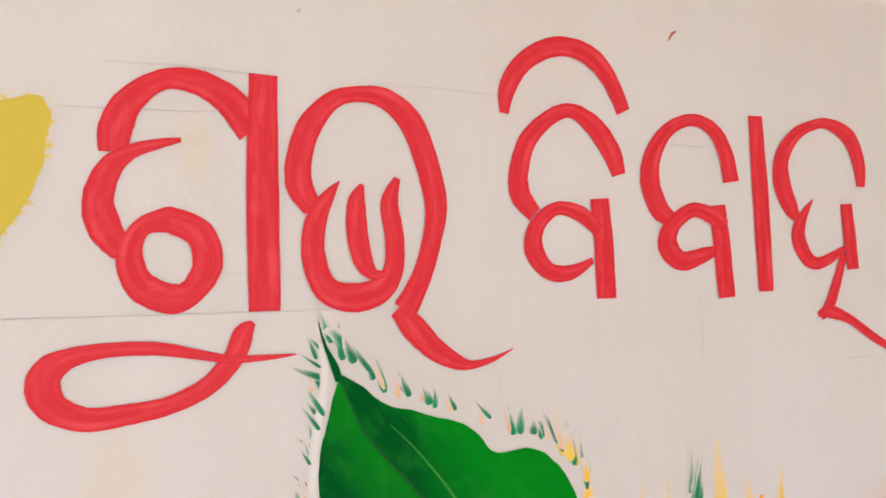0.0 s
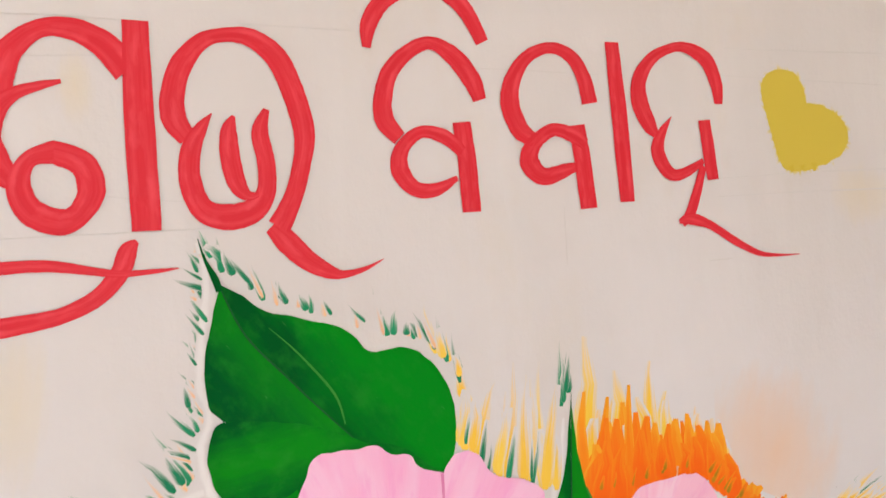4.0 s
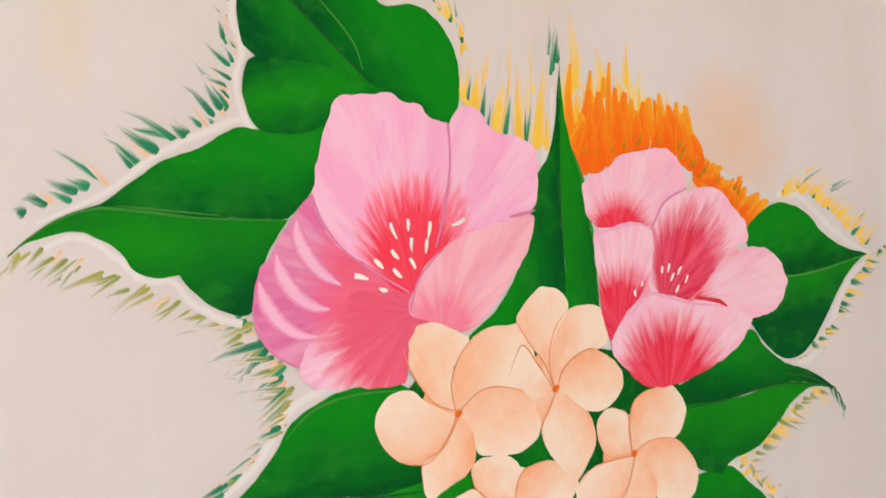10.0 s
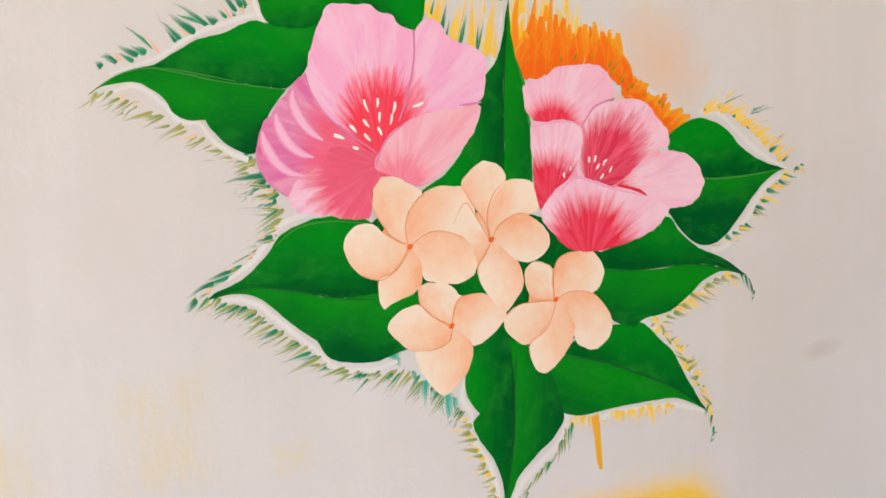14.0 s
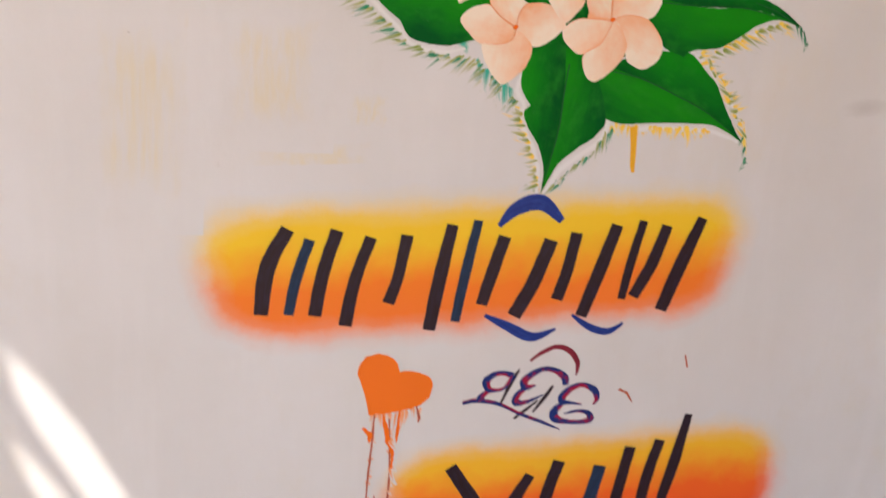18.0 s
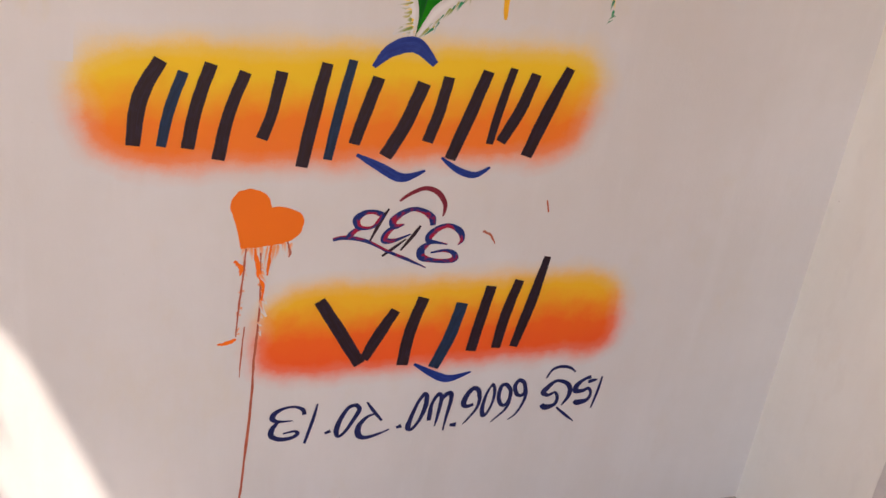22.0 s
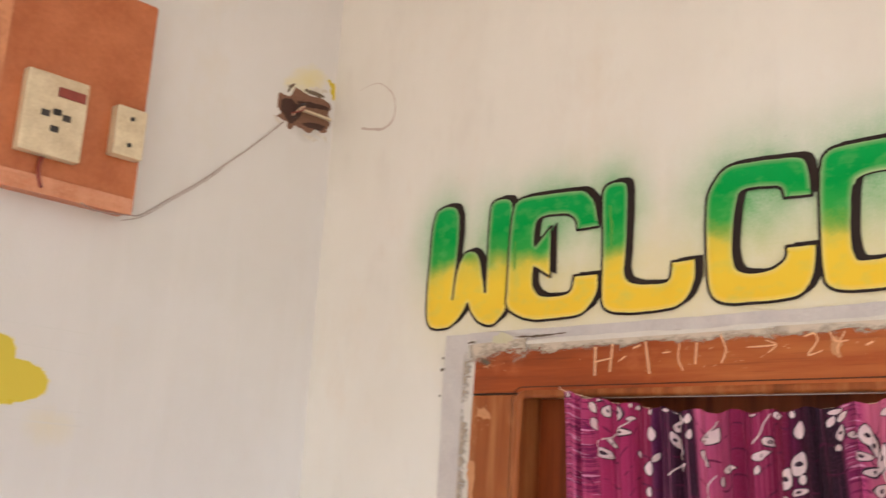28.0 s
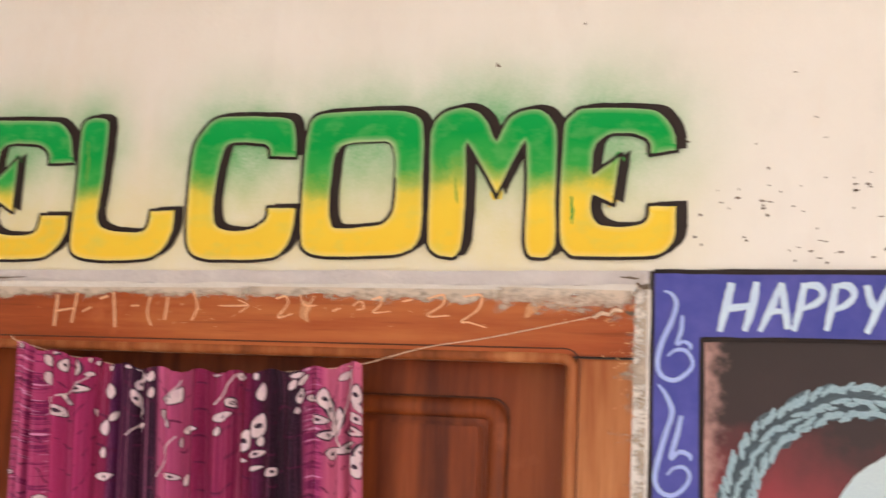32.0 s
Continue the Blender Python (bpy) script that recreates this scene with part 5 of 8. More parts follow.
rows.append(([(-104.3, 182.3), (-102.7, 180.0), (-102.0, 176.4), (-101.8, 175.8)], [(-105.0, 184.7), (-102.8, 182.5), (-102.1, 179.2), (-101.8, 178.4)], 9, 1.0, (M_T_GREEN, M_T_YELLOW)))
rows.append(([(-125.5, 175.3), (-126.6, 174.5), (-128.5, 173.3), (-131.3, 172.6), (-134.3, 170.5), (-138.5, 169.4), (-142.1, 168.2)], [(-127.6, 177.6), (-128.0, 176.7), (-130.3, 175.0), (-133.3, 174.3), (-137.1, 173.6), (-140.7, 171.2), (-143.8, 169.1)], 24, 1.0, (M_T_GREEN, M_T_ORANGE)))
rows.append(([(-124.5, 179.4), (-125.2, 177.4), (-125.8, 175.6)], [(-125.4, 181.1), (-126.9, 178.7), (-127.7, 177.1)], 7, 0.6, (M_T_GREEN, M_T_ORANGE)))
rows.append(([(-143.1, 165.2), (-139.9, 164.9), (-136.8, 162.8), (-132.3, 160.3), (-128.0, 157.3), (-125.9, 154.9), (-123.7, 151.1), (-124.3, 148.6), (-125.4, 147.7)], [(-144.3, 163.9), (-142.1, 163.5), (-139.9, 162.1), (-134.7, 158.9), (-130.6, 157.4), (-129.0, 155.2), (-126.9, 151.4), (-127.3, 148.5), (-127.4, 147.6)], 54, 0.55, (M_T_OLIVE, M_T_ORANGE, M_T_OLIVE)))
rows.append(([(-126.7, 157.9), (-125.0, 155.3), (-123.6, 152.0), (-124.2, 149.0), (-127.6, 145.9), (-130.9, 143.9), (-133.8, 141.8)], [(-129.3, 157.4), (-127.9, 154.3), (-126.6, 150.8), (-126.8, 148.3), (-130.2, 145.0), (-133.8, 143.0), (-135.5, 140.5)], 40, 0.8, (M_T_OLIVE, M_T_GREEN, M_T_ORANGE)))
rows.append(([(-132.3, 141.6), (-128.1, 140.0), (-123.8, 136.4), (-119.3, 132.6), (-114.5, 130.5), (-108.7, 129.7), (-103.6, 126.2), (-100.6, 122.8)], [(-134.0, 140.3), (-130.7, 138.7), (-127.1, 135.6), (-122.1, 132.1), (-116.7, 129.7), (-111.5, 127.2), (-105.7, 124.0), (-102.2, 121.1)], 70, 0.6, (M_T_OLIVE, M_T_GREEN, M_T_OLIVE)))
rows.append(([(-99.9, 121.6), (-98.2, 117.2), (-96.5, 112.7), (-95.6, 108.7)], [(-101.7, 122.2), (-100.6, 117.5), (-98.4, 112.5), (-97.8, 108.1)], 26, 0.9, (M_T_YELLOW, M_T_OLIVE)))
rows.append(([(-84.4, 119.2), (-86.0, 116.1), (-89.7, 112.9), (-92.9, 109.3)], [(-84.0, 116.3), (-86.7, 113.7), (-91.5, 110.3), (-94.9, 107.3)], 14, 0.6, (M_T_GREEN, M_T_OLIVE)))
rows.append(([(-83.8, 119.5), (-77.5, 119.5), (-71.6, 119.2), (-66.6, 118.9)], [(-83.3, 118.0), (-77.3, 117.4), (-71.4, 117.5), (-66.3, 117.6)], 22, 1.2, (M_T_YELLOW, M_T_YELLOW)))
rows.append(([(-68.2, 130.4), (-65.2, 126.2), (-62.2, 122.0), (-59.9, 118.2)], [(-69.3, 132.2), (-67.1, 128.1), (-64.3, 123.5), (-61.5, 120.1)], 20, 1.0, (M_T_YELLOW, M_T_OLIVE)))
rows.append(([(-69.8, 131.2), (-64.9, 133.2), (-60.3, 135.6), (-55.5, 137.1)], [(-66.7, 130.1), (-61.8, 131.9), (-57.3, 133.9), (-53.3, 135.7)], 20, 1.1, (M_T_YELLOW, M_T_OLIVE)))
rows.append(([(-58.4, 141.2), (-52.6, 144.2), (-48.8, 147.9), (-45.4, 150.4), (-41.5, 152.1)], [(-54.8, 140.8), (-50.5, 143.4), (-46.1, 147.2), (-43.2, 149.8), (-39.8, 151.6)], 24, 0.8, (M_T_OLIVE, M_T_YELLOW, M_T_GREEN)))
rows.append(([(-70.2, 131.4), (-65.8, 127.3), (-62.6, 122.8), (-60.1, 117.5)], [(-68.3, 131.5), (-64.5, 127.8), (-61.1, 123.7), (-58.9, 113.2)], 18, 0.8, (M_T_OLIVE, M_T_YELLOW)))
rows.append(([(-60.0, 160.8), (-55.7, 160.8), (-51.2, 157.5), (-45.6, 153.3)], [(-56.9, 163.0), (-51.6, 161.9), (-48.0, 158.5), (-43.3, 154.4)], 34, 1.1, (M_T_GREEN, M_T_YELLOW, M_T_YELLOW, M_T_YELLOW)))
rows.append(([(-103.2, 174.5), (-101.7, 172.9), (-99.4, 171.1), (-96.3, 169.8), (-94.0, 169.2)], [(-102.4, 178.7), (-100.5, 177.0), (-97.8, 177.9), (-95.4, 178.3), (-92.9, 174.3)], 15, 1.5, (M_T_YELLOW, M_T_YELLOW)))
rows.append(([(-102.6, 174.0), (-100.0, 171.2), (-95.6, 169.6)], [(-102.1, 176.6), (-98.7, 175.8), (-94.8, 173.3)], 6, 0.6, (M_T_GREEN,)))
rows.append(([(-92.3, 176.4), (-92.0, 177.0)], [(-91.9, 180.5), (-91.3, 180.2)], 3, 0.8, (M_T_GREEN,)))
rows.append(([(-53.9, 136.8), (-52.2, 135.6), (-50.8, 133.3)], [(-53.0, 134.3), (-51.5, 133.6), (-51.4, 132.0)], 6, 0.4, (M_T_GREEN,)))
rows.append(([(-60.3, 117.7), (-59.4, 115.4), (-58.8, 113.0)], [(-61.3, 116.0), (-59.5, 113.5), (-60.0, 111.7)], 6, 0.5, (M_T_GREEN,)))
for feet, tips, n, w, mats in rows:
    for k, m in enumerate(mats):
        tagged(flicks("N", bouquet, "brushwork", feet, tips, max(3, int((1.6 if m is not M_T_ORANGE else 0.9) * n) // len(mats) + 1), w * (0.95 if m is not M_T_ORANGE else 0.75), m, FL, n * 7 + k), kind="stuff")
        FL += 0.012
band("N", "beige_wash", (-80.0, 173.0), (-55.0, 163.0), 24, M_MIST_S, 0.24, "", "", bouquet)
band("N", "flame_underpaint", (-91.0, 169.2), (-75.0, 168.2), 12, M_FLAME_S, 0.30, "", "", bouquet)
band("N", "flame_underpaint", (-77.8, 164.4), (-62.1, 156.8), 7, M_FLAME_S, 0.36, "", "", bouquet)
rows = []
rows.append(([(-90.8, 169.7), (-87.3, 169.3), (-82.1, 169.3), (-76.7, 168.8), (-73.7, 166.7)], [(-89.8, 181.3), (-86.6, 178.6), (-82.0, 177.7), (-76.9, 175.7), (-73.9, 173.9)], 26, 1.5, M_FLAME_Y, 0.9))
rows.append(([(-91.0, 168.6), (-87.5, 167.6), (-82.2, 168.5), (-76.8, 167.9), (-74.2, 165.8)], [(-89.6, 177.4), (-86.1, 176.6), (-81.5, 176.0), (-76.6, 174.7), (-74.1, 172.5)], 24, 1.5, M_FLAME, 1.15))
rows.append(([(-90.1, 166.9), (-87.0, 166.1), (-82.3, 167.3), (-76.9, 166.9), (-73.6, 164.5)], [(-88.3, 174.8), (-85.5, 174.3), (-81.4, 174.2), (-77.3, 172.7), (-74.5, 169.8)], 30, 1.5, M_FLAME_R, 1.4))
rows.append(([(-73.7, 163.9), (-69.4, 161.5), (-65.5, 157.9)], [(-70.8, 166.7), (-66.0, 163.6), (-61.9, 160.3)], 18, 1.3, M_FLAME, 1.3))
rows.append(([(-73.7, 163.6), (-69.4, 161.2), (-66.0, 157.6)], [(-72.1, 165.3), (-67.5, 162.6), (-64.0, 158.9)], 14, 1.2, M_FLAME_R, 1.55))
rows.append(([(-88.9, 167.8), (-84.5, 167.9), (-79.9, 168.5), (-75.7, 166.9)], [(-88.2, 170.0), (-83.3, 170.0), (-78.3, 171.0), (-73.4, 168.8)], 9, 0.32, M_FLAME_O, 2.0))
rows.append(([(-75.8, 166.3), (-73.2, 164.5), (-67.6, 161.6)], [(-73.5, 168.2), (-70.8, 166.7), (-66.0, 163.6)], 9, 0.4, M_FLAME_O, 2.1))
rows.append(([(-110.1, 132.4), (-106.6, 128.8), (-103.6, 126.2), (-102.1, 125.2)], [(-109.1, 130.2), (-106.0, 125.9), (-103.2, 122.9), (-100.9, 122.1)], 8, 1.1, M_TEAL, 1.0))
for feet, tips, n, w, m, up in rows:
    tagged(flicks("N", bouquet, "flame_brushwork" if m in (M_FLAME, M_FLAME_R, M_FLAME_Y) else "brushwork", feet, tips, n, w * 1.45, m, up, n, 0.5, blunt=0.28 if m in (M_FLAME, M_FLAME_R) else 0.45, reach=0.66 if m in (M_FLAME, M_FLAME_R, M_FLAME_Y) else 0.7 if m is M_FLAME_O else 1.2), kind="stuff")
strokes("N", "paint_drip", [[(-80.2, 119.5, 1.32), (-79.8, 116.3, 1.05), (-79.6, 113.2, 0.87), (-79.4, 111.7, 0.48)]], M_AMBER, bouquet, 2.4)

# ---- mural: airbrushed bands, name bars, the word between, date ----
band("N", "airbrushed_band", (-157.4, 94.0), (-50.3, 97.5), 36, M_MIST_A, 0.35, "airbrushed band fading from yellow to orange under dark strokes", "airbrushed band")
band("N", "airbrushed_band", (-125.5, 51.1), (-36.5, 53.7), 33, M_MIST_B, 0.35, "airbrushed band fading from gold to vermilion under dark strokes", "airbrushed band")
names = thing("painted_name_bars", "slanting dark brush bars over an airbrushed orange band", "lettering")
rows = []
rows.append([(-136.1, 102.4, 2.25), (-139.2, 96.1, 2.60), (-140.2, 88.0, 2.29)])
rows.append([(-132.6, 100.6, 1.76), (-134.6, 94.4, 1.78), (-135.8, 87.9, 1.62)])
rows.append([(-128.3, 102.1, 2.14), (-130.4, 95.0, 2.16), (-131.6, 87.6, 2.19)])
rows.append([(-122.8, 100.9, 2.02), (-125.2, 93.7, 2.04), (-126.6, 85.7, 2.25)])
rows.append([(-116.9, 101.2, 2.06), (-118.2, 93.9, 1.91), (-119.6, 89.5, 2.12)])
rows.append([(-109.5, 102.9, 1.92), (-111.1, 94.0, 2.34), (-112.5, 84.5, 2.19)])
rows.append([(-105.2, 103.6, 1.56), (-106.8, 94.7, 1.79), (-108.1, 85.9, 1.61)])
rows.append([(-100.5, 100.8, 2.22), (-102.3, 94.3, 2.24), (-103.7, 88.8, 2.06)])
rows.append([(-92.4, 100.1, 2.51), (-95.0, 92.4, 2.56), (-97.9, 86.6, 2.59)])
rows.append([(-88.0, 101.3, 2.10), (-89.1, 94.6, 2.14), (-90.5, 89.4, 2.17)])
rows.append([(-80.9, 102.6, 2.18), (-83.3, 94.3, 2.43), (-85.8, 86.2, 2.24)])
rows.append([(-76.2, 103.3, 1.54), (-77.7, 96.0, 1.67), (-78.7, 89.2, 1.46)])
rows.append([(-71.8, 102.4, 2.03), (-73.8, 95.6, 2.30), (-76.6, 89.6, 2.10)])
rows.append([(-65.4, 103.7, 1.85), (-68.3, 95.7, 2.58), (-71.1, 86.9, 2.37)])
for pts in rows:
    strokes("N", "bar", [pts], M_INK if int(pts[0][0]) % 3 == 0 else M_BLACK, names, 2.4, rag=0.04)
strokes("N", "bar", [[(-101.7, 102.6, 0.81), (-98.9, 105.6, 2.40), (-94.8, 106.6, 2.66), (-90.9, 103.4, 1.15)]], M_BLUE, names, 2.6)
strokes("N", "bar", [[(-103.0, 86.9, 0.60), (-98.7, 84.7, 1.62), (-94.3, 82.6, 1.72), (-90.1, 84.0, 0.45)]], M_BLUE, names, 2.6)
strokes("N", "bar", [[(-87.4, 86.5, 0.50), (-83.9, 84.1, 1.24), (-80.5, 83.2, 1.23), (-77.8, 84.7, 0.47)]], M_BLUE, names, 2.6)
for pts in (
    [(-107.0, 58.2, 2.26), (-102.6, 51.4, 2.52), (-98.0, 44.0, 2.36)], [(-92.1, 55.6, 1.97), (-94.8, 50.5, 2.46), (-97.3, 45.0, 1.97)], [(-86.8, 58.1, 2.40), (-88.7, 50.8, 2.39), (-89.4, 43.2, 2.38)], [(-78.8, 56.6, 2.46), (-80.4, 49.1, 2.53), (-82.9, 42.2, 2.33)],
    [(-73.3, 60.1, 2.22), (-74.5, 52.7, 2.25), (-75.5, 45.6, 2.27)], [(-67.6, 61.2, 2.04), (-69.3, 53.7, 2.29), (-70.2, 46.0, 2.04)], [(-62.6, 66.2, 1.52), (-64.3, 56.0, 2.33), (-66.4, 46.1, 1.85)],
):
    strokes("N", "bar", [pts], M_INK if int(pts[0][0]) % 3 == 0 else M_BLACK, names, 2.4, rag=0.04)
strokes("N", "bar", [[(-86.9, 43.3, 0.58), (-82.1, 40.4, 1.68), (-79.0, 39.4, 1.62), (-74.6, 40.7, 0.42)]], M_BLUE, names, 2.6)

word = thing("painted_word", "small navy and maroon Odia word between the two bands", "lettering")
rows = []
rows.append(([(-105.7, 70.6, 0.54), (-103.3, 71.0, 0.65), (-99.7, 70.3, 0.55), (-96.9, 69.0, 0.44), (-95.1, 68.0, 0.45), (-91.2, 66.3, 0.46), (-87.4, 64.5, 0.17)], M_TWO))
rows.append(([(-97.0, 75.4, 0.87), (-98.6, 76.0, 0.65), (-100.4, 75.8, 0.75), (-101.7, 74.6, 1.08), (-101.3, 73.2, 0.87), (-100.1, 72.8, 0.54), (-98.5, 73.1, 0.44), (-97.4, 74.6, 0.54), (-96.8, 75.5, 0.65)], M_TWO))
rows.append(([(-100.3, 72.8, 0.44), (-101.5, 72.5, 0.65), (-102.5, 71.6, 0.87), (-103.1, 70.8, 0.54)], M_TWO))
rows.append(([(-95.9, 76.6, 0.27), (-97.1, 74.4, 0.55), (-98.8, 70.3, 0.28)], M_BLACK))
rows.append(([(-87.2, 73.2, 0.79), (-87.5, 74.7, 1.01), (-89.2, 76.0, 0.78), (-91.4, 76.5, 0.66), (-93.5, 75.6, 0.88), (-94.9, 74.2, 1.1), (-94.4, 73.1, 0.88), (-92.7, 73.5, 0.22)], M_TWO))
rows.append(([(-94.5, 73.0, 0.55), (-95.8, 71.8, 0.88), (-96.1, 70.3, 1.0), (-94.1, 70.3, 0.56), (-91.2, 71.5, 0.22)], M_TWO))
rows.append(([(-89.5, 73.2, 0.34), (-90.7, 71.2, 0.56), (-92.8, 68.2, 0.28)], M_BLACK))
rows.append(([(-92.0, 70.5, 0.22), (-94.2, 68.7, 0.45), (-96.2, 67.1, 0.34)], M_BLACK))
rows.append(([(-94.1, 78.1, 0.33), (-92.3, 79.5, 0.54), (-89.5, 80.6, 0.65), (-87.0, 79.7, 0.77), (-85.5, 77.7, 0.67), (-85.3, 76.1, 0.45), (-85.5, 75.0, 0.17)], M_MAROON))
rows.append(([(-81.7, 69.1, 0.13), (-81.0, 70.2, 0.69), (-81.7, 72.0, 0.92), (-83.9, 73.1, 0.68), (-85.9, 72.6, 0.9), (-87.5, 71.1, 1.13), (-87.4, 70.0, 0.91), (-85.9, 69.7, 0.46), (-83.8, 69.3, 0.23)], M_TWO))
rows.append(([(-87.3, 69.7, 0.57), (-88.8, 68.2, 1.14), (-88.4, 66.7, 1.15), (-86.2, 66.0, 0.69), (-83.4, 65.8, 0.7), (-81.9, 66.3, 1.05), (-82.4, 67.5, 0.7), (-84.3, 68.0, 0.46), (-86.9, 67.6, 0.23)], M_TWO))
for pts, m in rows:
    strokes("N", "brush_stroke", [[(q[0], q[1], q[2] * 1.35) for q in pts]], m, word, 2.2 + 0.01 * len(pts))
date = thing("painted_date", "navy brush-painted date line in Odia numerals on the wall", "lettering")
rows = []
rows.append(([[(-107.8, 33.2, 0.73), (-108.2, 34.4, 0.73), (-109.9, 35.2, 0.48), (-112.1, 34.9, 0.6), (-113.7, 33.8, 0.96), (-113.9, 32.6, 0.96), (-112.7, 32.0, 0.6), (-109.9, 32.0, 0.18)], [(-112.8, 31.9, 0.48), (-113.9, 30.3, 0.97), (-113.9, 28.7, 0.97), (-112.1, 27.8, 0.86), (-109.9, 28.0, 0.74), (-108.8, 28.9, 0.74), (-109.5, 29.5, 0.49), (-111.7, 29.1, 0.31)]], ()))
rows.append(([[(-105.4, 35.5, 0.3), (-106.0, 32.0, 0.61), (-107.3, 26.4, 0.5)]], ()))
rows.append(([[(-103.4, 28.4, 0.5), (-102.3, 28.9, 0.75)]], ()))
rows.append(([[(-97.6, 34.6, 0.75), (-99.1, 34.1, 0.74), (-100.5, 31.5, 0.87), (-101.1, 28.9, 1.0), (-100.6, 27.4, 0.63), (-99.3, 28.5, 0.63), (-97.8, 31.3, 0.75), (-96.9, 33.5, 0.87)]], (0,)))
rows.append(([[(-95.5, 35.1, 0.31), (-94.0, 33.0, 0.63), (-92.0, 30.4, 0.45)], [(-93.2, 32.3, 0.32), (-95.2, 31.5, 0.63), (-96.6, 29.5, 1.01), (-96.5, 27.4, 1.15), (-95.0, 26.6, 0.77), (-92.2, 27.3, 0.52), (-90.2, 28.2, 0.26)]], ()))
rows.append(([[(-88.8, 28.4, 0.52), (-87.7, 28.8, 0.91)]], ()))
rows.append(([[(-83.7, 36.2, 0.77), (-84.8, 34.3, 0.64), (-85.8, 31.0, 0.78), (-86.3, 28.3, 1.04), (-85.5, 27.7, 0.65), (-84.2, 29.5, 0.65), (-83.2, 32.8, 0.91), (-83.2, 35.5, 0.9)]], (0,)))
rows.append(([[(-82.0, 29.5, 0.79), (-82.0, 31.1, 0.91), (-81.8, 33.8, 0.65), (-80.7, 35.8, 0.77), (-80.0, 34.9, 0.78), (-80.2, 31.2, 0.66), (-80.6, 28.0, 0.26)], [(-80.2, 33.7, 0.39), (-79.3, 35.4, 0.91), (-78.1, 35.8, 0.91), (-77.9, 33.8, 0.78), (-78.4, 29.7, 0.53), (-78.6, 26.8, 0.27)]], ()))
rows.append(([[(-77.3, 28.0, 0.67), (-75.9, 28.0, 0.94)]], ()))
rows.append(([[(-71.7, 34.3, 0.8), (-72.2, 36.1, 0.92), (-73.4, 36.6, 0.92), (-74.6, 34.9, 1.05), (-75.0, 33.0, 1.06), (-74.2, 32.3, 0.8), (-72.8, 32.7, 0.66)], [(-71.6, 34.5, 0.79), (-71.7, 32.6, 0.67), (-72.3, 31.0, 0.53), (-73.7, 28.9, 0.4), (-74.5, 27.9, 0.2)]], ()))
rows.append(([[(-69.2, 37.4, 0.53), (-70.2, 35.3, 0.53), (-70.7, 31.9, 0.8), (-70.3, 29.8, 0.94), (-69.4, 30.4, 0.54), (-68.6, 33.1, 0.54), (-68.6, 35.8, 0.66)]], (0,)))
rows.append(([[(-66.1, 37.0, 0.8), (-67.2, 36.7, 0.8), (-67.5, 34.4, 0.8), (-66.9, 32.5, 0.81), (-65.9, 31.9, 0.68), (-65.0, 33.2, 0.68), (-65.0, 35.4, 0.81)], [(-64.9, 34.9, 0.67), (-64.9, 32.7, 0.68), (-65.5, 30.8, 0.54), (-67.0, 29.2, 0.41), (-68.3, 27.9, 0.2)]], (0,)))
rows.append(([[(-63.5, 37.9, 0.8), (-64.2, 36.5, 0.8), (-63.5, 34.5, 0.81), (-62.4, 34.0, 0.68), (-61.7, 35.1, 0.68), (-62.3, 37.2, 0.81)], [(-62.0, 36.7, 0.67), (-61.4, 34.4, 0.68), (-61.8, 31.9, 0.55), (-63.0, 29.4, 0.41), (-64.5, 28.2, 0.21)]], (0,)))
rows.append(([[(-57.4, 37.9, 0.34), (-56.3, 39.9, 0.54), (-54.4, 40.5, 0.68), (-52.4, 40.1, 0.55), (-50.9, 39.0, 0.34)], [(-52.6, 30.8, 0.28), (-51.4, 32.9, 0.84), (-51.4, 35.0, 0.97), (-52.7, 36.5, 0.83), (-55.0, 37.0, 0.68), (-56.7, 35.5, 1.1), (-57.4, 34.3, 1.1), (-56.2, 33.6, 0.69), (-54.7, 34.2, 0.55), (-53.9, 32.5, 0.7), (-54.5, 31.0, 0.84), (-56.4, 30.6, 1.25), (-57.3, 31.4, 0.83)], [(-53.7, 30.4, 0.35), (-51.4, 28.4, 0.57), (-48.9, 26.4, 0.22)]], ()))
rows.append(([[(-46.9, 37.5, 0.84), (-48.5, 36.9, 0.7), (-49.9, 35.5, 1.11), (-49.9, 34.2, 1.12), (-48.3, 34.1, 0.84), (-47.0, 34.6, 0.7), (-46.2, 33.3, 0.57), (-46.8, 31.7, 0.85), (-48.9, 31.2, 1.27), (-49.8, 31.7, 0.7)], [(-47.4, 36.2, 0.7), (-46.5, 36.5, 0.84), (-45.3, 36.7, 0.28)]], ()))
rows.append(([[(-44.3, 37.4, 0.35), (-44.6, 34.1, 0.57), (-45.4, 29.5, 0.36)]], ()))
for lines, closed in rows:
    strokes("N", "numeral", [[(q[0], q[1], q[2] * 1.15) for q in line] for line in lines], M_NAVY, date, 2.0, closed=closed)
h = patch("N", "painted_heart", [(-121.8, 69.2, 1), (-123.3, 74.6), (-124.1, 77.5), (-123.0, 79.9), (-120.2, 80.4), (-117.8, 79.1), (-117.0, 77.0, 1), (-114.1, 76.9), (-111.4, 75.3), (-111.5, 72.6), (-113.6, 70.4), (-117.6, 69.6)], (-118.8, 73.7), (-121.8, 69.2), M_ORA, None, 2.0, "orange painted heart with paint drips running down the wall", wobble=0.25)
tagged(h, category="painted heart", group="painted hearts")
drips = thing("paint_drips", "thin brown and orange paint drips below the orange heart", "paint drips")
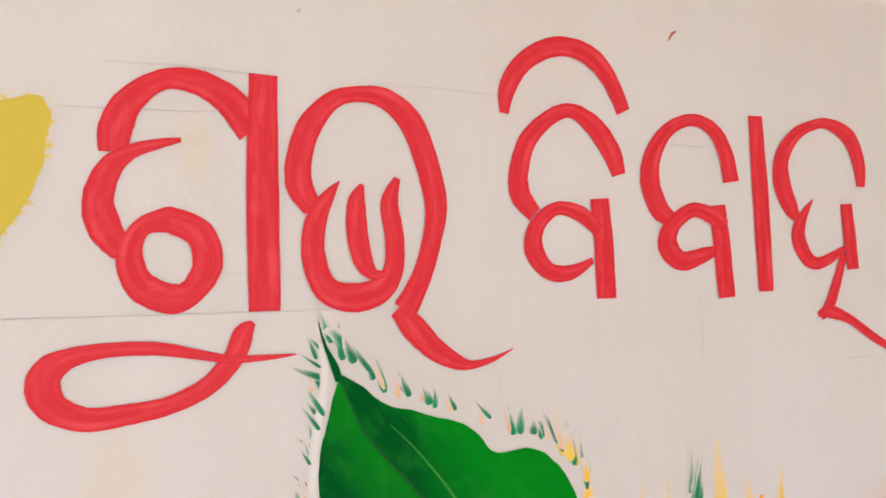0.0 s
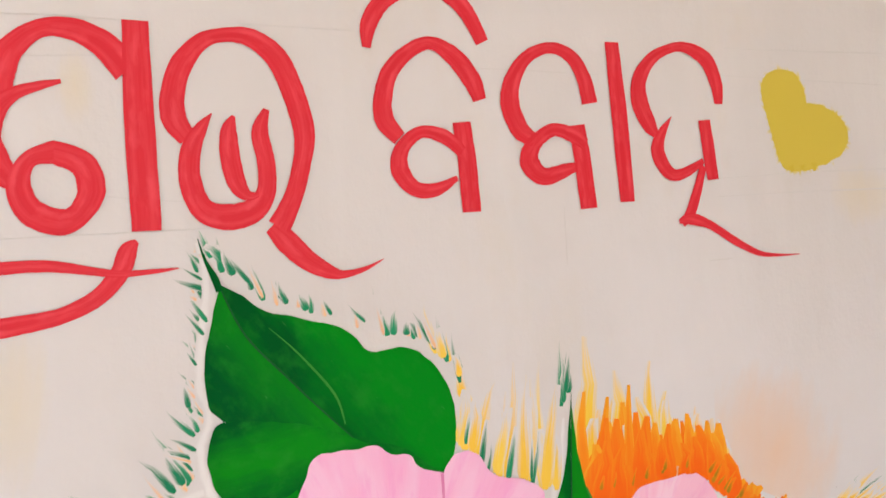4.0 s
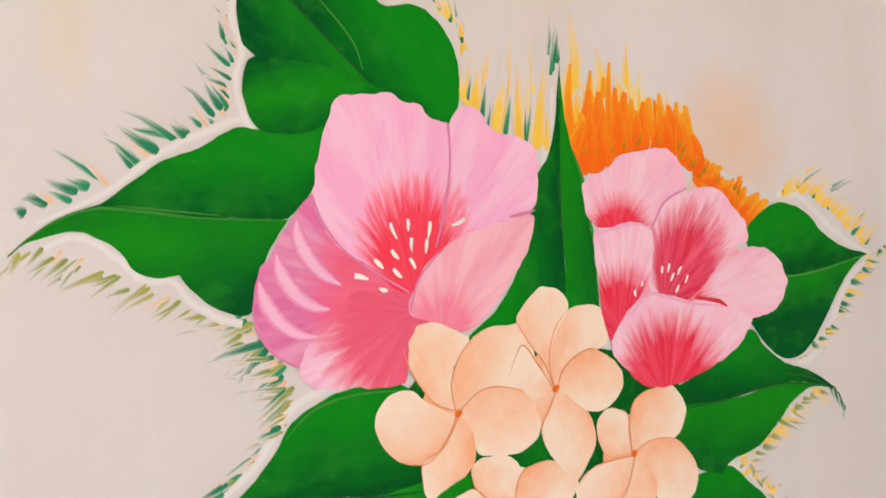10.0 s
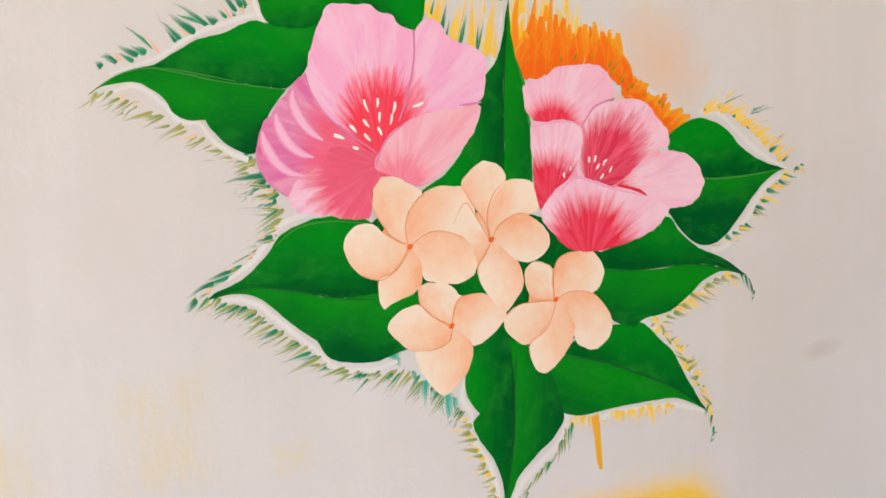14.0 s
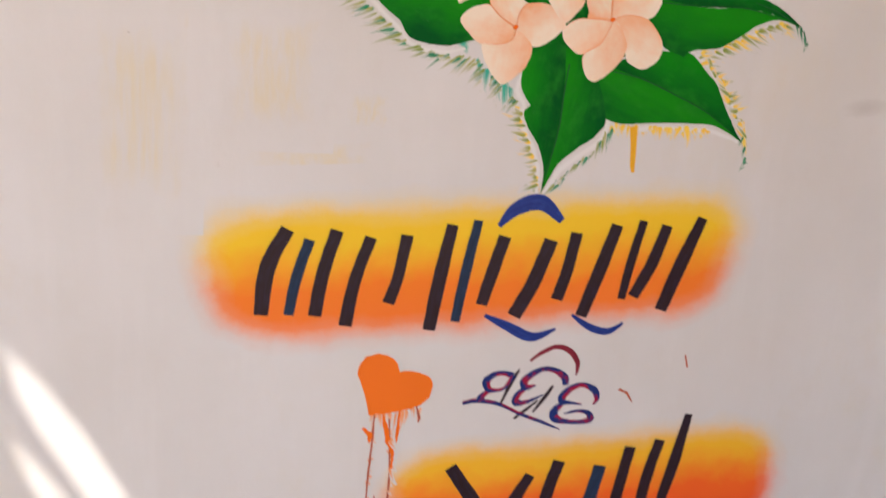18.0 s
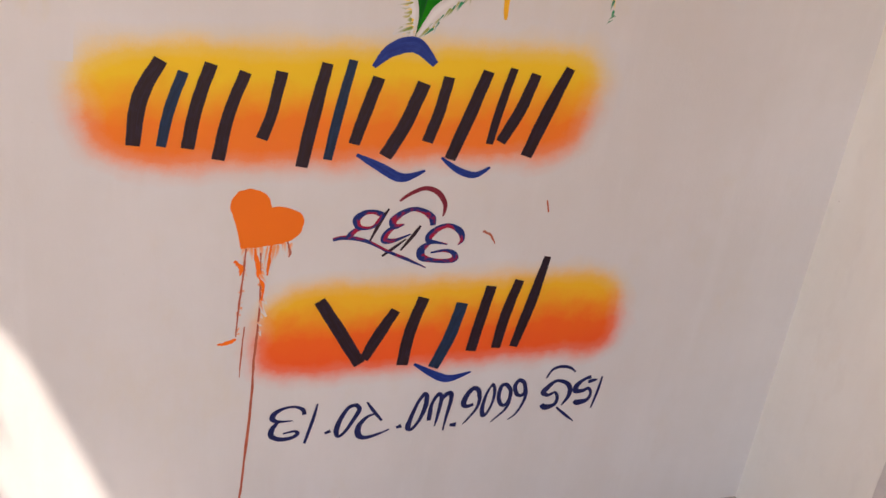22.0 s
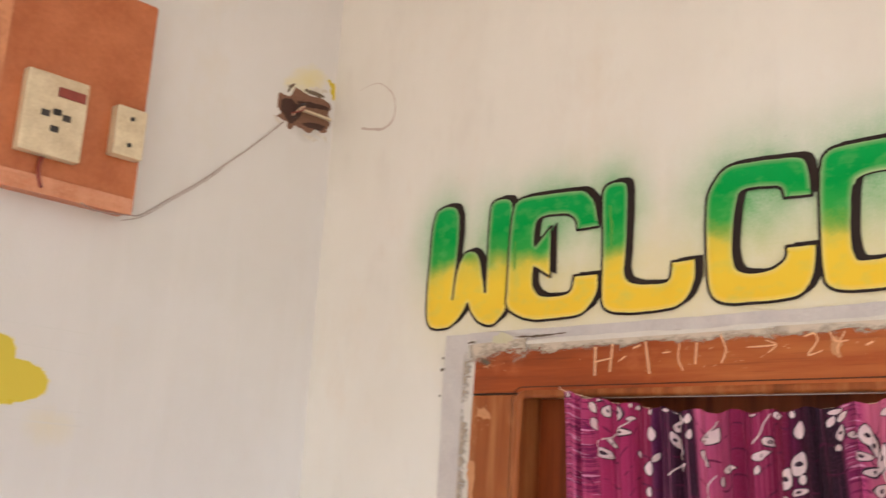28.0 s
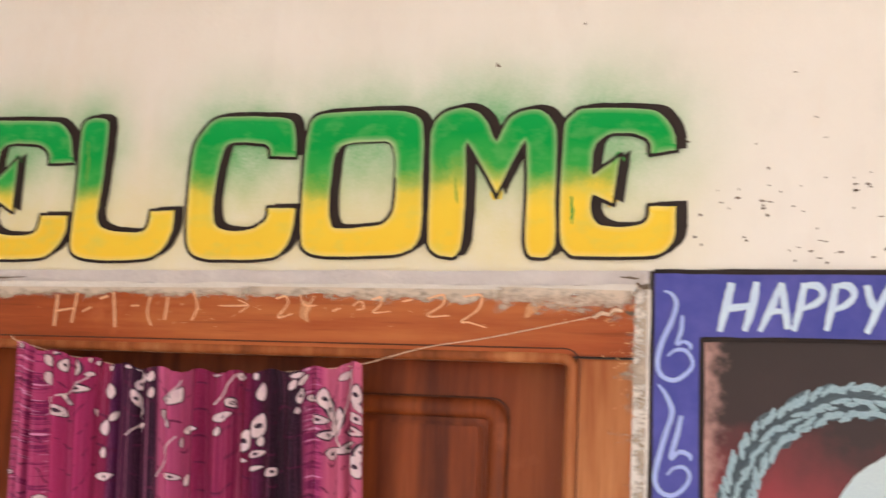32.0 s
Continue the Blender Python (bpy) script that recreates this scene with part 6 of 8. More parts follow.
for pts, m in (
    ([(-121.0, 69.2, 0.49), (-121.3, 62.7, 0.50), (-121.7, 57.0, 0.51), (-121.9, 51.4, 0.31)], M_DRIP), ([(-118.4, 68.3, 0.40), (-117.9, 58.0, 0.51), (-118.3, 46.2, 0.63), (-118.3, 36.2, 0.64), (-119.1, 17.6, 0.67), (-119.5, 10.9, 0.45)], M_DRIP), ([(-125.1, 49.9, 0.60), (-123.4, 50.1, 1.09), (-121.8, 50.9, 0.72)], M_ORA),
    ([(-122.9, 66.8, 0.80), (-121.7, 65.4, 1.17), (-121.8, 63.9, 0.40)], M_ORA), ([(-119.5, 69.2, 0.59), (-118.6, 64.9, 1.38), (-117.6, 61.5, 0.80), (-117.8, 58.0, 0.31)], M_ORA), ([(-116.6, 69.9, 0.50), (-116.9, 66.0, 0.81), (-117.0, 63.7, 0.30)], M_ORA), ([(-113.8, 70.4, 0.40), (-113.2, 68.2, 0.60), (-113.4, 67.3, 0.21)], M_DRIP), ([(-120.4, 53.5, 0.31), (-120.7, 47.5, 0.42), (-120.8, 42.6, 0.21)], M_DRIP),
):
    strokes("N", "paint_drip", [[(q[0], q[1], q[2] * 0.7) for q in pts]], m, drips, 1.9, rag=0.35)
M_ORA_T = tick_paint("thin orange paint", (0.900, 0.260, 0.070), (0.880, 0.450, 0.230), 0.55)
tagged(flicks("N", drips, "ragged_run", [(-121.5, 69.4), (-117.5, 69.4), (-113.2, 70.2)], [(-121.9, 66.6), (-117.6, 64.8), (-113.0, 67.8)], 17, 0.9, M_ORA_T, 1.2, 5), kind="stuff")
tagged(flicks("N", drips, "ragged_run", [(-121.2, 66.0), (-121.5, 58.0), (-121.9, 51.5)], [(-120.4, 65.2), (-120.8, 57.4), (-122.8, 50.6)], 14, 0.5, M_ORA_T, 1.5, 9), kind="stuff")
tagged(flicks("N", drips, "ragged_run", [(-118.2, 66.0), (-117.9, 60.0), (-118.1, 52.0)], [(-117.0, 64.6), (-116.9, 58.6), (-117.4, 51.0)], 14, 0.7, M_ORA_T, 1.6, 4), kind="stuff")
# stains and scuffs
for a, b, hgt, m, lab in (
    ([(-167.0, 121.0)], [(-148.5, 120.5)], 38, M_STREAK, "streaky yellowed wash on the white wall"), ([(-148.0, 127.0)], [(-129.0, 126.5)], 24, M_STREAK, "streaky yellowed wash on the white wall"), ([(-146.5, 112.5)], [(-119.0, 114.0)], 9, M_STREAK, "streaky yellowed wash on the white wall"), ([(-128.5, 121.5)], [(-119.5, 121.0)], 8, M_STREAK, "streaky yellowed wash on the white wall"),
    ([(-58.3, 193.0)], [(-43.7, 193.0)], 10, M_STAIN, "yellowed stain on the white wall"), ([(-59.5, 192.1)], [(-45.6, 193.6)], 8, M_STAIN, "yellowed stain on the white wall"),
    ([(-44.6, 122.5)], [(-31.2, 123.9)], 5, M_DIRT, "grey scuff on the white wall"), ([(-148.0, 111.4)], [(-142.5, 113.3)], 5, M_DIRT, "grey scuff on the white wall"), ([(-146.8, 111.1)], [(-142.7, 112.9)], 4, M_DIRT, "grey scuff on the white wall"),
    ([(-141.2, 182.4)], [(-133.9, 181.1)], 18, M_STAIN, "yellowed stain on the white wall"), ([(-133.8, 204.4)], [(-129.7, 204.2)], 8, M_STAIN, "yellowed stain on the white wall"),
):
    band("N", "wall_stain", a[0], b[0], hgt, m, 0.16, lab, "stain").location.y -= 0.000005 * hgt
for pts in ([(-61.3, 196.5, 0.97), (-61.0, 195.8, 0.49)], [(-59.6, 196.5, 1.01), (-59.6, 196.0, 0.51)], [(-57.9, 196.7, 1.03), (-57.9, 195.8, 0.43)]):
    strokes("N", "paint_drip", [pts], M_YEL, drips, 2.1)
strokes("N", "wall_scratch", [[(-65.0, 78.1, 0.33), (-64.3, 75.6, 0.33)]], M_DRIP, pencil, 1.0)
strokes("N", "wall_scratch", [[(-77.0, 71.9, 0.54), (-75.4, 71.0, 0.42), (-74.2, 69.2, 0.21)]], M_DRIP, pencil, 1.0, rag=0.5)

# ---- east wall: WELCOME in graffiti letters ----
def spray_fill(p):
    """Airbrushed letter colour by its place on the wall: yellow at the feet, green at the heads, blown into each other."""
    q = p.t.nodes.new("ShaderNodeNewGeometry").outputs["Position"]
    _, py, pz = p.xyz(q)
    wide = p.noise(q, 9.0, 2)
    puff = p.noise(q, 26.0, 3, move=(3, 1, 2))
    fine = p.noise(q, 420.0, 2)
    wipe = p.noise(q, 40.0, 4, (1, 0.7, 1.2), move=(7, 2, 4))
    h = p.math("ADD", p.math("MULTIPLY", p.math("SUBTRACT", pz, 2.142), 100.0), p.math("MULTIPLY", p.math("SUBTRACT", wide, 0.5), 7.0))
    h = p.math("ADD", h, p.math("MULTIPLY", p.math("SUBTRACT", puff, 0.5), 2.4))
    h = p.math("ADD", h, p.math("MULTIPLY", p.math("SUBTRACT", fine, 0.5), 1.6))
    c = p.ramp(p.math("DIVIDE", h, 22.0), (0.0, (0.900, 0.600, 0.045)), (0.30, (0.900, 0.650, 0.055)), (0.40, (0.780, 0.630, 0.075)), (0.47, (0.330, 0.480, 0.080)), (0.55, (0.040, 0.400, 0.070)), (0.70, (0.004, 0.350, 0.060)), (1.0, (0.015, 0.390, 0.085)))
    return p.mix(p.math("MULTIPLY", p.ramp(wipe, (0.50, 0.0), (0.72, 1.0)), 0.22), c, (0.34, 0.60, 0.22)), fine


p = Paint("green to yellow letter fill")
gcol, gfine = spray_fill(p)
M_WELCOME = p.done(gcol, 0.6, gfine, 0.0003, spec=0.15)
p = Paint("pale edge of the letter fill")
gcol, gfine = spray_fill(p)
_, ew, _ = p.xyz(p.coord("UV"))
faint = p.math("MULTIPLY", p.ramp(ew, (0.05, 0.0), (0.55, 0.3), (0.85, 0.75)), 0.62)
M_RIM = p.done(p.mix(faint, gcol, (0.76, 0.76, 0.50)), 0.6, gfine, 0.0003, spec=0.15)
M_OUT = brushed("black outline paint", (0.018, 0.011, 0.011), (0.047, 0.034, 0.029))
# overspray round the word: green over its tops, cream behind its feet, in one thin coat
p = Paint("green and cream overspray")
pos = p.t.nodes.new("ShaderNodeNewGeometry").outputs["Position"]
px, py, pz = p.xyz(pos)
gu, gv = p.math("MULTIPLY", py, -100.0), p.math("MULTIPLY", pz, 100.0)
grain = p.math("ADD", p.math("MULTIPLY", p.noise(pos, 300, 2), 0.5), p.math("MULTIPLY", p.noise(pos, 18, 3), 0.9))
green = None
# heads of the word: middle along the wall, height, half width, half height, strength
for u0, v0, hw, hh, k in ((34.5, 230.5, 5.5, 7.0, 1.1), (46.5, 230.0, 6.0, 7.5, 0.75), (58.5, 231.5, 8.0, 6.5, 1.0), (70.5, 231.0, 5.5, 6.5, 1.1), (94.0, 230.5, 9.0, 7.0, 1.05), (111.0, 230.5, 12.0, 7.0, 1.0), (128.0, 230.5, 12.0, 7.5, 1.05), (143.5, 230.0, 9.0, 7.5, 0.95)):
    dx, dy = p.math("DIVIDE", p.math("SUBTRACT", gu, u0), hw), p.math("DIVIDE", p.math("SUBTRACT", gv, v0), hh)
    g = p.math("ADD", p.math("MULTIPLY", dx, dx), p.math("MULTIPLY", dy, dy))
    g = p.math("MULTIPLY", p.math("EXPONENT", p.math("MULTIPLY", g, -0.95)), k)
    green = g if green is None else p.math("MAXIMUM", green, g)
low = p.math("DIVIDE", p.math("SUBTRACT", gv, 219.0), 8.5)
along = p.math("DIVIDE", p.math("SUBTRACT", gu, 92.0), 61.0)
along = p.math("POWER", p.math("ABSOLUTE", along), 10.0)
cream = p.math("EXPONENT", p.math("MULTIPLY", p.math("ADD", p.math("MULTIPLY", low, low), along), -1.0))
wc, wh = wall_ground(p, "E")
wc = p.mix(p.math("MULTIPLY", p.math("MULTIPLY", cream, grain), 0.85, True), wc, (0.80, 0.70, 0.30))
wc = p.mix(p.math("MULTIPLY", p.math("MULTIPLY", green, grain), 1.05, True), wc, (0.030, 0.400, 0.085))
M_GLOW = p.done(wc, 0.55, wh, 0.0012)
band("E", "airbrushed_glow", (21.1, 235.3), (166.6, 231.2), 56, M_GLOW, 0.2, "soft green and cream airbrush glow round the welcome lettering", "airbrushed band")
welcome = thing("painted_welcome", "green and yellow graffiti word WELCOME with black outlines above the door", "lettering")
LETTERS = []
LETTERS.append(("letter_w", [(31.9, 233.4), (32.7, 235.5), (35.0, 236.2), (37.5, 235.5), (38.5, 233.0), (38.4, 226.9), (37.7, 219.1, 1), (38.3, 223.7), (39.7, 226.8), (41.7, 227.4), (43.6, 226.1), (44.6, 222.6), (45.3, 219.7, 1), (45.3, 226.2), (45.4, 232.2), (45.8, 235.0), (48.1, 235.7), (50.4, 234.7), (50.8, 230.5), (50.7, 223.3), (50.4, 217.3), (48.1, 214.4), (45.5, 214.2), (42.9, 215.8), (41.4, 218.3, 1), (40.0, 216.1), (37.4, 214.3), (33.8, 214.2), (31.9, 215.6), (31.4, 219.2), (31.5, 226.2)], ()))
LETTERS.append(("letter_e", [(50.7, 233.3), (51.3, 234.6), (53.7, 235.2), (64.2, 234.7), (66.1, 233.9), (67.6, 231.9), (68.4, 228.1, 1), (64.1, 228.1, 1), (63.7, 229.7), (62.6, 230.7), (60.5, 231.1), (57.5, 231.2), (56.0, 230.5), (55.6, 228.5), (55.7, 226.5, 1), (59.0, 229.6, 1), (59.2, 221.0, 1), (55.7, 223.1, 1), (55.7, 220.3), (56.6, 218.8), (58.1, 218.2), (61.8, 218.1), (63.4, 218.8), (63.8, 220.9, 1), (68.5, 220.8, 1), (68.6, 218.5), (67.5, 216.2), (65.4, 214.6), (62.4, 214.3), (56.1, 214.3), (52.5, 215.3), (50.2, 217.1), (50.1, 220.6), (50.2, 228.8)], ()))
LETTERS.append(("letter_l", [(68.8, 233.2), (69.8, 234.7), (71.8, 234.9), (73.4, 234.1), (73.7, 231.1), (73.6, 224.3), (73.4, 220.6), (74.4, 219.0), (78.1, 218.4), (80.9, 218.7), (81.4, 221.2, 1), (85.4, 221.4, 1), (85.4, 218.3), (84.0, 215.5), (81.4, 214.3), (74.9, 214.1), (70.9, 214.6), (69.3, 216.0), (69.1, 219.4), (69.1, 225.3)], ()))
LETTERS.append(("letter_c", [(86.9, 227.2), (87.2, 230.4), (89.0, 233.2), (91.2, 234.2), (98.2, 234.0), (101.3, 233.5), (102.4, 231.6), (102.8, 227.9, 1), (98.7, 228.1, 1), (98.4, 229.4), (97.3, 229.9), (92.9, 230.1), (91.9, 228.6), (91.3, 223.7), (91.4, 220.5), (92.2, 218.9), (94.8, 218.4), (97.3, 218.8), (98.9, 220.0), (99.0, 221.4, 1), (103.3, 221.4, 1), (103.2, 218.7), (102.4, 216.1), (100.2, 214.4), (91.3, 214.2), (88.6, 215.0), (87.4, 217.0), (87.0, 222.3)], ()))
LETTERS.append(("letter_o", [(103.7, 230.3), (104.3, 233.1), (106.1, 234.1), (116.0, 234.1), (119.0, 233.3), (120.2, 231.3), (120.5, 225.0), (120.7, 218.4), (119.8, 215.9), (117.0, 214.8), (107.9, 214.6), (105.0, 215.3), (104.0, 217.2), (103.7, 223.3)], ([(108.4, 228.5), (109.6, 229.6), (113.9, 229.8), (115.7, 229.5), (116.4, 227.7), (116.6, 222.9), (116.4, 220.7), (115.3, 219.2), (113.0, 218.8), (110.0, 218.6), (108.5, 219.0), (108.0, 221.6), (108.1, 225.5)],)))
LETTERS.append(("letter_m", [(120.9, 230.9), (122.1, 233.1), (124.3, 234.0), (126.4, 233.8), (128.3, 232.3), (129.6, 229.5, 1), (131.1, 232.4), (133.5, 233.4), (135.5, 233.1), (137.1, 231.3), (137.5, 228.5), (137.5, 222.2), (137.7, 216.4), (136.9, 214.7), (135.6, 214.4), (134.3, 214.7), (133.6, 216.4), (133.6, 222.3), (133.3, 229.1, 1), (130.4, 223.1), (130.0, 222.0, 1), (129.3, 223.5), (125.9, 229.1, 1), (126.2, 223.3), (126.1, 216.9), (125.4, 214.8), (124.0, 214.5), (122.2, 215.1), (121.3, 216.6), (121.1, 223.5)], ()))
LETTERS.append(("letter_e", [(138.0, 231.1), (138.9, 232.5), (140.6, 233.3), (148.4, 232.8), (150.3, 231.7), (151.5, 229.5), (151.7, 227.3, 1), (148.4, 226.9, 1), (148.3, 228.4), (147.3, 229.2), (145.8, 229.6), (143.9, 229.5), (142.4, 228.6), (141.9, 227.1), (141.8, 224.9, 1), (145.2, 227.3, 1), (144.4, 220.8, 1), (141.9, 222.1, 1), (141.9, 220.1), (142.7, 218.9), (144.2, 218.5), (147.1, 218.6), (148.2, 219.4), (148.4, 220.9, 1), (151.8, 220.9, 1), (151.7, 217.2), (150.9, 215.6), (149.1, 214.6), (139.8, 214.6), (138.6, 215.4), (137.9, 217.0), (137.7, 222.1)], ()))
for i, (name, pts, holes) in enumerate(LETTERS):
    up = 2.0 + 0.05 * i
    low = min(q[1] for q in pts)
    fill = patch("E", name, pts, (pts[0][0], low - 1.2), (pts[0][0], low - 0.2), M_WELCOME, welcome, up + 0.8, holes=holes, wobble=0.08)
    inv = fill.matrix_world.inverted()
    sh = [tuple([q[0] + 1.1, q[1] + 0.42, *q[2:]]) for q in pts]
    s = patch("E", "shadow", sh, sh[0], sh[1], M_OUT, fill, up, holes=[[tuple([q[0] + 1.1, q[1] + 0.42, *q[2:]]) for q in hh] for hh in holes], wobble=0.1)
    s.matrix_parent_inverse = inv
    bm = bmesh.new()
    for k, ring in enumerate((pts, *holes)):
        c = outline(ring, wobble=0.08, seed=len(ring) if not k else 3)
        ribbon(bm, "E", [(*q, 0.42) for q in c], up + 0.9 + 0.05 * k, True, 1, 0.07, i)
    o = part("outline", bm, M_OUT, fill)
    o.matrix_parent_inverse = inv
    bm = bmesh.new()
    for k, ring in enumerate((pts, *holes)):
        c = outline(ring, wobble=0.08, seed=len(ring) if not k else 3)
        area = sum(c[j - 1][0] * c[j][1] - c[j][0] * c[j - 1][1] for j in range(len(c)))
        turn = (1 if area > 0 else -1) * (-1 if k else 1)
        inner = []
        for j, q in enumerate(c):
            d = c[(j + 1) % len(c)] - c[j - 1]
            inner.append((*(q + np.array([-d[1], d[0]]) / (np.linalg.norm(d) + 1e-9) * turn * 0.48), 0.96))
        if turn > 0:
            inner.reverse()
        ribbon(bm, "E", inner, up + 0.84, True, 1, 0.0, i)
    o = part("pale_edge", bm, M_RIM, fill)
    o.matrix_parent_inverse = inv
M_RUN = soft_stroke("run of green paint", (0.020, 0.260, 0.045), (0.080, 0.360, 0.060), (0.25, 0.46, 0.07))
for pts in ([(70.3, 231.3, 0.40), (70.7, 227.9, 0.60), (70.8, 224.4, 0.30)], [(51.5, 227.8, 0.34), (51.5, 225.1, 0.56), (51.6, 222.8, 0.22)], [(124.6, 224.8, 0.21), (124.8, 222.6, 0.28), (125.0, 221.5, 0.14)], [(139.3, 222.1, 0.39), (139.4, 220.1, 0.52), (139.4, 218.7, 0.19)]):
    strokes("E", "paint_run", [[(q[0], q[1], q[2] * 0.7) for q in pts]], M_RUN, welcome, 3.4, rag=0.5)

# ---- doorway: cement border, wooden frame, panelled leaf ----
M_BORDER = plain("lilac-grey cement border", (0.56, 0.52, 0.52), (0.66, 0.62, 0.60), 16, 0.75, depth=0.0012)
M_BORDER_L = plain("pale lime border", (0.74, 0.70, 0.66), (0.66, 0.62, 0.56), 30, 0.8, depth=0.0015)


def worn_strip(name, boxes, material, amp, parent=None, label="", seed=0):
    """A strip of plaster with an uneven, chipped outline."""
    bm = bmesh.new()
    for b in boxes:
        r = bmesh.ops.create_cube(bm, size=1, matrix=Matrix.LocRotScale(((b[0] + b[1]) / 2, (b[2] + b[3]) / 2, (b[4] + b[5]) / 2), None, (abs(b[1] - b[0]), abs(b[3] - b[2]), abs(b[5] - b[4]))))
        long = [e for v in r["verts"] for e in v.link_edges if e.calc_length() > 0.3]
        bmesh.ops.subdivide_edges(bm, edges=list(set(long)), cuts=60, use_grid_fill=True)
    for v in bm.verts:
        n = noise.noise_vector((v.co.y * 45, v.co.z * 45, seed)) + noise.noise_vector((v.co.y * 12, v.co.z * 12, seed + 3))
        v.co.y += n.y * amp
        v.co.z += n.z * amp
    return part(name, bm, material, parent, label)


border = tagged(new("door_border"), "grey cement border round the doorway, chipped and smeared", kind="structure")
worn_strip("border_outer", [(-0.004, 0.03, -0.370, -0.425, 0.0, 2.129)], M_BORDER, 0.0015, border, seed=1)
worn_strip("border_inner", [(-0.007, 0.03, -0.425, -0.441, 0.0, 2.118)], M_BORDER_L, 0.0022, border, seed=2)
worn_strip("border_top", [(-0.004, 0.03, -0.425, -1.486, 2.112, 2.130)], M_BORDER, 0.0015, border, seed=3)
worn_strip("border_top_inner", [(-0.007, 0.03, -0.441, -1.474, 2.1015, 2.1125)], M_BORDER_L, 0.0025, border, seed=4)
worn_strip("border_side", [(-0.007, 0.03, -1.471, -1.489, 0.0, 2.108)], M_BORDER_L, 0.0018, border, seed=5)

door = tagged(new("door_1"), "reddish varnished wooden door in a wooden frame, closed", kind="structure")


def frame_piece(name, y0, y1, z0, z1, m):
    ob = slab(name, m, (-0.006, 0.12, y0, y1, z0, z1), parent=door, bevel=0.004)
    return ob


frame_piece("jamb", -0.433, -0.533, 0.0, 2.027, M_WOOD_J)
frame_piece("jamb", -1.405, -1.476, 0.0, 2.027, M_WOOD_J)
frame_piece("door_head", -0.433, -1.476, 2.0285, 2.101, M_WOOD_H)
slab("frame_joint", M_OUT, (-0.0066, -0.002, -0.425, -0.536, 2.0268, 2.0288), parent=door)
slab("frame_joint", M_OUT, (-0.0066, -0.002, -1.402, -1.489, 2.0268, 2.0288), parent=door)
def inner_line(name, u0, u1, top, bend, x, radius, m):
    """A strip that follows the inner edge of the frame, with bent corners."""
    pts = [(x, -u0, z) for z in (0.0, 0.6, 1.1, 1.5, 1.75, 1.88, 1.95, 1.985, top - bend - 0.01, top - bend)]
    pts += [(x, -(u0 + bend * (1 - math.cos(radians(a)))), top - bend * (1 - math.sin(radians(a)))) for a in (30, 60)]
    pts += [(x, -u, top) for u in (u0 + bend, u0 + bend + 0.01, u0 + 0.05, u0 + 0.11, u0 + 0.22, (u0 + u1) / 2, u1 - 0.22, u1 - 0.11, u1 - 0.05, u1 - bend - 0.01, u1 - bend)]
    pts += [(x, -(u1 - bend * (1 - math.cos(radians(a)))), top - bend * (1 - math.sin(radians(a)))) for a in (60, 30)]
    pts += [(x, -u1, z) for z in (top - bend, top - bend - 0.01, 1.985, 1.95, 1.88, 1.75, 1.5, 1.1, 0.6, 0.0)]
    return tube(name, pts, radius, m, door, sides=10)


# dark strips put in the shade lines along the bead and mouldings
M_GROOVE_SHADE = plain("dark line for the shade beside a bead", (0.060, 0.016, 0.007), (0.110, 0.030, 0.012), 60, 0.8)
inner_line("bead", 0.537, 1.400, 2.0275, 0.014, -0.0005, 0.0075, M_WOOD_J)
inner_line("groove", 0.5275, 1.4095, 2.0375, 0.018, -0.0062, 0.0009, M_GROOVE_SHADE)
leaf_door = slab("door_leaf", M_WOOD_P, (0.055, 0.09, -0.535, -1.403, 0.01, 2.025), parent=door, bevel=0.002)


def rounded(y0, y1, z0, z1, r, x):
    """A level rectangle with rounded corners on the face of the leaf."""
    pts = []
    for cy, cz, a in ((y1 + r, z1 - r, 180), (y0 - r, z1 - r, 90), (y0 - r, z0 + r, 0), (y1 + r, z0 + r, 270)):
        pts += [(x, cy + r * math.cos(radians(a - 22.5 * k)), cz + r * math.sin(radians(a - 22.5 * k))) for k in range(5)]
    return pts


def moulded_panel(y0, y1, z0, z1):
    """A round moulding with a dark line painting the shade round it, and a field raised inside."""
    for name, inset, radius, m in (("groove", 0.0, 0.0013, M_GROOVE_SHADE), ("moulding", 0.013, 0.0125, M_WOOD_V)):
        path = [Vector(q) for q in rounded(y0 - inset, y1 + inset, z0 + inset, z1 - inset, 0.022 - 0.3 * inset, 0.0545 if name == "moulding" else 0.0535)]
        bm = bmesh.new()
        rings = []
        for i, q in enumerate(path):
            d = (path[(i + 1) % len(path)] - path[i - 1]).normalized()
            out = d.cross(Vector((1, 0, 0)))
            rings.append([bm.verts.new(q + (Vector((-1, 0, 0)) * math.sin(radians(t)) * 0.6 + out * math.cos(radians(t))) * radius) for t in range(0, 181, 20)])
        for p, q in zip(rings, rings[1:] + rings[:1]):
            for k in range(len(p) - 1):
                bm.faces.new((p[k], p[k + 1], q[k + 1], q[k])).smooth = True
        bmesh.ops.recalc_face_normals(bm, faces=bm.faces)
        part(name, bm, m, door)
    bm = bmesh.new()
    f = bm.faces.new([bm.verts.new(q) for q in rounded(y0 - 0.031, y1 + 0.031, z0 + 0.031, z1 - 0.031, 0.012, 0.048)])
    ext = bmesh.ops.extrude_face_region(bm, geom=[f])
    for v in ext["geom"]:
        if isinstance(v, bmesh.types.BMVert):
            v.co.x += 0.006
    bmesh.ops.bevel(bm, geom=[e for e in bm.edges if all(abs(v.co.x - 0.048) < 1e-5 for v in e.verts)], offset=0.004, segments=2, affect="EDGES")
    bmesh.ops.recalc_face_normals(bm, faces=bm.faces)
    part("panel_field", bm, M_WOOD_P, door)


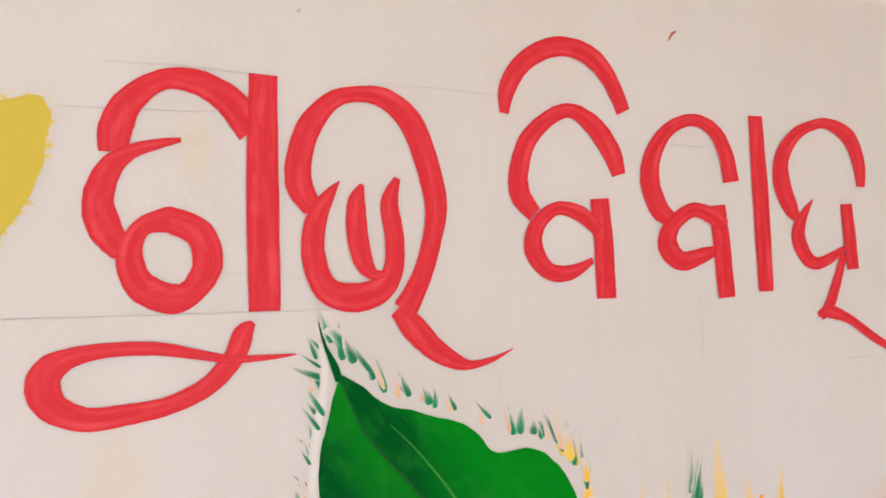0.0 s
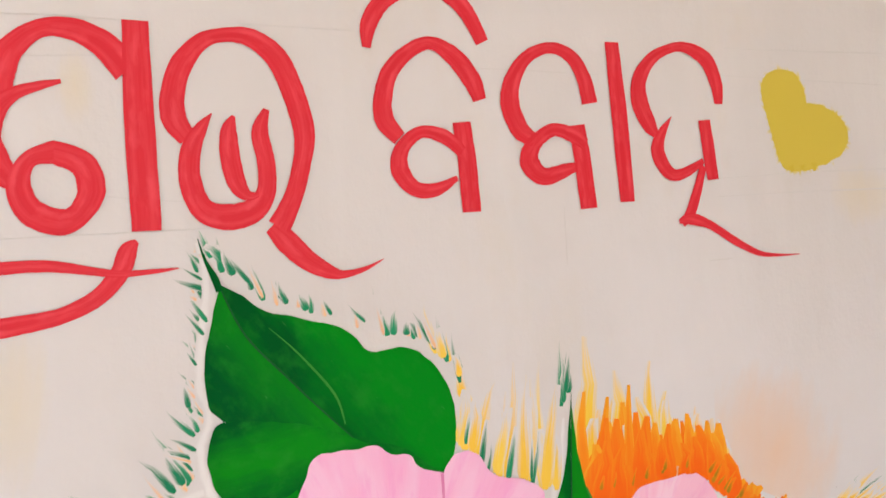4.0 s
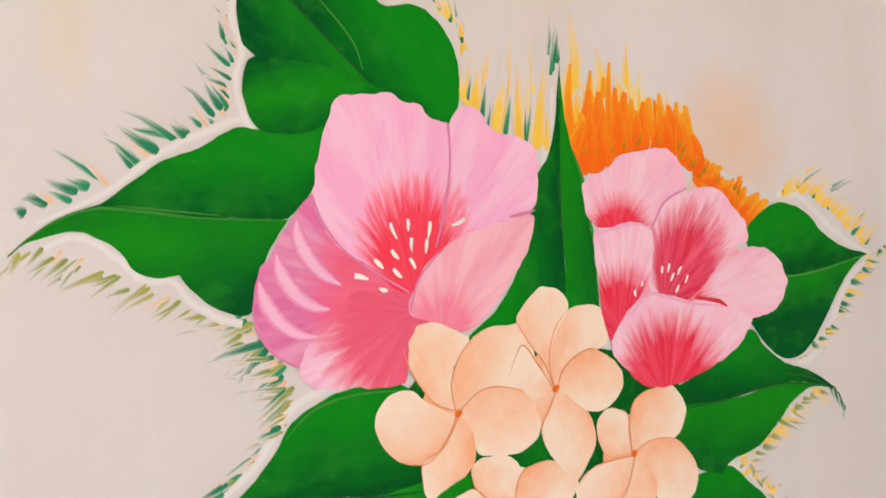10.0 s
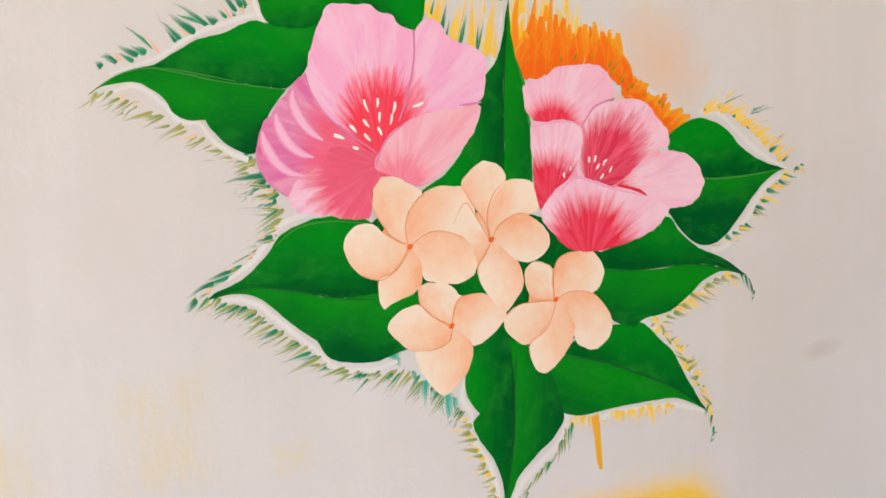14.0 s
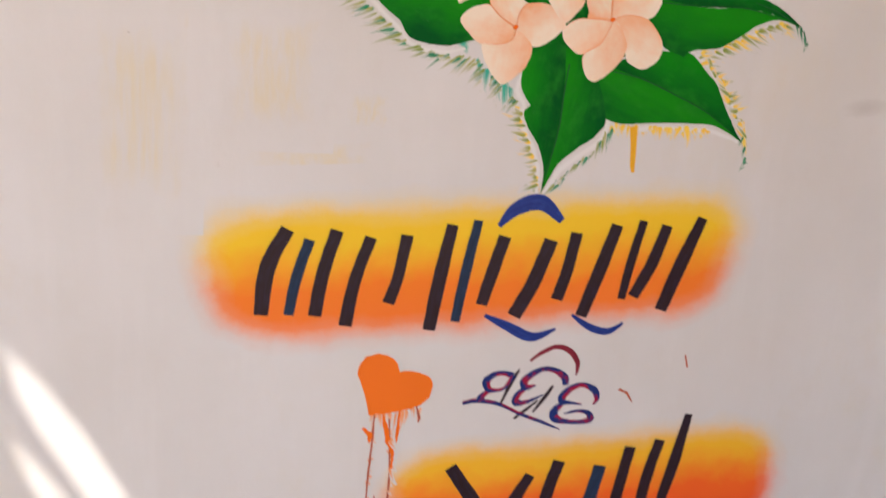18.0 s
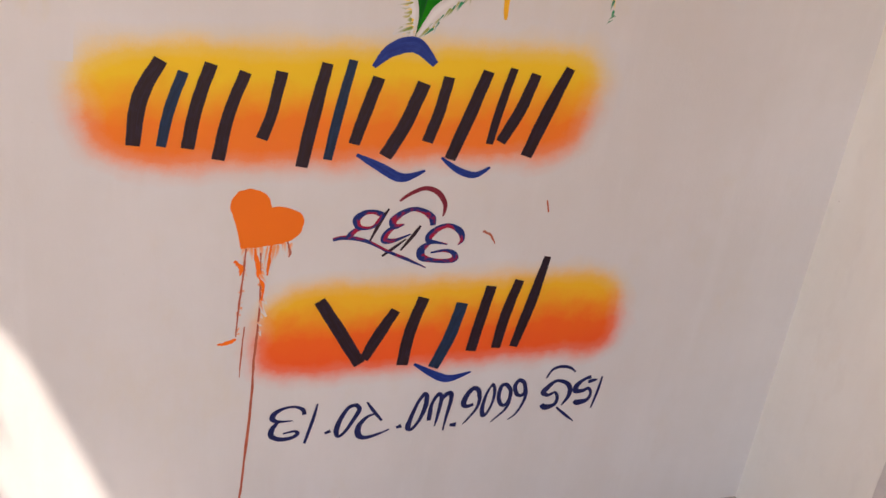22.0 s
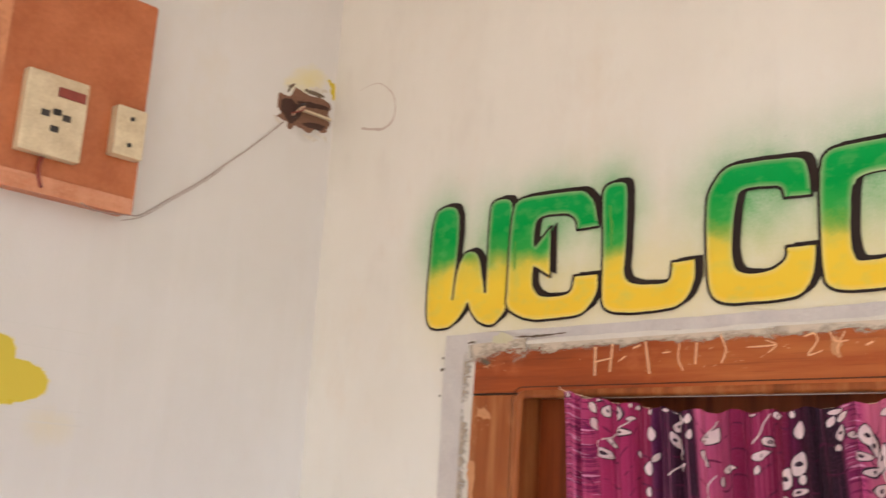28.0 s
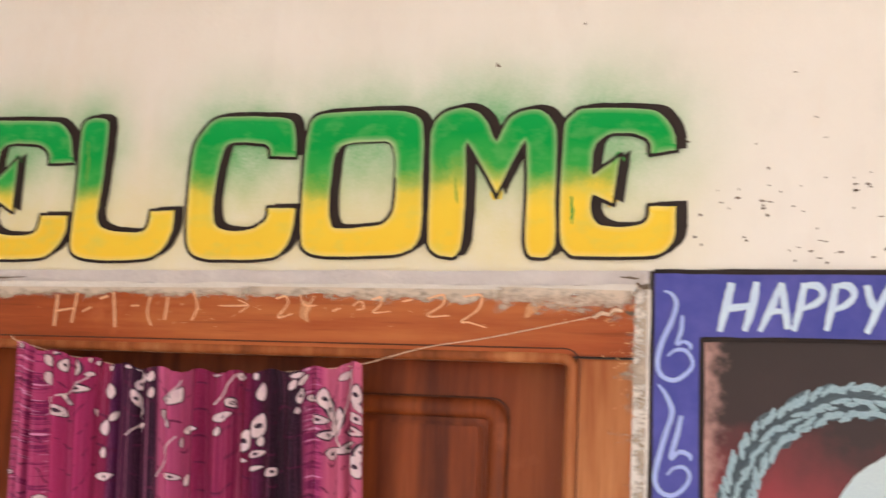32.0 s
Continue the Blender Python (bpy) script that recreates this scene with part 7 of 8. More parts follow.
moulded_panel(-0.63, -1.314, 1.10, 1.980)
moulded_panel(-0.63, -1.314, 0.12, 1.0)

# chalk marks on the door head: a register number as bars, then a date
M_CHALK2 = brushed("chalk line", (0.897, 0.571, 0.354), (0.686, 0.279, 0.120), 0.9, 1.0)
chalk = thing("chalk_marks", "white chalk marks and a date written on the door head", "chalk writing")
for pts in ([(68.8, 209.4, 0.70), (68.8, 205.1, 0.69)], [(71.9, 209.7, 0.59), (71.5, 205.6, 0.59)], [(68.5, 207.1, 0.42), (71.6, 207.6, 0.42)], [(73.0, 207.1, 0.35), (74.3, 207.8, 0.44)], [(75.5, 208.9, 0.42), (76.8, 209.3, 0.50)], [(77.6, 209.8, 0.56), (78.4, 205.1, 0.64)], [(80.5, 208.0, 0.32), (81.8, 208.1, 0.32)],
            [(83.3, 209.3, 0.46), (83.1, 207.1, 0.45), (83.9, 205.4, 0.35)], [(86.0, 209.2, 0.54), (85.8, 206.2, 0.54)], [(89.6, 210.2, 0.34), (90.5, 208.0, 0.43), (89.8, 206.2, 0.44)]):
    strokes("E", "bar", [[(q[0], q[1], q[2] * 0.62) for q in pts]], M_CHALK2, chalk, 8.5, rag=0.25)
rows = []
rows.append([(93.6, 208.2, 0.23), (95.7, 208.2, 0.38), (97.8, 208.3, 0.30)])
rows.append([(96.3, 209.0, 0.23), (97.8, 208.3, 0.33), (96.6, 207.3, 0.24)])
rows.append([(101.7, 209.2, 0.30), (103.0, 209.5, 0.44), (103.4, 208.5, 0.41), (102.2, 206.8, 0.39), (104.1, 207.3, 0.30)])
rows.append([(105.0, 209.7, 0.31), (105.8, 208.4, 0.44), (107.4, 208.4, 0.29)])
rows.append([(107.0, 209.6, 0.32), (106.0, 207.5, 0.40), (106.2, 206.8, 0.23)])
rows.append([(109.6, 207.7, 0.45), (110.6, 208.1, 0.37)])
rows.append([(112.3, 208.4, 0.30), (113.3, 209.0, 0.36), (113.8, 208.2, 0.38), (112.9, 207.9, 0.29)])
rows.append([(114.8, 209.2, 0.29), (116.0, 209.5, 0.43), (115.9, 208.5, 0.37), (115.1, 207.6, 0.35), (117.3, 207.8, 0.21)])
rows.append([(118.8, 209.0, 0.29), (120.1, 209.3, 0.36)])
rows.append([(122.0, 209.4, 0.35), (124.0, 209.9, 0.48), (124.0, 208.7, 0.43), (122.2, 207.5, 0.36), (122.5, 207.2, 0.35), (124.9, 207.4, 0.34)])
rows.append([(126.6, 209.7, 0.35), (128.8, 209.9, 0.47), (128.5, 208.2, 0.41), (126.5, 206.7, 0.35), (127.4, 206.6, 0.34), (129.6, 206.0, 0.27)])
for pts in rows:
    strokes("E", "chalk_stroke", [[(q[0], q[1], q[2] * 0.62) for q in pts]], M_CHALK2, chalk, 8.5, rag=0.25)
# old lime plaster dragged over the corners of the frame
M_LIME = plain("dirty lime", (0.732, 0.722, 0.696), (0.559, 0.477, 0.400), 70, 0.9, depth=0.0003)
M_SCRAPE = plain("lime scraped thin over wood", (0.686, 0.381, 0.195), (0.482, 0.159, 0.053), 60, 0.8, depth=0.0002)


def thin_lime(name, a, b, along, cover):
    """Lime dragged thin over wood: full at one side, broken into streaks and specks towards the other."""
    p = Paint(name)
    q = p.t.nodes.new("ShaderNodeNewGeometry").outputs["Position"]
    x, y, _ = p.xyz(p.coord())
    n = p.noise(q, 46, 5, (1, 0.5, 1))
    f = p.noise(q, 240, 3, (1, 0.4, 1), move=(3, 1, 5))
    k = p.math("ADD", p.math("MULTIPLY", x if along else y, 0.55), p.math("ADD", p.math("MULTIPLY", p.math("SUBTRACT", n, 0.5), 1.5), p.math("MULTIPLY", p.math("SUBTRACT", f, 0.5), 0.7)))
    edge = p.ramp(p.math("ABSOLUTE", y if along else x), (0.8, 1.0), (1.0, 0.0))
    return p.done(p.mix(f, a, b), 0.9, f, 0.0003, alpha=p.math("MULTIPLY", p.ramp(k, (0.40 - cover, 0.0), (0.62 - cover, 0.55), (0.9 - cover, 0.95)), edge), spec=0.1)


M_THIN = thin_lime("lime dragged over the top of the frame", (0.60, 0.52, 0.44), (0.66, 0.56, 0.45), False, 0.42)
M_THIN_S = thin_lime("lime dragged over the side of the frame", (0.54, 0.46, 0.38), (0.46, 0.37, 0.29), True, 0.12)
lime = thing("lime_smears", "pale lime plaster smeared ragged over the corners of the door frame", "plaster smear")
rl = random.Random(5)
for a, b, hgt, m in (((42.6, 208.0), (56.0, 208.6), 6.0, M_THIN), ((53.0, 209.2), (100.0, 209.3), 2.6, M_THIN), ((96.0, 209.2), (134.0, 209.0), 3.2, M_THIN), ((130.0, 208.2), (147.6, 207.8), 5.6, M_THIN), ((141.0, 198.0), (148.6, 198.0), 30.0, M_THIN_S), ((47.5, 197.0), (41.8, 197.0), 26.0, M_THIN_S)):
    band("E", "smear", a, b, hgt, m, 7.6 + 0.02 * hgt, "", "", lime)
for k, (pts, m) in enumerate((
    ([(134.2, 207.5), (135.1, 209.0), (136.1, 209.6), (136.7, 209.0), (135.7, 208.4), (134.9, 207.3)], M_SCRAPE),
    ([(45.2, 200.5), (47.2, 200.2), (48.3, 199.2), (46.8, 198.8)], M_SCRAPE), ([(105.1, 208.8), (106.4, 208.5), (106.3, 205.9), (105.6, 206.7)], M_SCRAPE), ([(44.2, 191.9), (45.2, 191.6), (45.5, 188.6), (45.2, 185.3), (44.2, 188.5)], M_SCRAPE),
)):
    patch("E", "smear", pts, pts[0], pts[4 if len(pts) > 4 else 2], m, lime, 7.4 + 0.05 * k, wobble=0.7)
for u0, v0, du, dv, n in ((*[(46.8, 207.9)][0][:2], 3.0, 2.2, 26), (*[(143.0, 208.7)][0][:2], 6.0, 1.8, 40), (*[(146.2, 202.4)][0][:2], 1.8, 6.0, 36), (*[(45.1, 195.3)][0][:2], 1.0, 6.0, 22), (*[(100.3, 207.8)][0][:2], 26.0, 1.8, 40), (*[(46.5, 199.8)][0][:2], 1.5, 1.5, 10)):
    bm = bmesh.new()
    for k in range(n):
        u, v = u0 + rl.gauss(0, du / 1.6), v0 + rl.gauss(0, dv / 1.6)
        if not (43.8 < u < 147.2 and v < 209 and (v > 203 or u < 52.8 or u > 141)):
            continue
        ln, an, w = rl.uniform(0.1, 0.7), rl.uniform(-0.6, 0.9), rl.uniform(0.05, 0.22)
        ribbon(bm, "E", [(u, v, w), (u + ln * math.cos(an), v + ln * math.sin(an), w * 0.5)], 8.0, step=2, rag=0.4, seed=k)
    tagged(part("flecks", bm, M_SCRAPE, lime), kind="stuff")
strokes("E", "yellow_dab", [[(48.0, 211.6, 1.0), (50.1, 211.7, 1.7), (52.4, 211.5, 0.7)]], plain("lime tinged yellow", (0.60, 0.57, 0.36), (0.62, 0.59, 0.45), 60, 0.8), border, 8.0, rag=0.3)
M_CHIP = brushed("dark chip", (0.119, 0.086, 0.061), (0.291, 0.226, 0.172), 0.9)
chips = thing("wall_chips", "small dark chips and specks in the plaster beside the door", "chips")
for pts in ([(45.8, 208.6, 0.72), (46.8, 207.9, 0.87), (47.7, 207.8, 0.34)], [(36.8, 207.3, 0.69), (36.9, 206.8, 1.04)], [(36.7, 209.1, 0.35), (37.2, 208.9, 0.35)], [(36.5, 202.8, 0.30), (36.8, 202.5, 0.40)], [(42.6, 211.3, 0.28), (43.5, 211.4, 0.36), (44.2, 211.3, 0.17)], [(52.7, 211.8, 0.17), (56.0, 211.7, 0.34), (59.1, 211.7, 0.26), (63.2, 211.9, 0.09)], [(145.4, 212.2, 0.13), (146.6, 212.1, 0.26), (147.6, 212.0, 0.13)], [(147.3, 211.5, 0.25), (148.2, 211.0, 0.58), (148.7, 211.4, 0.25)],
            [(147.8, 198.4, 0.25), (148.0, 198.2, 0.37)], [(146.1, 208.2, 0.25), (146.8, 207.9, 0.58), (147.1, 208.1, 0.25)], [(129.4, 239.4, 0.14), (129.5, 238.8, 0.28)], [(140.3, 243.9, 0.20), (140.5, 243.7, 0.27)], [(140.3, 243.9, 0.28), (140.5, 243.7, 0.28)], [(129.5, 239.2, 0.14), (129.8, 238.8, 0.21)]):
    strokes("E", "chip", [pts], M_CHIP, chips, 8.4, rag=0.6)
rs = random.Random(8)
for k in range(60):
    u, v = [(164.3, 219.6)][0][:2]
    u, v = u + rs.gauss(0, 7), v + rs.gauss(0, 4.5)
    if v > 214 and u > 150:
        w = rs.uniform(0.1, 0.35)
        strokes("E", "speck", [[(u, v, w), (u + rs.uniform(0.1, 0.6), v + rs.uniform(-0.1, 0.1), w * 0.6)]], M_CHIP, chips, 0.8, rag=0.5)

# ---- curtain on a string ----
p = Paint("magenta printed cloth")
cu, cv, _ = p.xyz(p.coord("UV"))
# printed stripes; those from 0.54 to 0.74 are darkened for shade in folds
stripe_shade = p.ramp(cu, (0.000, (0.450, 0.061, 0.184)), (0.107, (0.403, 0.045, 0.150)), (0.131, (0.360, 0.027, 0.117)), (0.226, (0.319, 0.021, 0.104)), (0.250, (0.219, 0.010, 0.055)), (0.289, (0.184, 0.010, 0.051)), (0.300, (0.071, 0.008, 0.057)), (0.351, (0.030, 0.006, 0.024)), (0.435, (0.022, 0.006, 0.019)), (0.445, (0.513, 0.102, 0.237)), (0.473, (0.429, 0.069, 0.180)),
                (0.530, (0.304, 0.042, 0.120)), (0.540, (0.188, 0.008, 0.054)), (0.583, (0.234, 0.017, 0.075)), (0.598, (0.263, 0.023, 0.092)), (0.660, (0.230, 0.012, 0.066)), (0.687, (0.158, 0.007, 0.037)), (0.727, (0.089, 0.004, 0.041)), (0.740, (0.037, 0.004, 0.017)), (0.764, (0.014, 0.004, 0.013)), (0.830, (0.018, 0.006, 0.016)), (0.840, (0.336, 0.048, 0.154)), (0.885, (0.365, 0.046, 0.154)), (0.895, (0.558, 0.126, 0.247)), (1.000, (0.513, 0.112, 0.207)))
zone = p.ramp(cu, (0.000, 1.0), (0.107, 1.0), (0.131, 0.0), (0.835, 0.0), (0.843, 1.0), (0.882, 1.0), (0.890, 0.0))
hatch = p.noise(p.vec(p.math("MULTIPLY", cu, 5.0), p.math("MULTIPLY", cv, 190.0)), 1.0, 2)
pale = p.noise(p.vec(p.math("MULTIPLY", cu, 9.0), p.math("MULTIPLY", cv, 230.0)), 1.0, 1, move=(7, 2, 0))
rung = p.noise(p.vec(p.math("MULTIPLY", cu, 16.0), p.math("MULTIPLY", cv, 110.0)), 1.0, 1, move=(3, 5, 0))
weave = p.noise(p.coord("UV"), 420, 2)
cc = p.mix(p.math("MULTIPLY", zone, p.ramp(hatch, (0.5, 0.0), (0.56, 0.85))), stripe_shade, (0.154, 0.008, 0.074))
cc = p.mix(p.math("MULTIPLY", zone, p.ramp(pale, (0.62, 0.0), (0.66, 0.7))), cc, (0.812, 0.381, 0.617))
step = p.math("FRACT", p.math("ADD", p.math("MULTIPLY", cv, 27.0), p.math("MULTIPLY", p.noise(p.vec(p.math("MULTIPLY", cu, 9.0), cv), 1.0, 1, move=(1, 4, 0)), 5.0)))
cc = p.mix(p.math("MULTIPLY", p.ramp(step, (0.06, 0.85), (0.11, 0.0)), p.ramp(rung, (0.46, 0.0), (0.52, 1.0))), cc, (0.075, 0.005, 0.035))
thread = p.noise(p.vec(p.math("MULTIPLY", cu, 130.0), p.math("MULTIPLY", cv, 1.5)), 1.0, 2, move=(2, 3, 0))
cc = p.mix(p.math("MULTIPLY", p.ramp(thread, (0.58, 0.0), (0.66, 1.0)), 0.4), cc, (0.13, 0.008, 0.05))
cc = p.mix(p.math("MULTIPLY", p.ramp(thread, (0.36, 1.0), (0.42, 0.0)), 0.3), cc, (0.66, 0.20, 0.36))
cc = p.mix(p.math("MULTIPLY", p.ramp(weave, (0.5, 0.0), (0.7, 1.0)), 0.10), cc, (0.572, 0.159, 0.412))
M_CLOTH = p.done(cc, 0.75, weave, 0.0004, spec=0.2)
M_PRINT = plain("white print", (0.747, 0.599, 0.617), (0.613, 0.439, 0.515), 40, 0.8)
M_PUPIL = plain("dark print", (0.024, 0.009, 0.024), (0.050, 0.016, 0.043), 40, 0.8)
curtain = thing("curtain", "magenta and purple curtain printed with white leaves, on a string", "curtain")
CW, CTOP = (0.645, 1.141), 2.024


def cloth(s, d):
    """A place on the curtain: s across it from 0 to 1, d metres below its top edge."""
    top = CTOP - 0.011 * s + 0.004 * (1 - s) ** 3 - 0.022 * math.sin(math.pi * min(1, s * 1.02)) ** 0.8
    fold = 0.5 + 0.5 * min(1, d / 0.05)
    wave = 0.0066 * math.sin(2 * math.pi * (15.5 * s + 0.6 * math.sin(5.1 * s) + 0.3 * math.sin(13 * s))) + 0.0034 * math.sin(2 * math.pi * 31 * s + 1.3 + d + 2 * math.sin(9 * s)) + 0.003 * math.sin(2 * math.pi * (3 * s) + d * 3)
    y = -(CW[0] + (CW[1] - CW[0]) * s) - 0.08 * d + 0.005 * math.sin(19 * s + 4 * d)
    return Vector((-0.010 - 0.016 * (1 - s) ** 2 + wave * fold, y, top - d + 0.003 * math.sin(60 * s)))


bm = bmesh.new()
uv = bm.loops.layers.uv.verify()
NS, ND = 280, 40
grid = [[bm.verts.new(cloth(i / NS, 1.7 * j / ND)) for i in range(NS + 1)] for j in range(ND + 1)]
for j in range(ND):
    for i in range(NS):
        f = bm.faces.new((grid[j][i], grid[j + 1][i], grid[j + 1][i + 1], grid[j][i + 1]))
        f.smooth = True
        for loop, (a, b) in zip(f.loops, ((i, j), (i, j + 1), (i + 1, j + 1), (i + 1, j))):
            loop[uv].uv = (a / NS, 1.7 * b / ND)
part("cloth", bm, M_CLOTH, curtain)


def almond(name, material, parent, s, d, size, turn, slim, lift):
    """One almond leaf of the print, laid on the folds."""
    bm = bmesh.new()
    def spot(t, r):
        a, b = math.cos(t) * size * r, math.sin(t) * abs(math.sin(t)) ** 0.45 * size * r * slim * (1 - 0.25 * math.cos(t))
        x, z = a * math.cos(turn) - b * math.sin(turn), a * math.sin(turn) + b * math.cos(turn)
        return bm.verts.new(cloth(min(max(s + x / (CW[1] - CW[0]), 0), 1), max(d - z, 0.002)) + Vector((-lift, 0, 0)))
    rings = [[spot(2 * math.pi * k / 16, r) for k in range(16)] for r in ((1.0,) if size < 0.004 else (0.4, 0.72, 1.0))]
    bm.faces.new(rings[0])
    for p, q in zip(rings, rings[1:]):
        for k in range(16):
            bm.faces.new((p[k - 1], p[k], q[k], q[k - 1]))
    return part(name, bm, material, parent)


# sprigs of printed leaves: percent across, millimetres down, half length, turn, spotted or not
SPRIGS = []
SPRIGS.append(((1.9, 6, 7.0, 0, 1), (10.1, -2, 7.8, -10, 0), (13.7, 1, 7.8, 45, 0), (10.9, 14, 9.6, -60, 0), (15.5, 15, 10.4, 70, 1), (19.6, 13, 11.3, 95, 1), (22.5, 3, 5.2, 90, 0), (25.1, 6, 6.1, 30, 0), (22.6, 23, 7.0, 0, 0), (11.1, 38, 10.4, -65, 0), (20.1, 41, 11.3, -10, 1), (16.4, 59, 8.7, -20, 1), (14.3, 78, 13.1, 0, 1), (0.0, 173, 7.0, 0, 1)))
SPRIGS.append(((29.6, 4, 5.2, 80, 0), (29.7, 35, 10.4, 95, 0), (25.0, 73, 7.0, -60, 0), (30.8, 68, 7.0, 60, 0), (28.9, 82, 10.4, 85, 0), (28.6, 114, 7.0, 90, 0), (29.3, 144, 9.6, 10, 1), (35.6, 4, 5.2, 20, 0), (38.7, 0, 7.0, 0, 0), (39.0, 20, 9.6, 60, 1), (40.9, 12, 7.8, 100, 0), (37.9, 40, 11.3, -70, 1), (42.5, 12, 7.0, 80, 0), (42.6, 33, 7.0, 85, 0), (40.5, 76, 7.8, 40, 1), (40.6, 57, 7.8, 70, 0)))
SPRIGS.append(((47.3, 40, 10.4, 10, 1), (46.6, 64, 11.3, -50, 1), (50.2, 89, 7.0, 90, 0), (53.0, 76, 9.6, 0, 1), (49.5, 29, 11.3, 70, 0), (60.3, 2, 7.0, 0, 0), (68.2, 7, 8.7, 10, 1), (72.7, 5, 6.1, 100, 0), (64.6, 42, 11.3, -30, 1), (62.4, 56, 10.4, 10, 1), (61.3, 73, 6.1, 80, 0), (48.5, 133, 7.8, 0, 1), (52.2, 137, 7.8, 70, 0)))
SPRIGS.append(((74.0, 27, 11.3, 85, 0), (73.3, 68, 14.8, 80, 1), (73.6, 87, 7.0, 90, 0), (70.0, 84, 14.8, 75, 1), (72.9, 102, 8.7, 0, 1), (72.7, 119, 7.0, 0, 0), (76.2, 127, 9.6, 20, 1), (83.0, 6, 7.0, 0, 0), (82.0, 17, 7.0, 70, 0), (84.1, 14, 7.0, 40, 0), (83.4, 32, 9.6, 80, 1), (82.7, 49, 4.3, 90, 0), (69.6, 108, 5.2, 0, 0)))
SPRIGS.append(((86.5, 40, 8.7, -20, 1), (89.5, 38, 13.1, 95, 1), (90.9, 50, 14.8, -75, 1), (93.3, 67, 15.7, 75, 1), (88.3, 65, 10.4, 10, 1), (90.4, 81, 11.3, 20, 1), (92.1, 103, 13.1, 0, 1), (96.3, 102, 12.2, 20, 1), (98.0, 85, 12.2, 0, 1), (99.1, 69, 10.4, -20, 1), (98.9, 40, 13.1, 85, 1), (99.3, 55, 7.0, -60, 0), (95.5, 15, 8.7, 20, 0), (100.1, 107, 13.9, 75, 1), (98.8, 126, 13.1, 100, 1)))
for sprig in SPRIGS:
    for row in range(6):
        for k, (across, down, half, turn, spot) in enumerate(sprig):
            if row and (k + row) % 4 == 0:
                continue
            d = (down + 200 * row + (9 * math.sin(across) if row else 0)) / 1000
            print_leaf = almond("printed_leaf", M_PRINT, curtain, across / 100, d, half * 0.98 / 1000, radians(turn), 0.48 + 0.08 * math.sin(k * 2.3), 0.0022)
            if row < 2:
                almond("printed_edge", M_PUPIL, print_leaf, across / 100, d, half * 1.12 / 1000, radians(turn), 0.56, 0.0014)
            if spot:
                almond("printed_spot", M_PUPIL, print_leaf, across / 100, d, half * 0.24 / 1000, radians(turn), 0.9, 0.0031)
for s0, d0, s1, d1 in ((0.23, 0.022, 0.115, 0.07), (0.41, 0.058, 0.355, 0.092), (0.49, 0.082, 0.44, 0.14), (0.65, 0.006, 0.605, 0.04), (0.97, 0.01, 0.94, 0.085), (0.92, 0.072, 0.945, 0.10), (0.50, 0.01, 0.475, 0.035)):
    pts = [cloth(s0 + (s1 - s0) * k / 8, d0 + (d1 - d0) * k / 8) + Vector((-0.0015, 0, 0)) for k in range(9)]
    tube("printed_stem", pts, 0.0011, M_PRINT, curtain, sides=5)
M_STRING = plain("pale string", (0.845, 0.644, 0.475), (0.686, 0.439, 0.302), 60, 0.8)
top_left, top_right = cloth(0, 0), cloth(1, 0)
tube("curtain_string", [tuple(top_left + Vector((0.012, 0.02, 0.008))), tuple(top_left)] + [tuple(cloth(k / 8, 0.004) + Vector((0.009, 0, 0))) for k in range(1, 8)] + [tuple(top_right), (-0.0095, -1.22, 2.034), (-0.009, -1.30, 2.048), (-0.009, -1.41, 2.072), (-0.009, -1.455, 2.082)], 0.0006, M_STRING, None, "pale cotton string tied across the door frame", "string")
tube("string_knot", [(-0.009, -1.425, 2.074), (-0.012, -1.434, 2.079), (-0.008, -1.442, 2.078), (-0.013, -1.449, 2.083), (-0.009, -1.457, 2.082)], 0.0022, M_STRING, None, "frayed knot of pale string round a nail", "knot")

# ---- painted New Year panel beside the door ----
p = Paint("brown to red panel ground")
v = p.coord()
x, y, _ = p.xyz(v)
n1 = p.noise(v, 9, 5)
n2 = p.noise(v, 70, 5)
x, y, z = p.xyz(v)
t = p.math("ADD", p.math("MULTIPLY", p.math("SUBTRACT", z, 1.74), 2.5), p.math("MULTIPLY", p.math("SUBTRACT", n1, 0.5), 0.35))
pc = p.ramp(t, (0.20, (0.391, 0.031, 0.050)), (0.40, (0.180, 0.024, 0.031)), (0.54, (0.033, 0.016, 0.016)), (1.0, (0.022, 0.014, 0.013)))
edge = p.math("ADD", y, p.math("MULTIPLY", p.math("SUBTRACT", n2, 0.5), 0.05))
pc = p.mix(p.ramp(p.math("ADD", edge, 2.0), (0.428, 0.0), (0.452, 0.8)), pc, (0.572, 0.328, 0.292))
M_PANEL = p.done(pc, 0.55, n2, 0.0006)
M_BORD = plain("blue-violet enamel", (0.035, 0.046, 0.312), (0.085, 0.086, 0.412), 7, 0.5)
M_SWIRL = brushed("lilac brush paint", (0.339, 0.427, 0.871), (0.572, 0.690, 0.930), 0.45, 0.8)
M_LETTER = brushed("chalky white paint", (0.686, 0.841, 0.930), (0.339, 0.439, 0.816), 0.5, 0.9)
M_WREATH = brushed("grey-blue brush paint", (0.201, 0.328, 0.388), (0.613, 0.772, 0.852), 0.6, 1.0)
panel = thing("new_year_mural", "painted panel with blue border, white HAPPY lettering and a grey wreath", "painted panel")
P0, P1, PT, PB = 149.2, 226.0, 213.0, 105.0
slab("panel_ground", M_PANEL, (-0.002, 0.0, -(P0 + 5.3) / 100, -(P1 - 5.3) / 100, (PB + 6) / 100, (PT - 7.6) / 100), parent=panel)
slab("border_strip", M_BORD, (-0.0035, 0.0, -P0 / 100, -P1 / 100, (PT - 7.8) / 100, PT / 100), parent=panel)
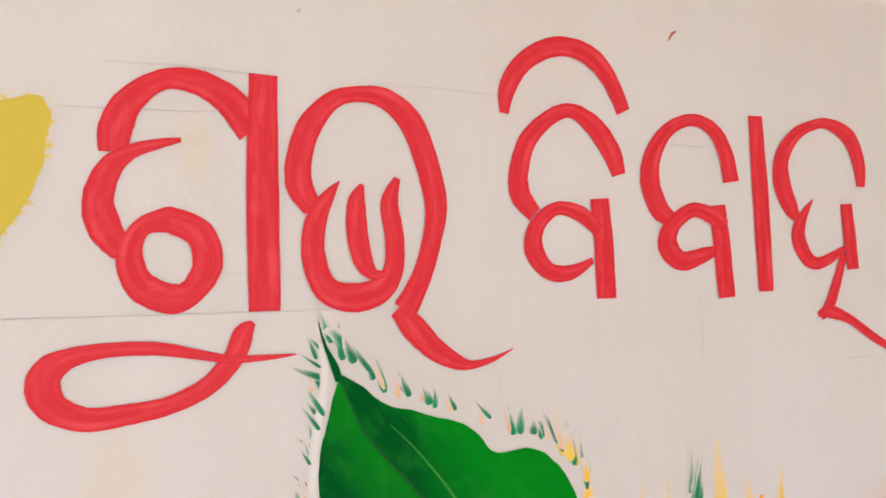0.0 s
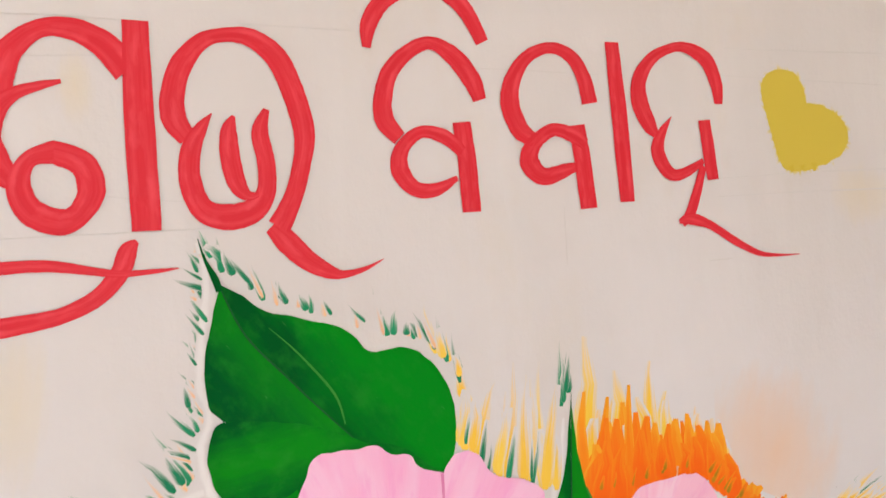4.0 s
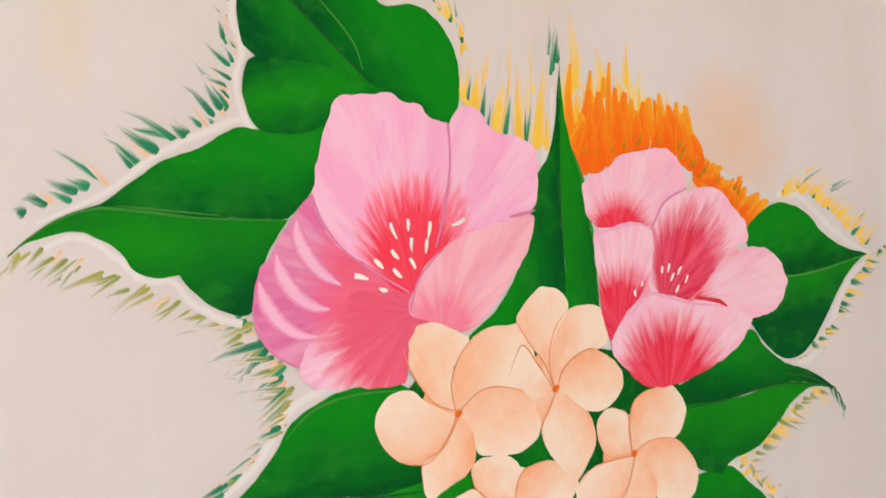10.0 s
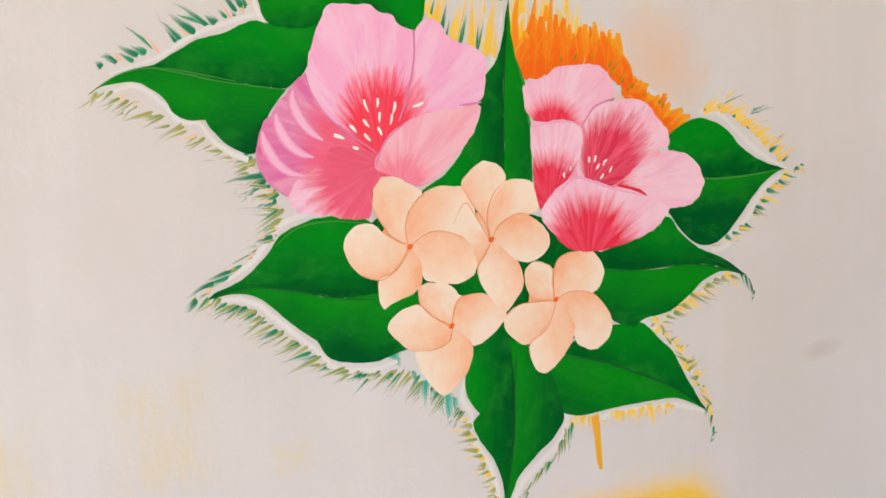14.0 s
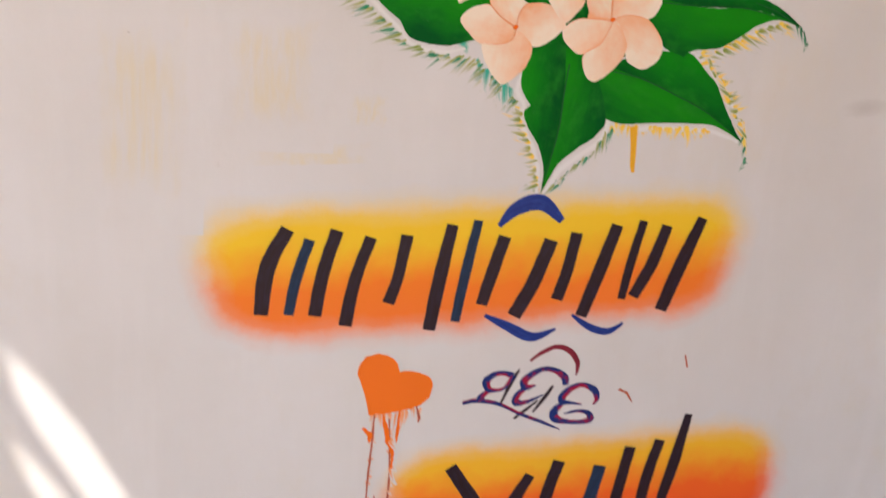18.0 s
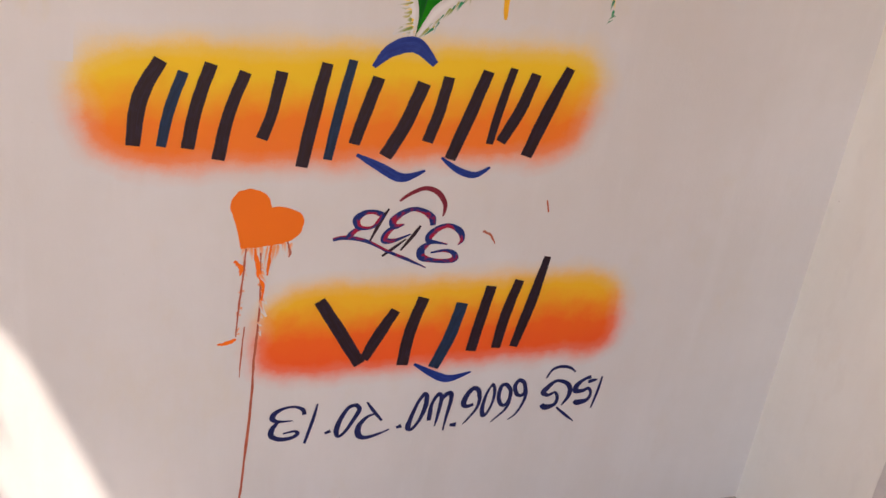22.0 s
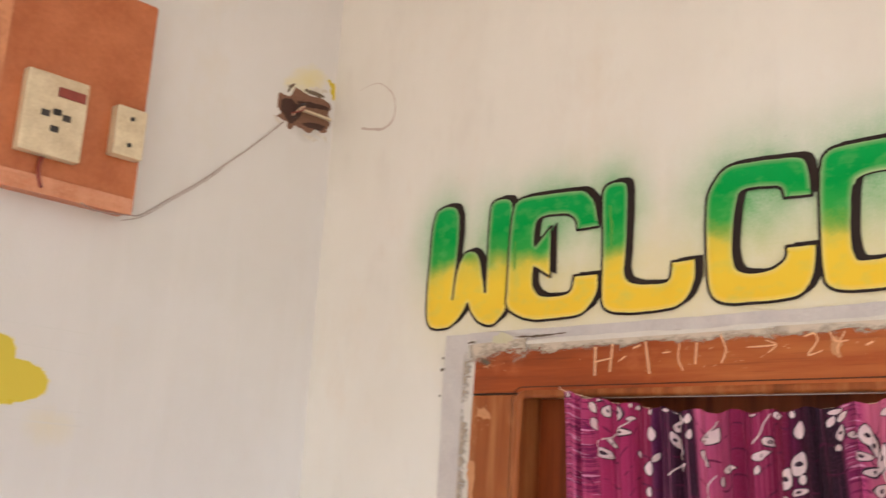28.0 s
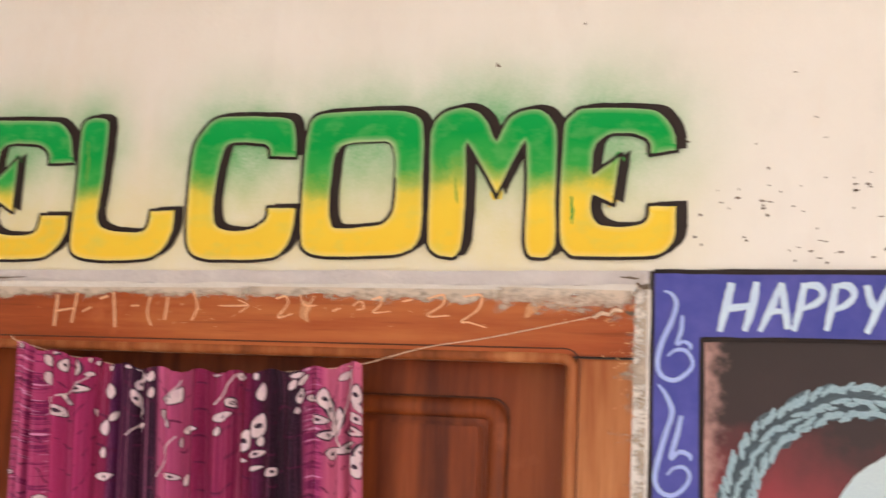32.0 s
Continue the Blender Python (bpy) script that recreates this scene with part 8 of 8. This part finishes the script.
slab("border_strip", M_BORD, (-0.0035, 0.0, -P0 / 100, -(P0 + 5.5) / 100, PB / 100, (PT - 7.8) / 100), parent=panel)
slab("border_strip", M_BORD, (-0.0035, 0.0, -(P1 - 5.5) / 100, -P1 / 100, PB / 100, (PT - 7.8) / 100), parent=panel)
slab("border_strip", M_BORD, (-0.0035, 0.0, -(P0 + 5.5) / 100, -(P1 - 5.5) / 100, PB / 100, (PB + 6) / 100), parent=panel)
for pts in ([(P0, PB, 0.5), (P0, 160, 0.6), (P0 - 0.1, PT, 0.5)], [(P0, PT, 0.5), (160, PT - 0.1, 0.6), (P1, PT, 0.5)], [(P0 + 5.5, 120, 0.6), (P0 + 5.6, 160, 0.5), (P0 + 5.5, PT - 7.7, 0.6)], [(P0 + 5.3, PT - 7.8, 0.6), (165, PT - 7.7, 0.5), (P1 - 5, PT - 7.8, 0.6)]):
    strokes("E", "border_line", [pts], M_OUT, panel, 3.9, rag=0.2)
rows = []
rows.append([[(157.9, 211.7, 0.87), (157.3, 208.9, 0.99), (156.6, 206.1, 0.62)], [(160.6, 211.8, 0.73), (160.1, 208.9, 0.97), (159.3, 206.2, 0.61)], [(157.2, 208.7, 0.64), (158.8, 208.9, 0.83), (160.4, 209.3, 0.51)]])
rows.append([[(163.2, 211.7, 0.48), (162.2, 209.0, 0.85), (160.9, 206.2, 0.54)], [(163.3, 211.7, 0.60), (163.6, 209.0, 0.84), (163.9, 206.5, 0.72)], [(162.0, 208.3, 0.50), (162.8, 208.5, 0.63), (163.8, 208.5, 0.51)]])
rows.append([[(165.7, 211.7, 0.71), (165.2, 209.0, 0.83), (164.5, 206.3, 0.59)], [(165.4, 211.4, 0.51), (167.0, 211.4, 0.88), (167.6, 210.5, 0.71), (167.0, 209.5, 0.73), (165.5, 208.8, 0.50)]])
rows.append([[(169.0, 211.6, 0.70), (168.5, 209.0, 0.82), (167.9, 206.4, 0.58)], [(168.9, 211.4, 0.50), (170.3, 211.4, 0.87), (170.8, 210.4, 0.69), (170.1, 209.4, 0.72), (168.8, 208.7, 0.49)]])
rows.append([[(172.1, 211.5, 0.70), (172.6, 209.4, 0.82), (173.1, 208.9, 0.60)], [(174.7, 211.9, 0.57), (173.3, 209.1, 0.80), (172.0, 206.2, 0.57)]])
for lines in rows:
    strokes("E", "letter", lines, M_LETTER, panel, 4.2, rag=0.12)
rows = []
rows.append([[(150.4, 210.7, 0.26), (151.3, 210.3, 0.45), (151.8, 209.2, 0.51), (151.3, 207.2, 0.57), (150.2, 204.6, 0.63), (149.8, 202.3, 0.57), (150.3, 201.0, 0.51), (151.6, 200.5, 0.51), (152.9, 201.2, 0.50), (153.7, 202.4, 0.43), (153.0, 203.8, 0.45), (151.8, 203.9, 0.38), (150.9, 203.2, 0.25)], [(152.5, 207.9, 0.38), (152.4, 206.2, 0.50), (151.9, 204.6, 0.38), (152.7, 204.9, 0.39), (153.4, 204.5, 0.44), (153.4, 204.0, 0.25)]])
rows.append([[(149.9, 200.0, 0.26), (150.8, 198.8, 0.51), (151.5, 197.0, 0.56), (150.9, 194.8, 0.56), (150.2, 192.2, 0.62), (149.7, 189.7, 0.56), (150.2, 188.3, 0.50), (151.5, 187.8, 0.49), (152.8, 188.6, 0.48), (153.5, 189.9, 0.43), (152.9, 190.9, 0.44), (151.8, 190.8, 0.36), (151.0, 190.0, 0.24)], [(152.5, 196.6, 0.49), (152.1, 194.5, 0.61), (151.4, 191.9, 0.50), (152.4, 192.6, 0.49), (153.4, 192.3, 0.50), (153.6, 191.7, 0.25)]])
for lines in rows:
    strokes("E", "border_swirl", lines, M_SWIRL, panel, 4.2, rag=0.1)
cen, rad = (171.4, 185.8), (172.5, 200.2)
R0 = math.dist(cen[:2], rad[:2])
M_RING = brushed("dark slate brush paint", (0.057, 0.077, 0.093), (0.119, 0.173, 0.203), 0.6, 0.9)
strokes("E", "wreath_band", [[(cen[0] + (R0 - 1.4) * math.cos(radians(200 - 22 * k)), cen[1] + (R0 - 1.4) * math.sin(radians(200 - 22 * k)), 3.6) for k in range(11)]], M_RING, panel, 2.6, rag=0.25)
for k in range(70):
    t = radians(200 - 3.1 * k)
    for dr, w, tw in ((0.0, 1.0, 0.55), (-1.5, 0.8, -0.2), (-2.8, 0.9, 0.3)):
        r = R0 + dr + rs.uniform(-0.35, 0.35)
        a = (cen[0] + r * math.cos(t), cen[1] + r * math.sin(t))
        d = t + math.pi / 2 + tw + rs.uniform(-0.3, 0.3)
        ln = rs.uniform(0.5, 0.95)
        strokes("E", "wreath_leaf", [[(a[0] - ln * math.cos(d), a[1] - ln * math.sin(d), 0.25), (*a, w * rs.uniform(0.45, 0.8)), (a[0] + ln * math.cos(d), a[1] + ln * math.sin(d), 0.2)]], M_WREATH, panel, 3.0 + 0.04 * (k % 7) + 0.3 * (dr < -1), rag=0.3)
M_SHAPE = plain("chalky white fill", (0.747, 0.895, 0.928), (0.613, 0.738, 0.816), 30, 0.7)
patch("E", "white_shape", [(168.7, 188.2, 1), (170.4, 190.8), (172.4, 192.5), (175.4, 194.1), (178.7, 194.0), (180.8, 191.3), (180.5, 185.0), (175.1, 182.4), (169.7, 183.1)], (175.3, 188.0), (175.4, 193.8), M_SHAPE, panel, 3.4)

# ---- fittings on the north wall near the corner ----
M_LAM = plain("brown laminate", (0.400, 0.115, 0.040), (0.540, 0.180, 0.072), 14, 0.35)
M_LAM_D = plain("brown laminate edge", (0.339, 0.095, 0.037), (0.642, 0.279, 0.138), 12, 0.3)
M_CREAM = plain("aged cream plastic", (0.560, 0.450, 0.300), (0.780, 0.680, 0.490), 25, 0.4)
M_DARK = plain("black plastic", (0.018, 0.015, 0.016), (0.044, 0.034, 0.034), 40, 0.4)
M_RUST = plain("dark red plastic", (0.209, 0.031, 0.024), (0.291, 0.056, 0.040), 40, 0.4)
# clear tape as an opaque paler brown, with its glare in the colour
M_FILM_GLARE = plain("crumpled film with painted glare", (0.686, 0.328, 0.203), (0.546, 0.203, 0.103), 18, 0.12)
BX0, BX1, BZ0, BZ1, BD = -0.712, -0.442, 2.289, 2.66, 0.05
board = thing("switchboard", "brown laminate switchboard with cream socket and switch, wires taped below", "switchboard")
slab("box", M_LAM, (BX0, BX1, -BD, 0.0, BZ0, BZ1), parent=board, bevel=0.004)
slab("front_rim", M_LAM_D, (BX0 - 0.003, BX0 + 0.022, -BD - 0.004, -BD + 0.004, BZ0 + 0.002, BZ1), parent=board, bevel=0.0015)
W, H = BX1 - BX0, 0.30
sock = slab("socket", M_CREAM, (BX0 + 0.20 * W, BX0 + 0.58 * W, -BD - 0.022, -BD, BZ0 + 0.052, BZ0 + 0.185), parent=board, bevel=0.004)
slab("socket_button", M_RUST, (BX0 + 0.39 * W, BX0 + 0.56 * W, -BD - 0.0245, -BD - 0.02, BZ0 + 0.150, BZ0 + 0.166), parent=sock, bevel=0.001)
for a, b in ((0.33, 0.118), (0.46, 0.118), (0.395, 0.096), (0.40, 0.124)):
    slab("socket_hole", M_DARK, (BX0 + (a - 0.025) * W, BX0 + (a + 0.025) * W, -BD - 0.0232, -BD - 0.02, BZ0 + b - 0.005, BZ0 + b + 0.005), parent=sock)
sw = slab("switch", M_CREAM, (BX0 + 0.77 * W, BX0 + 0.97 * W, -BD - 0.024, -BD, BZ0 + 0.085, BZ0 + 0.170), parent=board, bevel=0.003)
for b in (0.105, 0.150):
    bm = bmesh.new()
    bmesh.ops.create_cone(bm, cap_ends=True, segments=10, radius1=0.004, radius2=0.004, depth=0.003, matrix=Matrix.Translation((BX0 + 0.87 * W, -BD - 0.0245, BZ0 + b)) @ Matrix.Rotation(radians(90), 4, "X"))
    part("screw", bm, M_DARK, sw)
tube("red_wire", [(BX0 + 0.38 * W, -BD - 0.004, BZ0 + 0.055), (BX0 + 0.36 * W, -BD - 0.008, BZ0 + 0.03), (BX0 + 0.40 * W, -BD - 0.003, BZ0 + 0.004)], 0.0035, M_RUST, board)
bm = bmesh.new()
for i in range(9):
    for j in range(9):
        bm.verts.new((BX0 + W * (0.06 + 0.115 * i), -BD - 0.003 - 0.006 * abs(noise.noise((i * 0.9, j * 0.7, 2))), BZ0 - 0.006 + 0.0035 * j))
bm.verts.ensure_lookup_table()
for i in range(8):
    for j in range(8):
        bm.faces.new([bm.verts[k] for k in (i * 9 + j, i * 9 + 9 + j, i * 9 + 10 + j, i * 9 + 1 + j)]).smooth = True
part("clear_tape", bm, M_FILM_GLARE, board)
strokes("N", "yellow_paint_edge", [[(BX0 * 100 - 0.6, BZ0 * 100 + 4, 0.6), (BX0 * 100 - 0.9, BZ0 * 100 + 1, 1.4), (BX0 * 100 - 0.5, BZ0 * 100 - 0.8, 0.7)]], M_YEL, board, 1.0, rag=0.5)

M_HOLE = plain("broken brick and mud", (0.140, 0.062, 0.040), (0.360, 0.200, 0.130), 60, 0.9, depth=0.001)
M_PIT_SHADE = plain("painted shade in the hole", (0.038, 0.018, 0.016), (0.103, 0.049, 0.037), 90, 0.9, depth=0.0005)
M_HALO_Y = stain_paint("thin yellow smear", (0.740, 0.640, 0.190), 0.6, 1.1)
M_SOOT = stain_paint("grey plaster dust", (0.339, 0.308, 0.272), 0.8, 0.6)
hole = thing("junction_hole", "broken hole in the plaster with a terminal block and wires", "wall hole")
hp = [(-14.1, 258.6), (-13.5, 261.3), (-11.4, 261.3), (-10.0, 263.6), (-7.7, 263.0), (-4.1, 263.2), (-0.9, 262.8), (-1.4, 260.5), (-0.7, 259.0), (-1.8, 256.3), (-4.1, 256.4), (-5.8, 254.9), (-8.4, 255.8), (-10.6, 254.9), (-12.0, 256.1), (-13.8, 256.1), (-13.2, 257.5)]
band("N", "plaster_dust", (-15.7, 256.3), (2.0, 260.9), 16, M_SOOT, 0.3, "", "", hole)
band("N", "yellow_smear", (-14.6, 261.9), (0.6, 269.6), 9, M_HALO_Y, 0.5, "", "", hole)
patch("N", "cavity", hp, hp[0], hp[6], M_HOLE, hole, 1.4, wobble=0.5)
# flat dark patches paint the shade of depths that are not modelled
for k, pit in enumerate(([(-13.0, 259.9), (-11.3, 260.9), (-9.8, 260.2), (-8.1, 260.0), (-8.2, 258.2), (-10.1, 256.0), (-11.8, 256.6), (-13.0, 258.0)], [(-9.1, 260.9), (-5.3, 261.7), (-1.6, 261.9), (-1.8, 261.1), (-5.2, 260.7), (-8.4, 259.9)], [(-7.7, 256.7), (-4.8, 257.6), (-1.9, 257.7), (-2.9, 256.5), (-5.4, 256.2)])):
    patch("N", "hollow", pit, pit[0], pit[2], M_PIT_SHADE, hole, 1.7 + 0.1 * k, wobble=0.3)
for k, (pts, m) in enumerate((([(-7.8, 263.7, 0.60), (-5.5, 263.7, 1.10), (-2.7, 263.7, 0.49)], M_CHIP), ([(-7.2, 254.5, 0.38), (-5.4, 254.1, 0.97), (-3.5, 254.2, 0.47)], M_LIME), ([(-3.9, 255.5, 0.37), (-2.2, 255.3, 0.93), (-1.2, 254.4, 0.43)], M_LIME), ([(-11.9, 262.0, 0.34), (-11.3, 263.2, 0.66), (-10.3, 264.2, 0.22)], M_CHIP), ([(-14.6, 256.4, 0.27), (-13.7, 255.5, 0.78), (-12.6, 255.2, 0.37)], M_LIME), ([(-6.8, 264.5, 0.47), (-4.8, 264.6, 0.94), (-2.0, 265.1, 0.47)], M_LIME), ([(-2.1, 267.7, 0.75), (-1.0, 266.6, 1.21), (-0.4, 263.8, 0.59)], M_YEL))):
    strokes("N", "plaster_crumb", [pts], m, hole, 2.1 + 0.1 * k, rag=0.6)
hb = [(-8.6, 259.2), (-1.2, 259.0)]
slab("terminal_block", M_CREAM, (hb[0][0] / 100, hb[1][0] / 100, -0.012, 0.0, hb[1][1] / 100, hb[0][1] / 100), parent=hole, bevel=0.003)
for q in range(3):
    tube("wire_end", [(hb[0][0] / 100 - 0.022 + 0.004 * q, -0.003, hb[1][1] / 100 - 0.012 - 0.004 * q), (hb[0][0] / 100 - 0.008, -0.012, hb[1][1] / 100 - 0.006 + 0.006 * q), (hb[0][0] / 100 + 0.004, -0.012, hb[1][1] / 100 + 0.002 + 0.006 * q)], 0.0016, (M_RUST, M_STRING, M_DARK)[q], hole)
hw = [(-12.7, 255.3), (-19.4, 248.3), (-25.3, 242.8), (-29.9, 238.5), (-34.9, 234.5), (-40.1, 230.3)]
M_WIRE = plain("old grey wire", (0.291, 0.203, 0.187), (0.435, 0.328, 0.302), 50, 0.6)
tube("wire", [(q[0] / 100, -0.006, q[1] / 100) for q in hw] + [(BX1 - 0.01, -BD - 0.004, BZ0 - 0.006), (BX1 - 0.07, -BD - 0.006, BZ0 - 0.012), (BX1 - 0.11, -BD - 0.002, BZ0 + 0.004)], 0.0010, M_WIRE, None, "thin twisted wire from the switchboard to the wall hole", "wire")
tube("wire", [(q[0] / 100, -0.010, q[1] / 100 - 0.004) for q in hw[2:]] + [(BX1 - 0.005, -BD * 0.5, BZ0 - 0.01)], 0.0007, M_WIRE, None, "thin loose wire below the switchboard", "wire")
M_RINGED = brushed("brown scratch", (0.580, 0.470, 0.430), (0.740, 0.660, 0.620), 0.8, 0.9)
cr = [(7.9, 264.2), (13.6, 264.5), (18.2, 260.9), (18.8, 256.3), (15.7, 254.6), (9.5, 255.9)]
strokes("E", "scratched_ring", [[(q[0], q[1], w) for q, w in zip(cr, (0.08, 0.15, 0.2, 0.3, 0.55, 0.5))]], M_RINGED, tagged(pencil), 0.9, rag=0.5)
for a, lab in (([(-103.1, 237.4), (-101.1, 236.5), (-98.0, 235.3), (-94.1, 235.3), (-89.4, 236.8), (-85.6, 239.8), (-79.9, 244.9), (-76.0, 249.3), (-73.2, 254.1)], "thin grey wire looping down the wall"), ([(-101.9, 231.5), (-98.5, 231.5), (-94.7, 231.7), (-91.0, 233.9), (-86.9, 237.8), (-82.7, 241.9), (-78.0, 247.0)], "thin grey wire looping down the wall")):
    tube("wire", [(q[0] / 100, -0.005 - 0.002 * (k % 2), q[1] / 100) for k, q in enumerate(a)], 0.0011, M_WIRE, None, lab, "wire")
mb = [(-119.4, 242.9), (-97.1, 244.2), (-109.6, 238.6), (-103.1, 239.7)]
meter = thing("meter_box", "white meter box with two black cable glands underneath", "meter box")
slab("case", M_CREAM, (mb[0][0] / 100, mb[1][0] / 100, -0.07, 0.0, mb[1][1] / 100, mb[1][1] / 100 + 0.22), parent=meter, bevel=0.008)
for q in mb[2:]:
    bm = bmesh.new()
    bmesh.ops.create_cone(bm, cap_ends=True, segments=14, radius1=0.017, radius2=0.02, depth=0.05, matrix=Matrix.Translation((q[0] / 100, -0.035, mb[1][1] / 100 - 0.018)))
    part("cable_gland", bm, M_DARK, meter)
mc = [(-110.2, 238.2), (-113.7, 236.5), (-117.3, 237.2), (-120.6, 239.0), (-123.0, 241.4)]
tube("cable", [(q[0] / 100, -0.03, q[1] / 100) for q in mc], 0.004, M_DARK, meter)
strokes("N", "yellow_paint_edge", [[(-116.2, 240.1, 1.90), (-111.6, 239.5, 3.81), (-107.1, 239.7, 3.39), (-101.7, 241.2, 1.89)]], M_YEL, meter, 1.0, rag=0.6)
